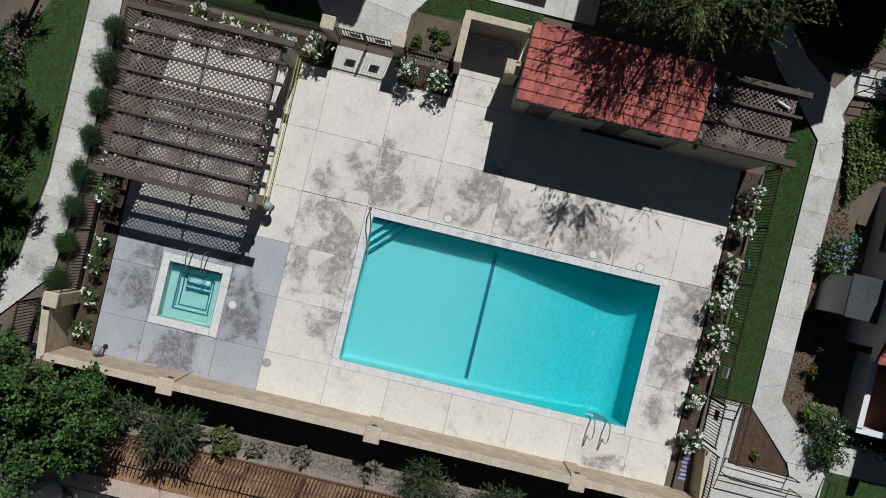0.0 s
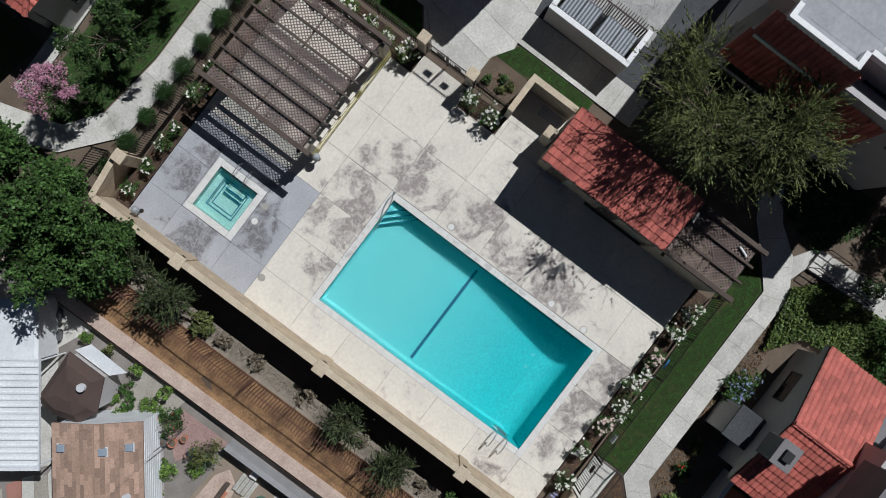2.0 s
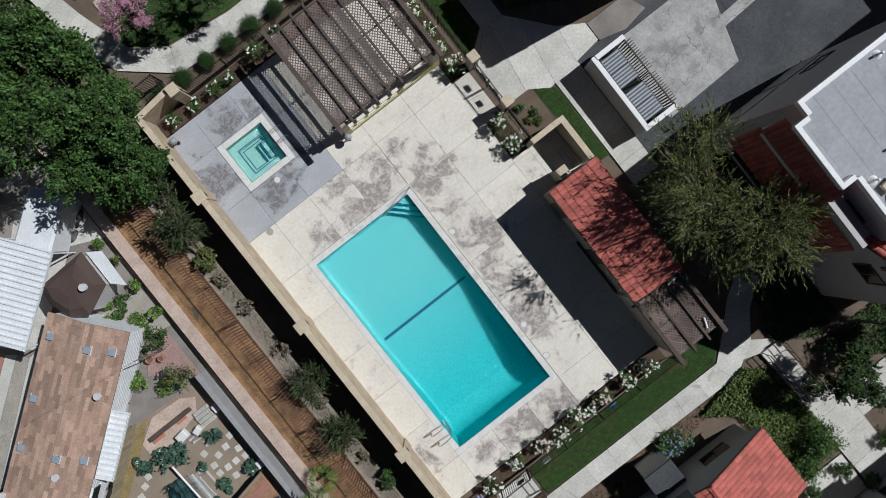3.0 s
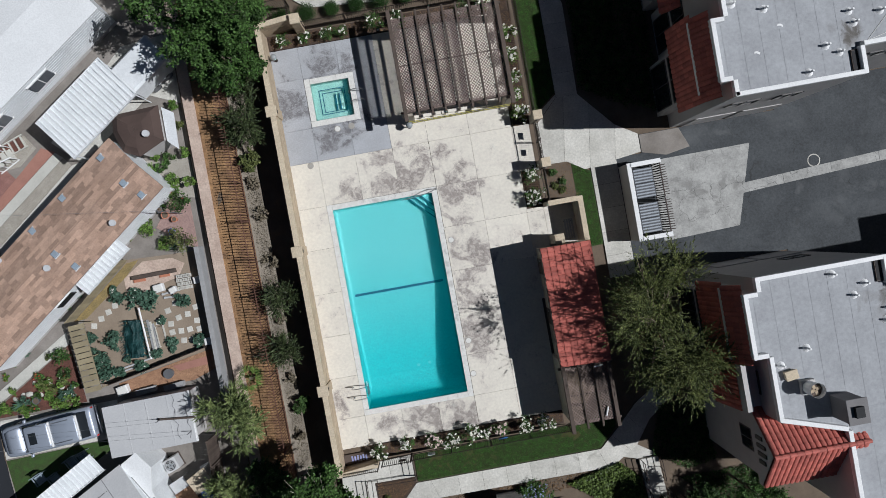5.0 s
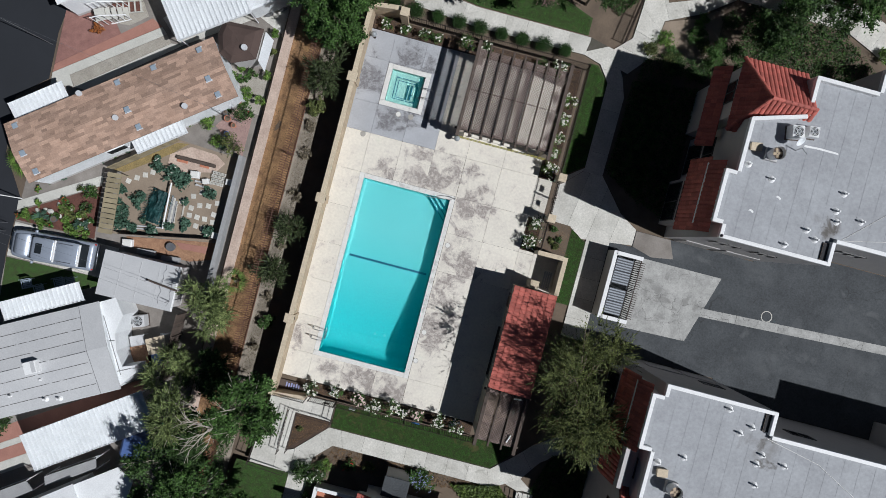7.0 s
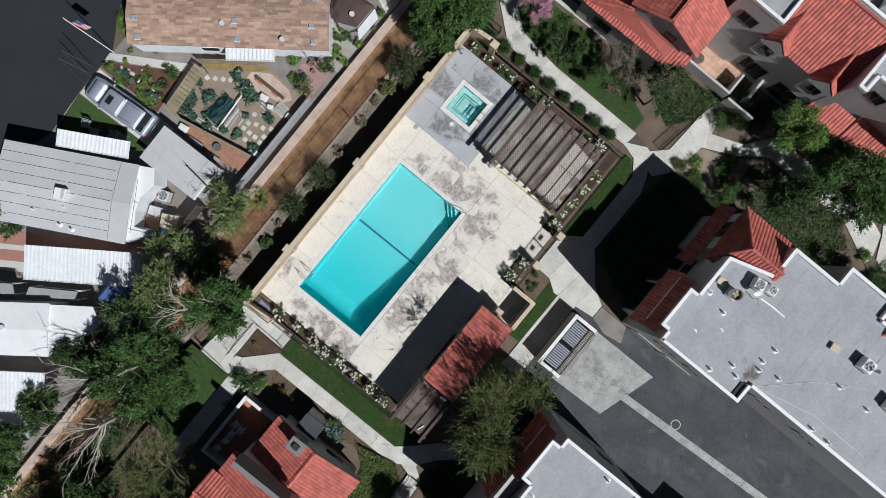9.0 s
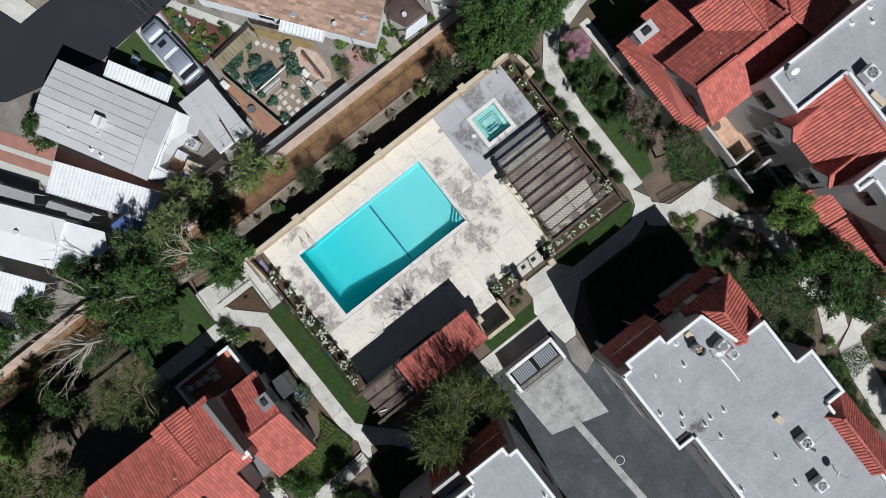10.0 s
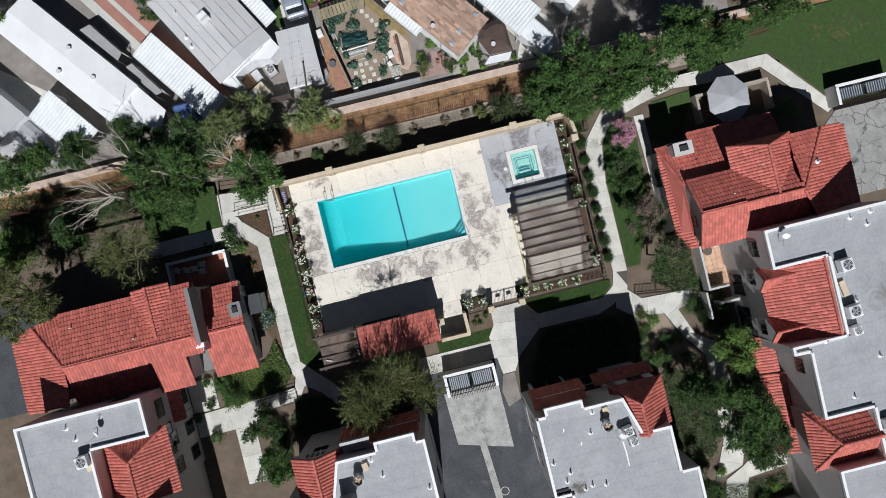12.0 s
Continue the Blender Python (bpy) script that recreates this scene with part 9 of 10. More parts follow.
tree(-25.0, -29.0, 4.2, 1.8, 1.8, 1.5, 4500, (0.1, 0.18), "leaf_bright", "light green tree before the white home", LOT, 0.1, 40, 0.24)
tree(14.6, -14.7, 4.2, 1.8, 1.8, 1.5, 6500, (0.08, 0.16), "leaf_dark", "dark tree beside the garden walk", trunk=0.1, clumps=45, spread=0.24)
tree(17.7, -13.9, 4.7, 1.9, 1.9, 1.7, 6500, (0.08, 0.16), "leaf", "green tree beside the stucco building", trunk=0.1, clumps=45, spread=0.24)
tree(17.9, 20.0, 2.4, 0.9, 0.9, 0.8, 1800, (0.07, 0.14), "leaf", "small ornamental tree in the yard", trunk=0.06, clumps=25, spread=0.2)
tree(26.3, 26.3, 5.4, 2.3, 2.2, 1.9, 9000, (0.08, 0.17), "leaf_dark", "dark leafy tree at the building", trunk=0.12, clumps=60)
tree(-10.4, -11.6, 5.2, 2.0, 2.2, 1.9, 10000, (0.12, 0.27), "leaf_bamboo", "pale feathery tree over the bank", clumps=60, bare=4, feather=True)
tree(-10.2, -14.6, 5.6, 2.4, 2.4, 2.0, 9000, (0.1, 0.2), "leaf_dark", "dark leafy tree over the bank", clumps=70, bare=6)
tree(-5.6, -17.5, 5.5, 2.2, 2.4, 1.9, 8000, (0.09, 0.19), "leaf", "leafy tree over the small lawn", clumps=60)
# this crown is added to darken ground that only lies in shadow
tree(-5.6, -26.4, 3.6, 2.0, 2.0, 1.3, 6000, (0.1, 0.2), "leaf_dark", "low dark tree standing in for black shadow", clumps=70)
tree(20.4, 26.6, 3.6, 1.1, 1.1, 1.2, 3000, (0.08, 0.16), "leaf_dark", "dark shrub tree at the building", trunk=0.07, clumps=25, spread=0.22)
tree(29.5, 20.6, 4.4, 1.7, 1.7, 1.5, 5000, (0.08, 0.17), "leaf_dark", "dark tree between the buildings", trunk=0.1, clumps=40, spread=0.24)
tree(38.6, 23.4, 5.6, 2.1, 1.5, 1.6, 5000, (0.1, 0.2), "leaf_dark", "dark tree over the far walk", trunk=0.12, clumps=45, spread=0.26)
for x, y, r, h, mat, label in ((31.2, 22.3, 0.8, 1.3, "leaf_bright", "bright green shrub beside the far walk"), (33.0, 21.9, 0.8, 1.2, "leaf_dark", "dark shrub along the building"), (34.6, 21.7, 0.9, 1.5, "leaf_dark", "dark shrub along the building"), (36.4, 21.6, 0.8, 1.2, "leaf_olive", "dusty olive shrub along the building"), (32.4, 26.3, 0.6, 0.9, "leaf", "green shrub before the patio wall"), (31.6, 27.6, 0.5, 0.7, "leaf_bright", "small bright green shrub before the patio wall"), (34.6, 25.1, 0.5, 0.8, "leaf_dark", "dark shrub before the patio wall"), (36.2, 25.1, 0.6, 0.9, "leaf_dark", "dark shrub before the patio wall")):
    bush(x, y, r, h, int(1500 * r * r) + 600, mat, label, -0.12, (0.07, 0.14))
# dead trees whose long bare limbs lean out over the bank
def dead_tree(x, y, h, limbs, way, fan, reach_least, reach_most, base=-0.12):
    """A pale trunk with bare limbs that fan out round one way, in degrees."""
    dead = thing("dead_tree", "bare dead tree with long pale branches", "tree", x, y, base)
    bm = bmesh.new()
    tube(bm, [(0, 0, -0.15), (-0.1, -0.1, h * 0.5), (-0.3, -0.4, h)], 0.17, 9, 0.1)
    for k in range(limbs):
        a = math.radians(way + fan * (k / max(1, limbs - 1) - 0.5) + RNG.uniform(-6, 6))
        reach = RNG.uniform(reach_least, reach_most)
        at = [Vector((-0.25, -0.35, h - RNG.uniform(0.1, 1.3)))]
        for j in range(1, 6):
            b_ = a + RNG.normal(0, 0.13)
            at.append(at[-1] + Vector((math.cos(b_), math.sin(b_), RNG.uniform(-0.05, 0.42))) * (reach / 5))
        tube(bm, at, 0.06, 6, 0.012)
        for j in range(2, 6):
            for _ in range(2):
                b_ = a + RNG.choice([-1, 1]) * RNG.uniform(0.35, 0.9)
                q = at[j] + Vector((math.cos(b_), math.sin(b_), RNG.uniform(0, 0.5))) * RNG.uniform(0.4, 1.1)
                tube(bm, [at[j], at[j].lerp(q, 0.5) + Vector((0, 0, 0.06)), q], 0.02, 5, 0.006)
    part("trunk", bm, "bark_pale", dead)


dead_tree(-7.0, -21.6, 3.9, 13, 256, 102, 2.6, 4.6)
dead_tree(-8.9, -18.3, 5.6, 4, 222, 30, 2.4, 3.8)
dead_tree(-7.0, -10.6, 6.2, 6, 200, 120, 1.0, 2.0)
# bank shrubs
for x, y, r, h in ((-7.15, 12.2, 1.55, 2.7), (-6.9, 1.5, 0.9, 1.9), (-7.15, -1.5, 1.05, 2.0), (-7.0, 14.3, 0.9, 1.8)):
    tree(x, y, h, r, r, h * 0.42, int(1500 * r * r) + 500, (0.12, 0.28), "leaf_conifer", "dark feathery conifer on the bank", -0.35, 0.05, 26, 0.34, feather=True, name="conifer", category="conifer")
for x, y, r, h, mat, label in ((-7.3, 14.7, 1.0, 1.7, "leaf_dark", "dark shrub on the bank"), (-6.95, -5.2, 0.75, 1.1, "leaf_dark", "dark shrub on the bank"), (-7.35, 9.9, 0.9, 1.1, "leaf_olive", "thin olive shrub on the bank"), (-7.4, 8.5, 0.55, 0.7, "leaf_dry", "dry grey shrub on the bank"), (-7.35, 6.6, 0.6, 0.7, "leaf_dry", "dry grey shrub on the bank"), (-7.3, 3.6, 0.65, 0.8, "leaf_dry", "dry grey shrub on the bank"), (-7.4, 0.2, 0.4, 0.6, "leaf_dry", "dry grey shrub on the bank"), (-7.4, -3.4, 0.4, 0.6, "leaf_dry", "dry grey shrub on the bank"), (-7.4, -6.9, 0.5, 0.8, "leaf_dry", "dry grey shrub on the bank")):
    n = int(3600 * r * r + 500) if mat != "leaf_dry" else 500
    bush(x, y, r * 0.8, h, n, mat, label, ground_height(x), (0.08, 0.2), clumps=18, twigs=-7)
# garden and bed plants
# plants of the flower bed, then of the yard behind the shingled home
for x, y, r, h, mat, label, fl, fm in (
        (-13.0, 5.9, 0.4, 0.5, "leaf_blue", "leafy blue-green vegetable plant", 0, ""),
        (-24.76, -2.26, 0.45, 0.5, "leaf_bright", "low yellow-green leafy plant", 0, ""), (-22.35, -1.05, 0.42, 0.5, "leaf_bright", "bright green leafy garden plant", 2, "petal_red"), (-21.72, -1.57, 0.4, 0.4, "leaf_olive", "low olive plant in the mulch", 0, ""), (-21.55, -2.5, 0.5, 0.5, "leaf_bright", "bright green leafy garden plant", 0, ""), (-20.75, -2.5, 0.5, 0.6, "leaf_bright", "bright yellow-green fern in the mulch", 0, ""), (-22.45, -0.6, 0.3, 0.4, "leaf", "garden plant with red flowers", 7, "petal_red"), (-25.3, -2.4, 0.25, 0.35, "leaf", "small plant with red flowers", 4, "petal_red"), (-20.85, 0.3, 0.6, 0.8, "leaf", "leafy green garden shrub", 0, ""), (-20.9, -0.7, 0.45, 0.5, "leaf_dark", "dark leafy garden plant", 1, "petal_red"), (-21.2, -2.0, 0.4, 0.45, "leaf_blue", "blue-green plant in the mulch", 0, ""), (-23.1, -2.45, 0.35, 0.4, "leaf", "green bedding plant with red flowers", 3, "petal_red"), (-22.0, -1.95, 0.3, 0.35, "leaf_bright", "low yellow-green ground plant", 0, "")):
    bush(x, y, r, h, int(700 * r + 150), mat, label, LOT + 0.05, (0.07, 0.16), fl, fm or "petal_white", "garden_plant", "plant", (0.05, 0.08), clumps=14)
for x, y, r, h, mat, label, fl, fm in (
        (-13.0, 11.2, 0.3, 0.5, "leaf_bright", "bright green potted shrub", 0, ""), (-12.3, 11.0, 0.45, 0.6, "leaf", "green shrub beside the shed", 0, ""), (-12.9, 10.5, 0.35, 0.5, "leaf", "green shrub beside the condenser", 0, ""), (-13.5, 10.6, 0.45, 0.6, "leaf_bright", "bright green shrub at the home's end", 0, ""), (-12.2, 9.7, 0.42, 0.6, "leaf_bright", "bright green shrub beside the condenser", 0, ""), (-12.5, 9.1, 0.5, 0.7, "leaf_bright", "yellow-green shrub beside the condenser", 2, "petal_red"), (-11.9, 8.2, 0.85, 1.5, "leaf_dark", "dark shrub at the bank wall", 2, "petal_red"), (-14.4, 7.0, 0.55, 0.6, "leaf_bright", "bright green shrub at the home corner", 0, ""), (-12.1, 6.0, 0.85, 1.5, "leaf_olive", "dusty olive shrub behind the home", 0, ""), (-13.4, 5.9, 0.5, 0.5, "leaf_bright", "yellow-green shrub beside the garden", 0, ""), (-11.2, 11.1, 0.35, 0.9, "leaf_bright", "climbing plant at the bank wall", 0, ""), (-11.2, 12.8, 0.3, 0.9, "leaf_olive", "climbing plant at the bank wall", 0, ""), (-11.2, 9.4, 0.35, 0.9, "leaf_bright", "climbing plant at the bank wall", 0, ""), (-11.3, 14.0, 0.3, 0.9, "leaf_bright", "climbing plant at the bank wall", 0, ""), (-23.0, 11.24, 0.5, 0.75, "leaf_rust", "round rust-orange ornamental grass in the gravel", 0, "")):
    bush(x, y, r, h, int(700 * r + 150), mat, label, LOT + 0.05, (0.07, 0.16), fl, fm or "petal_white", "garden_plant", "plant", (0.05, 0.08), clumps=14)
# shrubs round the houses and in the yards
for x, y, r, h, mat, label, fl, fm in (
        (6.2, -12.75, 0.85, 0.8, "leaf", "agapanthus clump with lavender blossoms", 60, "petal_blue"), (5.2, -12.9, 0.6, 0.7, "leaf", "agapanthus clump with lavender blossoms", 30, "petal_blue"), (12.0, -17.3, 1.2, 1.7, "leaf", "dense round green shrub beside the ivy", 0, ""), (10.8, -18.1, 1.0, 1.4, "leaf", "dense round green shrub beside the ivy", 0, ""), (-0.6, -13.6, 0.5, 0.7, "leaf_bright", "green shrub in the house bed", 0, ""), (-1.0, -14.2, 0.9, 1.1, "leaf_dark", "white flowering shrub at the patio wall", 30, "petal_white"), (-2.1, -14.4, 0.8, 1.1, "leaf_dark", "dark round shrub at the walk", 0, ""), (-1.3, -16.2, 0.6, 1.0, "leaf_dark", "dark shrub at the patio wall", 8, "petal_white"), (1.0, -13.2, 0.45, 0.6, "leaf", "shrub with red flowers beside the house", 8, "petal_red"), (2.3, -13.0, 0.4, 0.5, "leaf_olive", "small olive shrub beside the house", 0, ""), (-2.9, -11.6, 0.2, 0.35, "leaf_olive", "small dry plant in the mulch", 0, ""), (10.4, 6.0, 0.25, 0.4, "leaf_dark", "small plant in the gate bed", 0, ""), (10.9, 5.4, 0.25, 0.35, "leaf_dark", "small plant in the gate bed", 0, ""), (10.4, 5.2, 0.22, 0.3, "leaf_olive", "small plant in the gate bed", 0, "")):
    bush(x, y, r, h, int(1500 * r * r + 250), mat, label, -0.1, (0.07, 0.15), fl, fm or "petal_white", "shrub", "shrub", (0.06, 0.1), clumps=24)
for x, y, r, h, mat, label, fl, fm in (
        (10.8, 4.9, 0.22, 0.3, "leaf_olive", "small plant in the gate bed", 0, ""), (-0.9, 36.4, 0.95, 1.5, "leaf_bright", "round yellow-green shrub beside the terrace", 0, ""), (13.95, 24.0, 0.85, 1.2, "leaf", "green shrub beside the court", 0, ""), (14.5, 20.4, 0.6, 0.6, "leaf_bright", "low green shrub in the bare bed", 0, ""), (16.4, 21.2, 0.75, 0.9, "leaf", "green shrub in the bare bed", 0, ""), (16.5, 22.3, 0.45, 0.5, "leaf_bright", "small green shrub in the bare bed", 0, ""), (15.1, 19.5, 0.6, 0.6, "leaf", "low green shrub in the bare bed", 0, ""), (18.4, 22.6, 0.7, 0.9, "leaf_dark", "dark shrub in the bare bed", 0, ""), (17.2, 20.5, 0.6, 0.8, "leaf_olive", "dry olive shrub in the bare bed", 0, ""), (15.0, 25.2, 0.8, 1.0, "leaf_dark", "dark shrub beside the court", 0, ""), (29.2, 23.2, 0.6, 0.7, "leaf_bright", "green shrub beside the walk", 0, ""), (13.6, 19.4, 0.6, 0.6, "leaf_olive", "low dry shrub in the yard", 0, ""), (15.3, 19.0, 0.7, 0.8, "leaf_olive", "low olive shrub in the yard", 0, ""), (15.0, -19.6, 0.6, 0.9, "leaf", "green shrub beside the walk", 0, ""), (13.6, -15.0, 0.7, 1.0, "leaf_dark", "dark shrub beside the walk", 0, "")):
    bush(x, y, r, h, int(1500 * r * r + 250), mat, label, -0.1, (0.07, 0.15), fl, fm or "petal_white", "shrub", "shrub", (0.06, 0.1), clumps=24)
for k, (x, y, r) in enumerate(((-15.72, 3.07, 0.62), (-15.0, 2.68, 0.7), (-16.83, 3.16, 0.45), (-17.04, 3.74, 0.22), (-17.56, 0.73, 0.6), (-18.71, -0.09, 0.62), (-18.43, -0.91, 0.75), (-18.87, 1.08, 0.32), (-13.03, 2.41, 0.42), (-14.47, 1.39, 0.22), (-14.12, 0.03, 0.34), (-14.17, -0.4, 0.2), (-12.44, -0.16, 0.42), (-17.53, -1.25, 0.35), (-15.19, -0.57, 0.4), (-16.2, -1.15, 0.4), (-16.96, -0.59, 0.2))):
    bush(x, y, r, 0.35 + 0.45 * r, int(500 * r + 60), "leaf_blue", "broad-leaved squash plant with pale flowers" if k % 3 == 0 else "broad-leaved blue-green vegetable plant", LOT + 0.05, (0.14, 0.3), 3 if k % 3 == 0 else 0, "petal_white", "garden_plant", "plant", (0.08, 0.12), clumps=16)
# agave, border stones and pots of the flower bed
agave = thing("agave", "large spiky blue-green agave in the mulch", "agave", -23.87, -2.16, LOT + 0.05)
for k in range(26):
    a = 2.4 * k
    rise = 0.15 + 0.9 * (k / 26)
    reach = 0.62 - 0.25 * (k / 26)
    d = Vector((math.cos(a), math.sin(a), 0))
    side = Vector((-d.y, d.x, 0)) * 0.05
    tip = d * reach + Vector((0, 0, 0.1 + rise * 0.5))
    mid = d * reach * 0.45 + Vector((0, 0, 0.08 + rise * 0.2))
    mesh_part("leaf", [tuple(d * 0.04 + side * 0.7), tuple(d * 0.04 - side * 0.7), tuple(mid - side), tuple(mid + side), tuple(tip), tuple(mid - Vector((0, 0, 0.03)))], [(0, 1, 2, 3), (3, 2, 4), (1, 0, 5), (0, 3, 5), (1, 5, 2), (3, 4, 5), (4, 2, 5)], "leaf_blue", agave)
for k, (x, y, r) in enumerate(((-23.29, -1.6, 0.2), (-21.3, -1.55, 0.16), (-21.95, -1.2, 0.14), (-22.6, -1.75, 0.13), (-20.6, -1.6, 0.15), (-23.7, -1.55, 0.12), (-21.1, -1.2, 0.12), (-22.9, -1.0, 0.13), (-24.2, -1.75, 0.14))):
    rock = thing("stone", "pale rounded border stone in the mulch", "stone", x, y, LOT + 0.05, 40 * k, "border stones")
    bm = bmesh.new()
    bmesh.ops.create_icosphere(bm, subdivisions=2, radius=r, matrix=Matrix.Translation((0, 0, r * 0.45)) @ Matrix.Diagonal((1.2, 0.85, 0.6, 1)))
    for v in bm.verts:
        v.co += Vector((math.sin(9 * v.co.y / r + k), math.sin(7 * v.co.x / r), 0)) * r * 0.06
    part("rock", bm, "lot_concrete", rock)
for x, y, r, mat, label in ((-22.83, -2.04, 0.2, "bin_lid", "dark round plant pot in the mulch"), (-13.1, 7.65, 0.22, "terracotta", "terracotta pot on the brick court"), (-13.35, 8.0, 0.17, "bin_lid", "dark pot on the brick court"), (-12.6, 7.3, 0.16, "terracotta", "terracotta pot on the brick court"), (-12.9, 6.6, 0.18, "blue_tarp", "blue glazed pot on the brick court")):
    pot_ = thing("plant_pot", label, "pot", x, y, LOT + 0.06)
    bm = bmesh.new()
    bmesh.ops.create_cone(bm, cap_ends=True, segments=16, radius1=r * 0.7, radius2=r, depth=0.34, matrix=Matrix.Translation((0, 0, 0.17)))
    part("body", bm, mat, pot_)
    bm = bmesh.new()
    tube(bm, [(r * math.cos(a), r * math.sin(a), 0.34) for a in (math.pi / 8 * q for q in range(17))], 0.025, 6)
    part("rim", bm, mat, pot_)
    part("soil", disc(bmesh.new(), 0, 0, 0.341, r * 0.85, 0.01, 14), "dirt", pot_)
# patio furniture in the awning's shade
for x, y, a in ((-23.4, -6.75, 25), (-22.5, -6.9, 30), (-21.3, -6.1, 28), (-20.6, -5.9, 25)):
    seat_ = thing("garden_chair", "blue-grey slatted metal garden chair on the lawn", "chair", x, y, LOT + 0.052, a, "lawn chairs")
    for q in range(5):
        part("slat", boxes((-0.3, -0.28 + 0.115 * q, 0.4, 0.3, -0.19 + 0.115 * q, 0.43)), "blue_grey", seat_)
    for q in range(4):
        part("back_slat", boxes((-0.3, 0.31, 0.48 + 0.11 * q, 0.3, 0.34, 0.56 + 0.11 * q)), "blue_grey", seat_)
    for sx in (-0.3, 0.27):
        part("armrest", boxes((sx, -0.3, 0.6, sx + 0.05, 0.3, 0.63)), "blue_grey", seat_)
        for sy in (-0.28, 0.28):
            part("leg", rod((sx + 0.02, sy, 0), (sx + 0.02, sy, 0.62), 0.018, 6), "blue_grey", seat_)
# assumed board fence, added to shade the back court
court_fence = thing("board_fence", "added tall dark board fence shading the back court", "fence")
for q in range(30):
    part("board", boxes((-12.62, -10.6 + 0.155 * q, LOT, -12.59, -10.46 + 0.155 * q, LOT + 1.9 + 0.02 * (q % 3))), "wood", court_fence)
for q in range(4):
    part("post", boxes((-12.58, -10.55 + 1.5 * q, LOT, -12.49, -10.46 + 1.5 * q, LOT + 1.85)), "wood", court_fence)
heap = thing("tarpaulin", "crumpled blue tarpaulin over boxes in the court", "tarp", -13.5, -9.3, LOT + 0.05, 30)
bm = bmesh.new()
bmesh.ops.create_grid(bm, x_segments=10, y_segments=10, size=0.7)
for v in bm.verts:
    edge_ = max(abs(v.co.x), abs(v.co.y)) / 0.7
    v.co.z = 0.75 * (1 - edge_ ** 4) + 0.05 * math.sin(9 * v.co.x) * math.cos(7 * v.co.y)
part("sheet", bm, "blue_tarp", heap)
part("box", boxes((-0.5, -0.5, 0, 0.5, 0.5, 0.55), bevel=0.02), "grey_concrete", heap)
# fan palms
def fan_palm(x, y, z, size, fronds, label):
    """A short trunk and fans of narrow folded segments on stalks."""
    palm = thing("fan_palm", label, "palm", x, y, z)
    part("trunk", tube(bmesh.new(), [(0, 0, -0.05), (0.02, 0, 0.9 * size)], 0.16 * size, 9, 0.12 * size), "bark", palm)
    for k in range(fronds):
        a = 2.4 * k
        s = Vector((math.cos(a), math.sin(a), 0))
        side = Vector((-s.y, s.x, 0))
        hub = (Vector((0, 0, 0.95)) + s * (0.5 + 0.02 * k) + Vector((0, 0, 0.25 - 0.02 * k))) * size
        bm = tube(bmesh.new(), [(0, 0, 0.85 * size), hub], 0.015 * size, 5)
        for j in range(-5, 6):
            d = s * math.cos(j * 0.24) + side * math.sin(j * 0.24)
            tip = hub + (d * 0.75 + Vector((0, 0, -0.12 - 0.02 * abs(j)))) * size
            w = (side if abs(j) < 3 else s) * 0.035 * size
            bm.faces.new([bm.verts.new(p) for p in (hub, hub.lerp(tip, 0.5) + w, tip, hub.lerp(tip, 0.5) - w)])
        part("frond", bm, "leaf_bright", palm)


fan_palm(-25.3, 1.6, LOT + 0.05, 1.0, 16, "small fan palm at the home corner")
fan_palm(-9.6, -2.9, -0.2, 0.7, 9, "young fan palm on the soil bank")


def scatter(name, poly, n, z, size, mat, label, category, dz=0.04):
    """Uncountable low leaves or blades over a patch of ground."""
    xs_, ys_ = [p[0] for p in poly], [p[1] for p in poly]
    out = []
    while len(out) < n:
        p = (RNG.uniform(min(xs_), max(xs_)), RNG.uniform(min(ys_), max(ys_)))
        if inside(p, poly):
            out.append((p[0], p[1], z + RNG.random() * dz))
    ob = foliage(name, np.array(out), size, mat, None, RNG)
    return tagged(ob, label, category, kind="stuff")


scatter("ivy", [(8.0, -12.7), (11.3, -12.0), (12.45, -13.1), (12.85, -16.9), (12.6, -18.4), (9.75, -18.6), (9.75, -15.0), (9.6, -13.95)], 15000, -0.08, (0.1, 0.2), "leaf_ivy", "glossy green ivy ground cover", "ivy", 0.35)
for poly, n in (([(-0.85, -9.4), (8.4, -9.35), (11.5, -9.05), (11.4, -9.9), (10.3, -10.95), (-0.85, -10.95)], 9000), ([(9.96, 9.7), (11.34, 10.75), (11.34, 16.6), (10.4, 17.5), (9.96, 17.5)], 5000), ([(11.8, 1.25), (12.66, 1.25), (12.66, 5.6), (11.66, 6.4)], 2000), ([(-4.1, 21.3), (-1.9, 19.95), (1.6, 19.5), (9.2, 19.5), (9.2, 20.5), (3.2, 22.7), (-3.5, 22.85)], 7000), ([(-6.5, -14.8), (-3.0, -14.9), (-3.0, -21.4), (-7.3, -21.4)], 5000), ([(-9.4, 29.6), (-6.5, 29.1), (-6.5, 36.3), (-0.6, 41.3), (-0.6, 56), (-9.4, 56)], 12000)):
    scatter("grass", poly, n * 3, -0.046, (0.03, 0.07), "grass_blade", "short mown grass blades", "grass", 0.03)
scatter("bank_litter", rect(-7.95, -9, -7.1, 16), 9000, -0.42, (0.03, 0.09), "leaf_dry", "dry leaf litter on the bank", "litter", 0.22)
scatter("bank_litter", rect(-9.98, -30, -8.2, 30), 9000, -0.2, (0.03, 0.09), "litter_brown", "brown litter on the soil bank", "litter", 0.1)
scatter("bed_litter", [(-0.3, -12.3), (10.4, -12.3), (9.2, -13.0), (2.0, -13.6), (-1.2, -13.6)], 2500, -0.1, (0.05, 0.12), "litter_brown", "leaf litter in the house bed", "litter", 0.04)
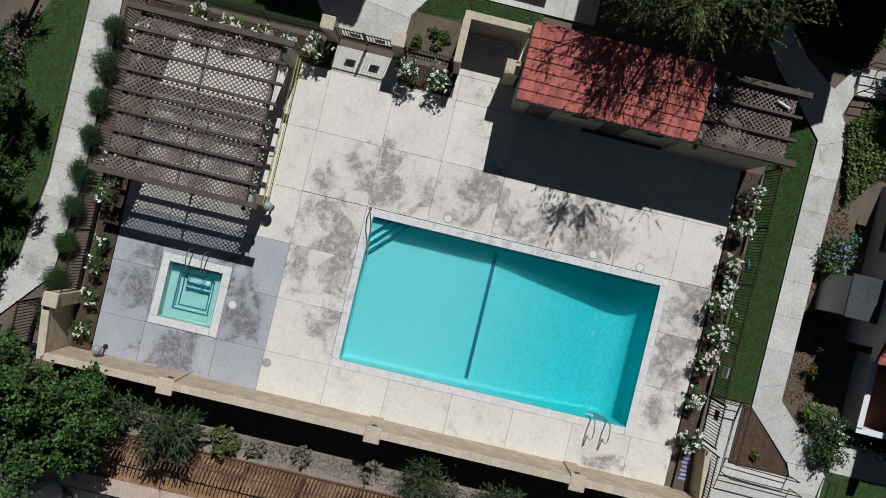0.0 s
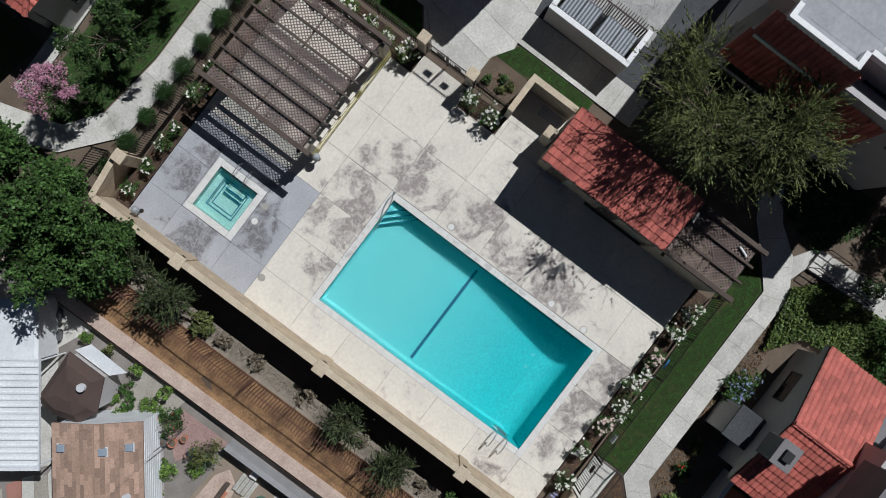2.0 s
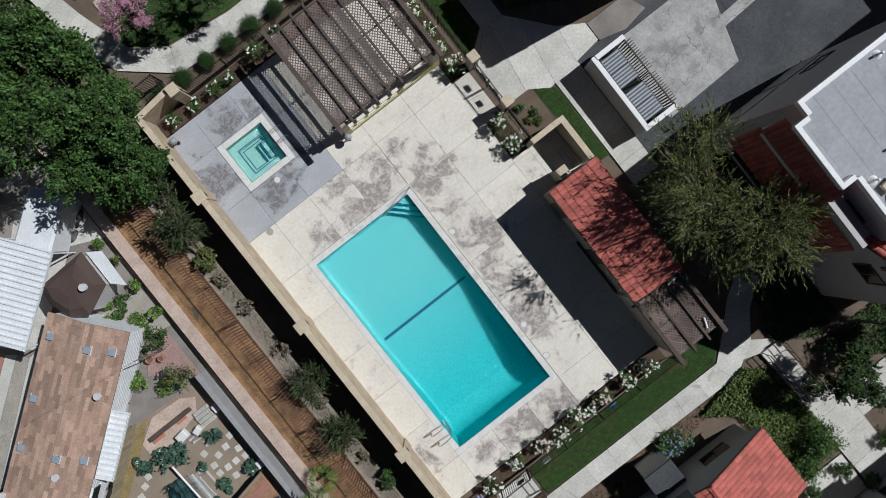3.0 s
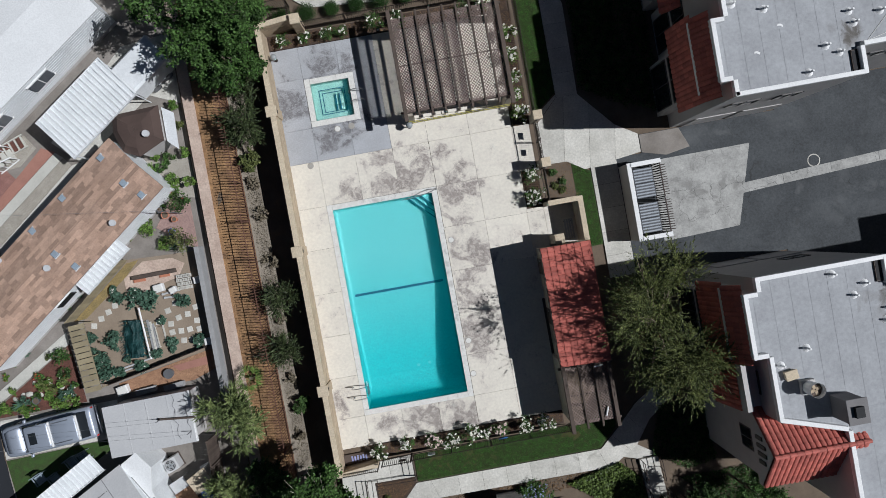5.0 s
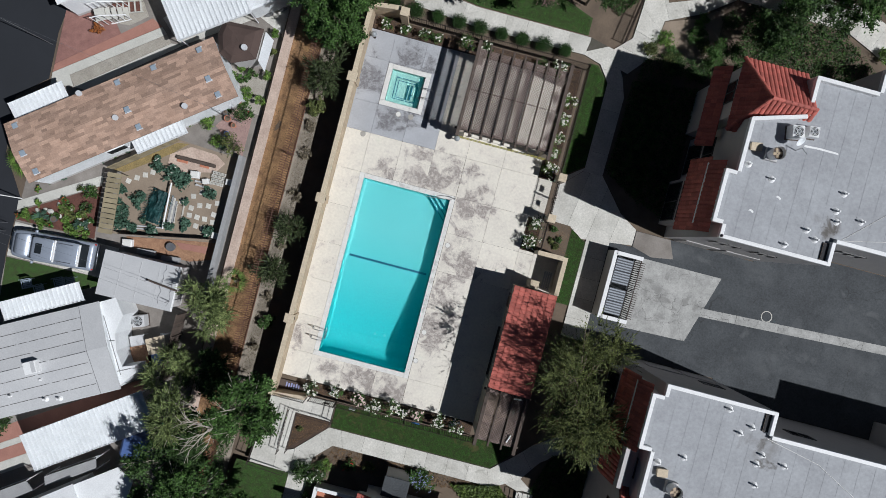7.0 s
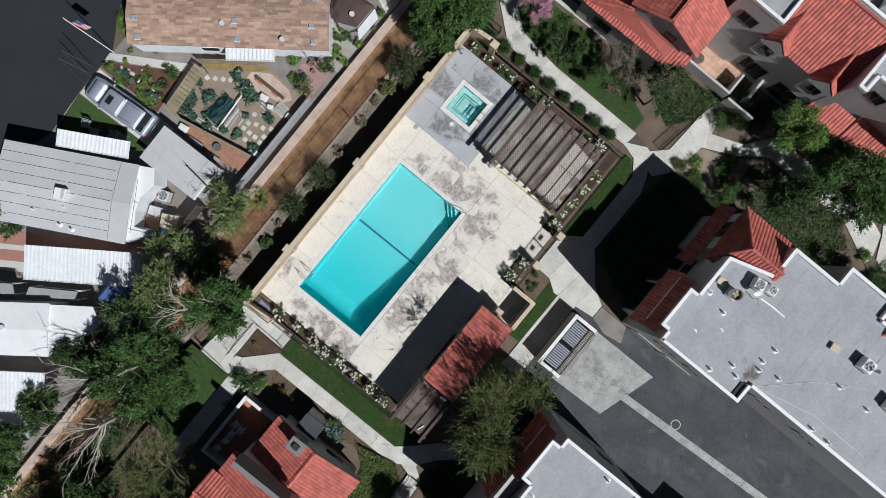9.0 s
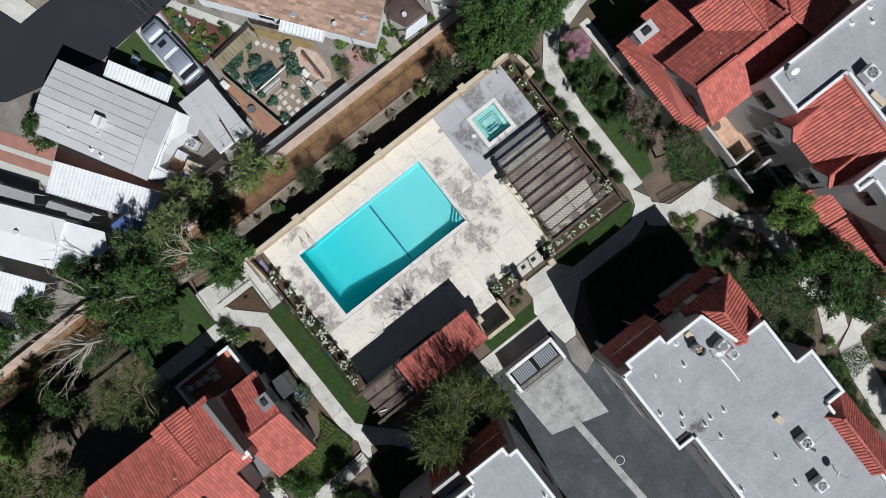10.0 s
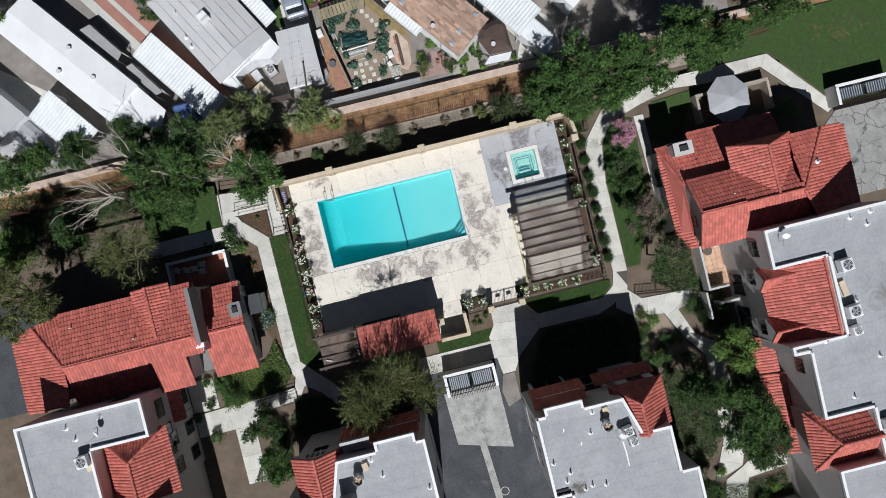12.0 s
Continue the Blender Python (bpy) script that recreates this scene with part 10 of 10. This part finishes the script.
# dark leaves laid over yard ground that is dark only from shade
scatter("yard_plants", [(12.8, 10.8), (15.6, 9.0), (15.6, 18.0), (13.5, 20.5)], 5000, -0.1, (0.08, 0.16), "leaf_dark", "low dark leaves filling in for shade in the yard", "ground cover", 0.25)
scatter("yard_plants", [(19.4, 18.6), (27.5, 19.6), (27.5, 23.4), (19.4, 24.2)], 6000, -0.1, (0.09, 0.18), "leaf_dark", "low dark leaves filling in for shade in the yard", "ground cover", 0.3)
scatter("yard_plants", [(18.2, 26.5), (27, 26.4), (27.4, 27.3), (18.2, 27.3)], 3500, -0.1, (0.09, 0.18), "leaf", "low green ground cover at the building", "ground cover", 0.4)
scatter("bank_plants", [(-9.9, -34), (-6.0, -34), (-6.0, -21.6), (-7.4, -15), (-6.2, -9.6), (-7.0, -9.6), (-8.0, -12)], 12000, -0.25, (0.09, 0.2), "leaf_dark", "tangled dark undergrowth below the trees", "undergrowth", 0.5)
scatter("court_plants", [(-7.4, -22), (-3.2, -22), (-3.2, -34), (-7.4, -34)], 5000, -0.1, (0.08, 0.16), "leaf_dark", "low dark ground cover below the trees", "ground cover", 0.2)
# more dark leaves, added to blacken ground that lies in shade
for poly, n in (([(19.6, 18.2), (27.5, 19.6), (30.0, 21.5), (26.4, 24.0), (19.6, 24.4)], 6000), ([(11.6, 24.2), (15.4, 24.4), (17.8, 26.6), (17.2, 28.0), (11.6, 27.0)], 3500), ([(14.3, -9.0), (17.2, -9.0), (17.2, -12.8), (15.4, -13.2), (13.4, -11.9)], 4500), ([(14.8, -13.6), (20.0, -13.6), (20.0, -17.6), (17.6, -16.0)], 4500), ([(14.2, -8.6), (15.8, -8.6), (16.0, -1.2), (14.2, -1.2)], 3500), ([(13.0, 10.6), (17.6, 8.4), (17.6, 17.8), (13.0, 17.2)], 9000)):
    scatter("yard_plants", poly, n, -0.1, (0.09, 0.18), "leaf_dark", "low dark leaves filling in for shade at the building", "ground cover", 0.25)
BED = [(-26.4, -2.75), (-25.6, -1.75), (-20.6, 1.3), (-19.9, -1.9), (-20.4, -2.85)]
bed_rng = np.random.default_rng(5)
kinds = (("leaf_bright", "low yellow-green bedding plant"), ("leaf", "leafy green bedding plant"), ("leaf_blue", "spiky blue-green bedding plant"), ("leaf_olive", "small olive bedding plant"), ("leaf_dry", "rusty brown bedding plant"))
for k in range(34):
    x, y = bed_rng.uniform(-26.2, -20), bed_rng.uniform(-2.8, 1.2)
    if inside((x, y), BED):
        mat, label = kinds[int(bed_rng.integers(0, 5))]
        r = bed_rng.uniform(0.18, 0.42)
        bush(x, y, r, r * 1.3, int(900 * r), mat, label, LOT + 0.05, (0.07, 0.17), int(bed_rng.integers(0, 6)) if k % 3 == 0 else 0, ("petal_red", "petal_white")[k % 2], "bedding_plant", "plant", (0.04, 0.07), clumps=10)
for k in range(16):
    x = -24.6 + 0.75 * k
    y = -1.15 + 0.565 * k
    if k % 5 != 3:
        mat, label = kinds[int(bed_rng.integers(0, 5))]
        r = bed_rng.uniform(0.14, 0.3)
        bush(x + bed_rng.uniform(-0.2, 0.2), y + 0.9 + bed_rng.uniform(-0.15, 0.15), r, r * 1.3, int(900 * r), mat, label, LOT + 0.05, (0.06, 0.15), 2 if k % 4 == 0 else 0, "petal_red", "bedding_plant", "plant", (0.04, 0.07), clumps=8)
scatter("yard_plants", [(8.3, 22.6), (11.0, 21.2), (12.6, 23.2), (12.4, 25.2), (8.6, 25.2)], 4500, -0.1, (0.09, 0.18), "leaf_dark", "low dark ground cover beside the court", "ground cover", 0.3)
for poly, n, z in (([(-1.15, -10.75), (-1.15, -11.0), (-3.4, -13.1), (-3.4, -10.7)], 2600, -0.03), (rect(-4.9, 16.15, 9.4, 16.9), 5000, 0.006), (rect(8.65, 9.3, 9.5, 16.0), 2600, 0.006), (rect(8.55, 4.2, 9.45, 6.35), 1000, 0.006), (rect(-2.9, -8.95, 8.4, -8.35), 3500, 0.006), (rect(9.98, 4.5, 11.58, 6.5), 900, -0.03)):
    scatter("mulch_chips", poly, n, z, (0.025, 0.07), "litter_brown", "brown bark mulch chips", "mulch", 0.025)
# dark leaves stand in for a shadow whose caster is not modelled
scatter("yard_plants", [(29.6, 20.2), (33.2, 20.4), (32.6, 25.2), (32.6, 29.0), (30.6, 29.0), (30.8, 24.9)], 5000, -0.1, (0.09, 0.18), "leaf_dark", "low dark leaves filling in for shadow by the far walk", "ground cover", 0.3)
# the first four shrubs are added to darken ground in deep shadow
for x, y, r in ((15.6, 18.7, 0.8), (16.9, 18.7, 0.9), (18.2, 19.0, 0.9), (18.8, 20.6, 0.8), (14.4, 26.6, 0.8), (16.2, 26.8, 0.6), (10.2, -19.5, 0.45), (12.2, -19.6, 0.5), (13.0, -21.0, 0.5)):
    bush(x, y, r, r * 1.5, int(1800 * r * r + 300), "leaf_dark", "dark leafy filler shrub at the building", -0.1, (0.07, 0.15), name="shrub", category="shrub", clumps=22)
# ---- small repeated pieces ----
picket_mesh = {}
for f, d, h, z0, gap, mat, lean in PICKETS:
    key = (h, mat, lean)
    if key not in picket_mesh:
        picket_mesh[key] = data("picket", boxes((-0.013, -0.013, 0, 0.013, 0.013, h)) if not lean else tube(bmesh.new(), [(0, 0, 0), (0, 0, h * 0.8), (0, lean * 0.4, h * 0.92), (0, lean, h)], 0.021, 5), mat)
    n = int(d / gap)
    for i in range(1, n):
        piece("picket", picket_mesh[key], pose(d * i / n, 0, z0 + 0.06), f)

for wall, d, thick, z, mat in CAPS:
    n = max(1, round(d / 0.41))
    key = (round(d / n, 3), thick, mat)
    me = picket_mesh.setdefault(key, data("cap_block", boxes((0.001, -0.025, 0, d / n - 0.001, thick + 0.025, 0.07), bevel=0.006), mat))
    for i in range(n):
        piece("cap_block", me, pose(d / n * i, 0, z), wall)

# the pool house's barrel tiles
a, u, v, n, spots = tile_places(POOL_ROOF, 0.27, 0.37)
h = 0.142
tv = [(x, s, z + lift) for s, lift in ((-0.03, 0.035), (0.4, 0.0)) for x, z in ((-h, 0.012), (-h * 0.62, 0.04), (0.0, 0.052), (h * 0.62, 0.04), (h, 0.012))]
tf = [(i, i + 1, 6 + i, 5 + i) for i in range(4)] + [(4, 3, 2, 1, 0)]
tile_mesh = bpy.data.meshes.new("roof_tile")
tile_mesh.from_pydata(tv, [], tf)
tile_mesh.materials.append(M["tile"])
turn = Matrix((u, v, n)).transposed().to_4x4()
tile_rng = random.Random(8)
for c, s in spots:
    piece("roof_tile", tile_mesh, Matrix.Translation(a + u * c + v * (s + tile_rng.uniform(-0.015, 0.015))) @ turn, pool_roof)

# deck slabs between the joints, leaving out pool and spa
rng = random.Random(4)
COPE = 0.34
holes = [(POOL[0] - COPE, POOL[1] - COPE, POOL[2] + COPE, POOL[3] + COPE), (SPA[0] - COPE, SPA[1] - COPE, SPA[2] + COPE, SPA[3] + COPE)]


def cut_rect(r, h):
    """What is left of rectangle r outside rectangle h."""
    x0, y0, x1, y1 = r
    a0, b0, a1, b1 = max(x0, h[0]), max(y0, h[1]), min(x1, h[2]), min(y1, h[3])
    if a0 >= a1 or b0 >= b1:
        return [r]
    out = [(x0, y0, a0, y1), (a1, y0, x1, y1), (a0, y0, a1, b0), (a0, b1, a1, y1)]
    return [q for q in out if q[2] - q[0] > 0.03 and q[3] - q[1] > 0.03]


for i in range(len(DECK_X) - 1):
    for j in range(len(DECK_Y) - 1):
        cells = [(DECK_X[i], DECK_Y[j], DECK_X[i + 1], DECK_Y[j + 1])]
        if DECK_X[i] > 8.4 and (DECK_Y[j] < -3.0 or DECK_Y[j] > 9.0):
            continue
        for h in holes:
            cells = [q for c in cells for q in cut_rect(c, h)]
        for c in cells:
            grey = c[1] > 9.1 and c[2] < 1.3
            bm = boxes((c[0] + 0.006, c[1] + 0.006, -0.12, c[2] - 0.006, c[3] - 0.006, -0.003 + 0.003 * rng.random()))
            part("slab", bm, "deck_grey" if grey else "deck", deck)


def coping(parent, b, stone):
    """Edging stones round a basin, butted at the corners."""
    x0, y0, x1, y1 = b
    runs = [((x0 - COPE, y0 - COPE), (1, 0), x1 - x0 + COPE), ((x1, y0 - COPE), (0, 1), y1 - y0 + COPE), ((x0, y1), (1, 0), x1 - x0 + COPE), ((x0 - COPE, y0), (0, 1), y1 - y0 + COPE)]
    for (x, y), (ux, uy), length in runs:
        n = round(length / stone)
        s = length / n
        me = data("coping_stone", boxes((0.002, 0.002, -0.11, s - 0.002, COPE - 0.01, 0.012), bevel=0.008), "coping") if ux else data("coping_stone", boxes((0.002, 0.002, -0.11, COPE - 0.01, s - 0.002, 0.012), bevel=0.008), "coping")
        for k in range(n):
            piece("coping_stone", me, pose(x + ux * s * k, y + uy * s * k, 0), parent)


coping(pool, POOL, 0.62)
coping(spa, SPA, 0.55)


# walk slabs, cut across the walk's middle line
def stations(line, step):
    """Points at even steps along a line, each with the way of the line there."""
    legs = [(Vector(p), Vector(q)) for p, q in zip(line, line[1:])]
    total = sum((q - p).length for p, q in legs)
    out = []
    n = max(1, round(total / step))
    for i in range(n + 1):
        s = total * i / n
        for k, (p, q) in enumerate(legs):
            d = (q - p).length
            if s <= d + 1e-6 or k == len(legs) - 1:
                way = (q - p).normalized()
                for other, near in ((k - 1, s), (k + 1, d - s)):
                    if 0 <= other < len(legs) and near < step * 0.75:
                        way = (way + (legs[other][1] - legs[other][0]).normalized() * (1 - near / (step * 1.5))).normalized()
                out.append((p + (q - p).normalized() * min(s, d), way))
                break
            s -= d
    return out


slab_rng = random.Random(21)
for ob, poly, z, mat, line in LAID:
    marks = stations(line, 1.45)
    last = len(marks) - 2
    wide = 2.3 if len(line) > 2 else 6.0
    for i in range(last + 1):
        (p, a), (q, b) = marks[i], marks[i + 1]
        cut = poly if i == 0 and len(line) < 3 else clip(poly, a.x, a.y, a.dot(p) + 0.006)
        if i < last or len(line) > 2:
            cut = clip(cut, -b.x, -b.y, -b.dot(q) + 0.006)
        mid, way = (p + q) / 2, (q - p).normalized()
        side = Vector((-way.y, way.x))
        cut = clip(clip(cut, side.x, side.y, side.dot(mid) - wide), -side.x, -side.y, -side.dot(mid) - wide) if cut else cut
        if len(cut) < 3 or abs(area(cut)) < 0.03:
            continue
        bm = bmesh.new()
        prism(bm, cut, z - 0.06, z + slab_rng.uniform(-0.004, 0.004))
        part("walk_slab", bm, mat, ob)

# court pavers
paver = data("paver", boxes((0.006, 0.006, -0.02, 0.444, 0.444, 0.012), bevel=0.006), "court_paver")
for i in range(8):
    for j in range(7):
        piece("paver", paver, pose(9.05 + 0.46 * i, 25.95 + 0.46 * j, 0), court_floor)
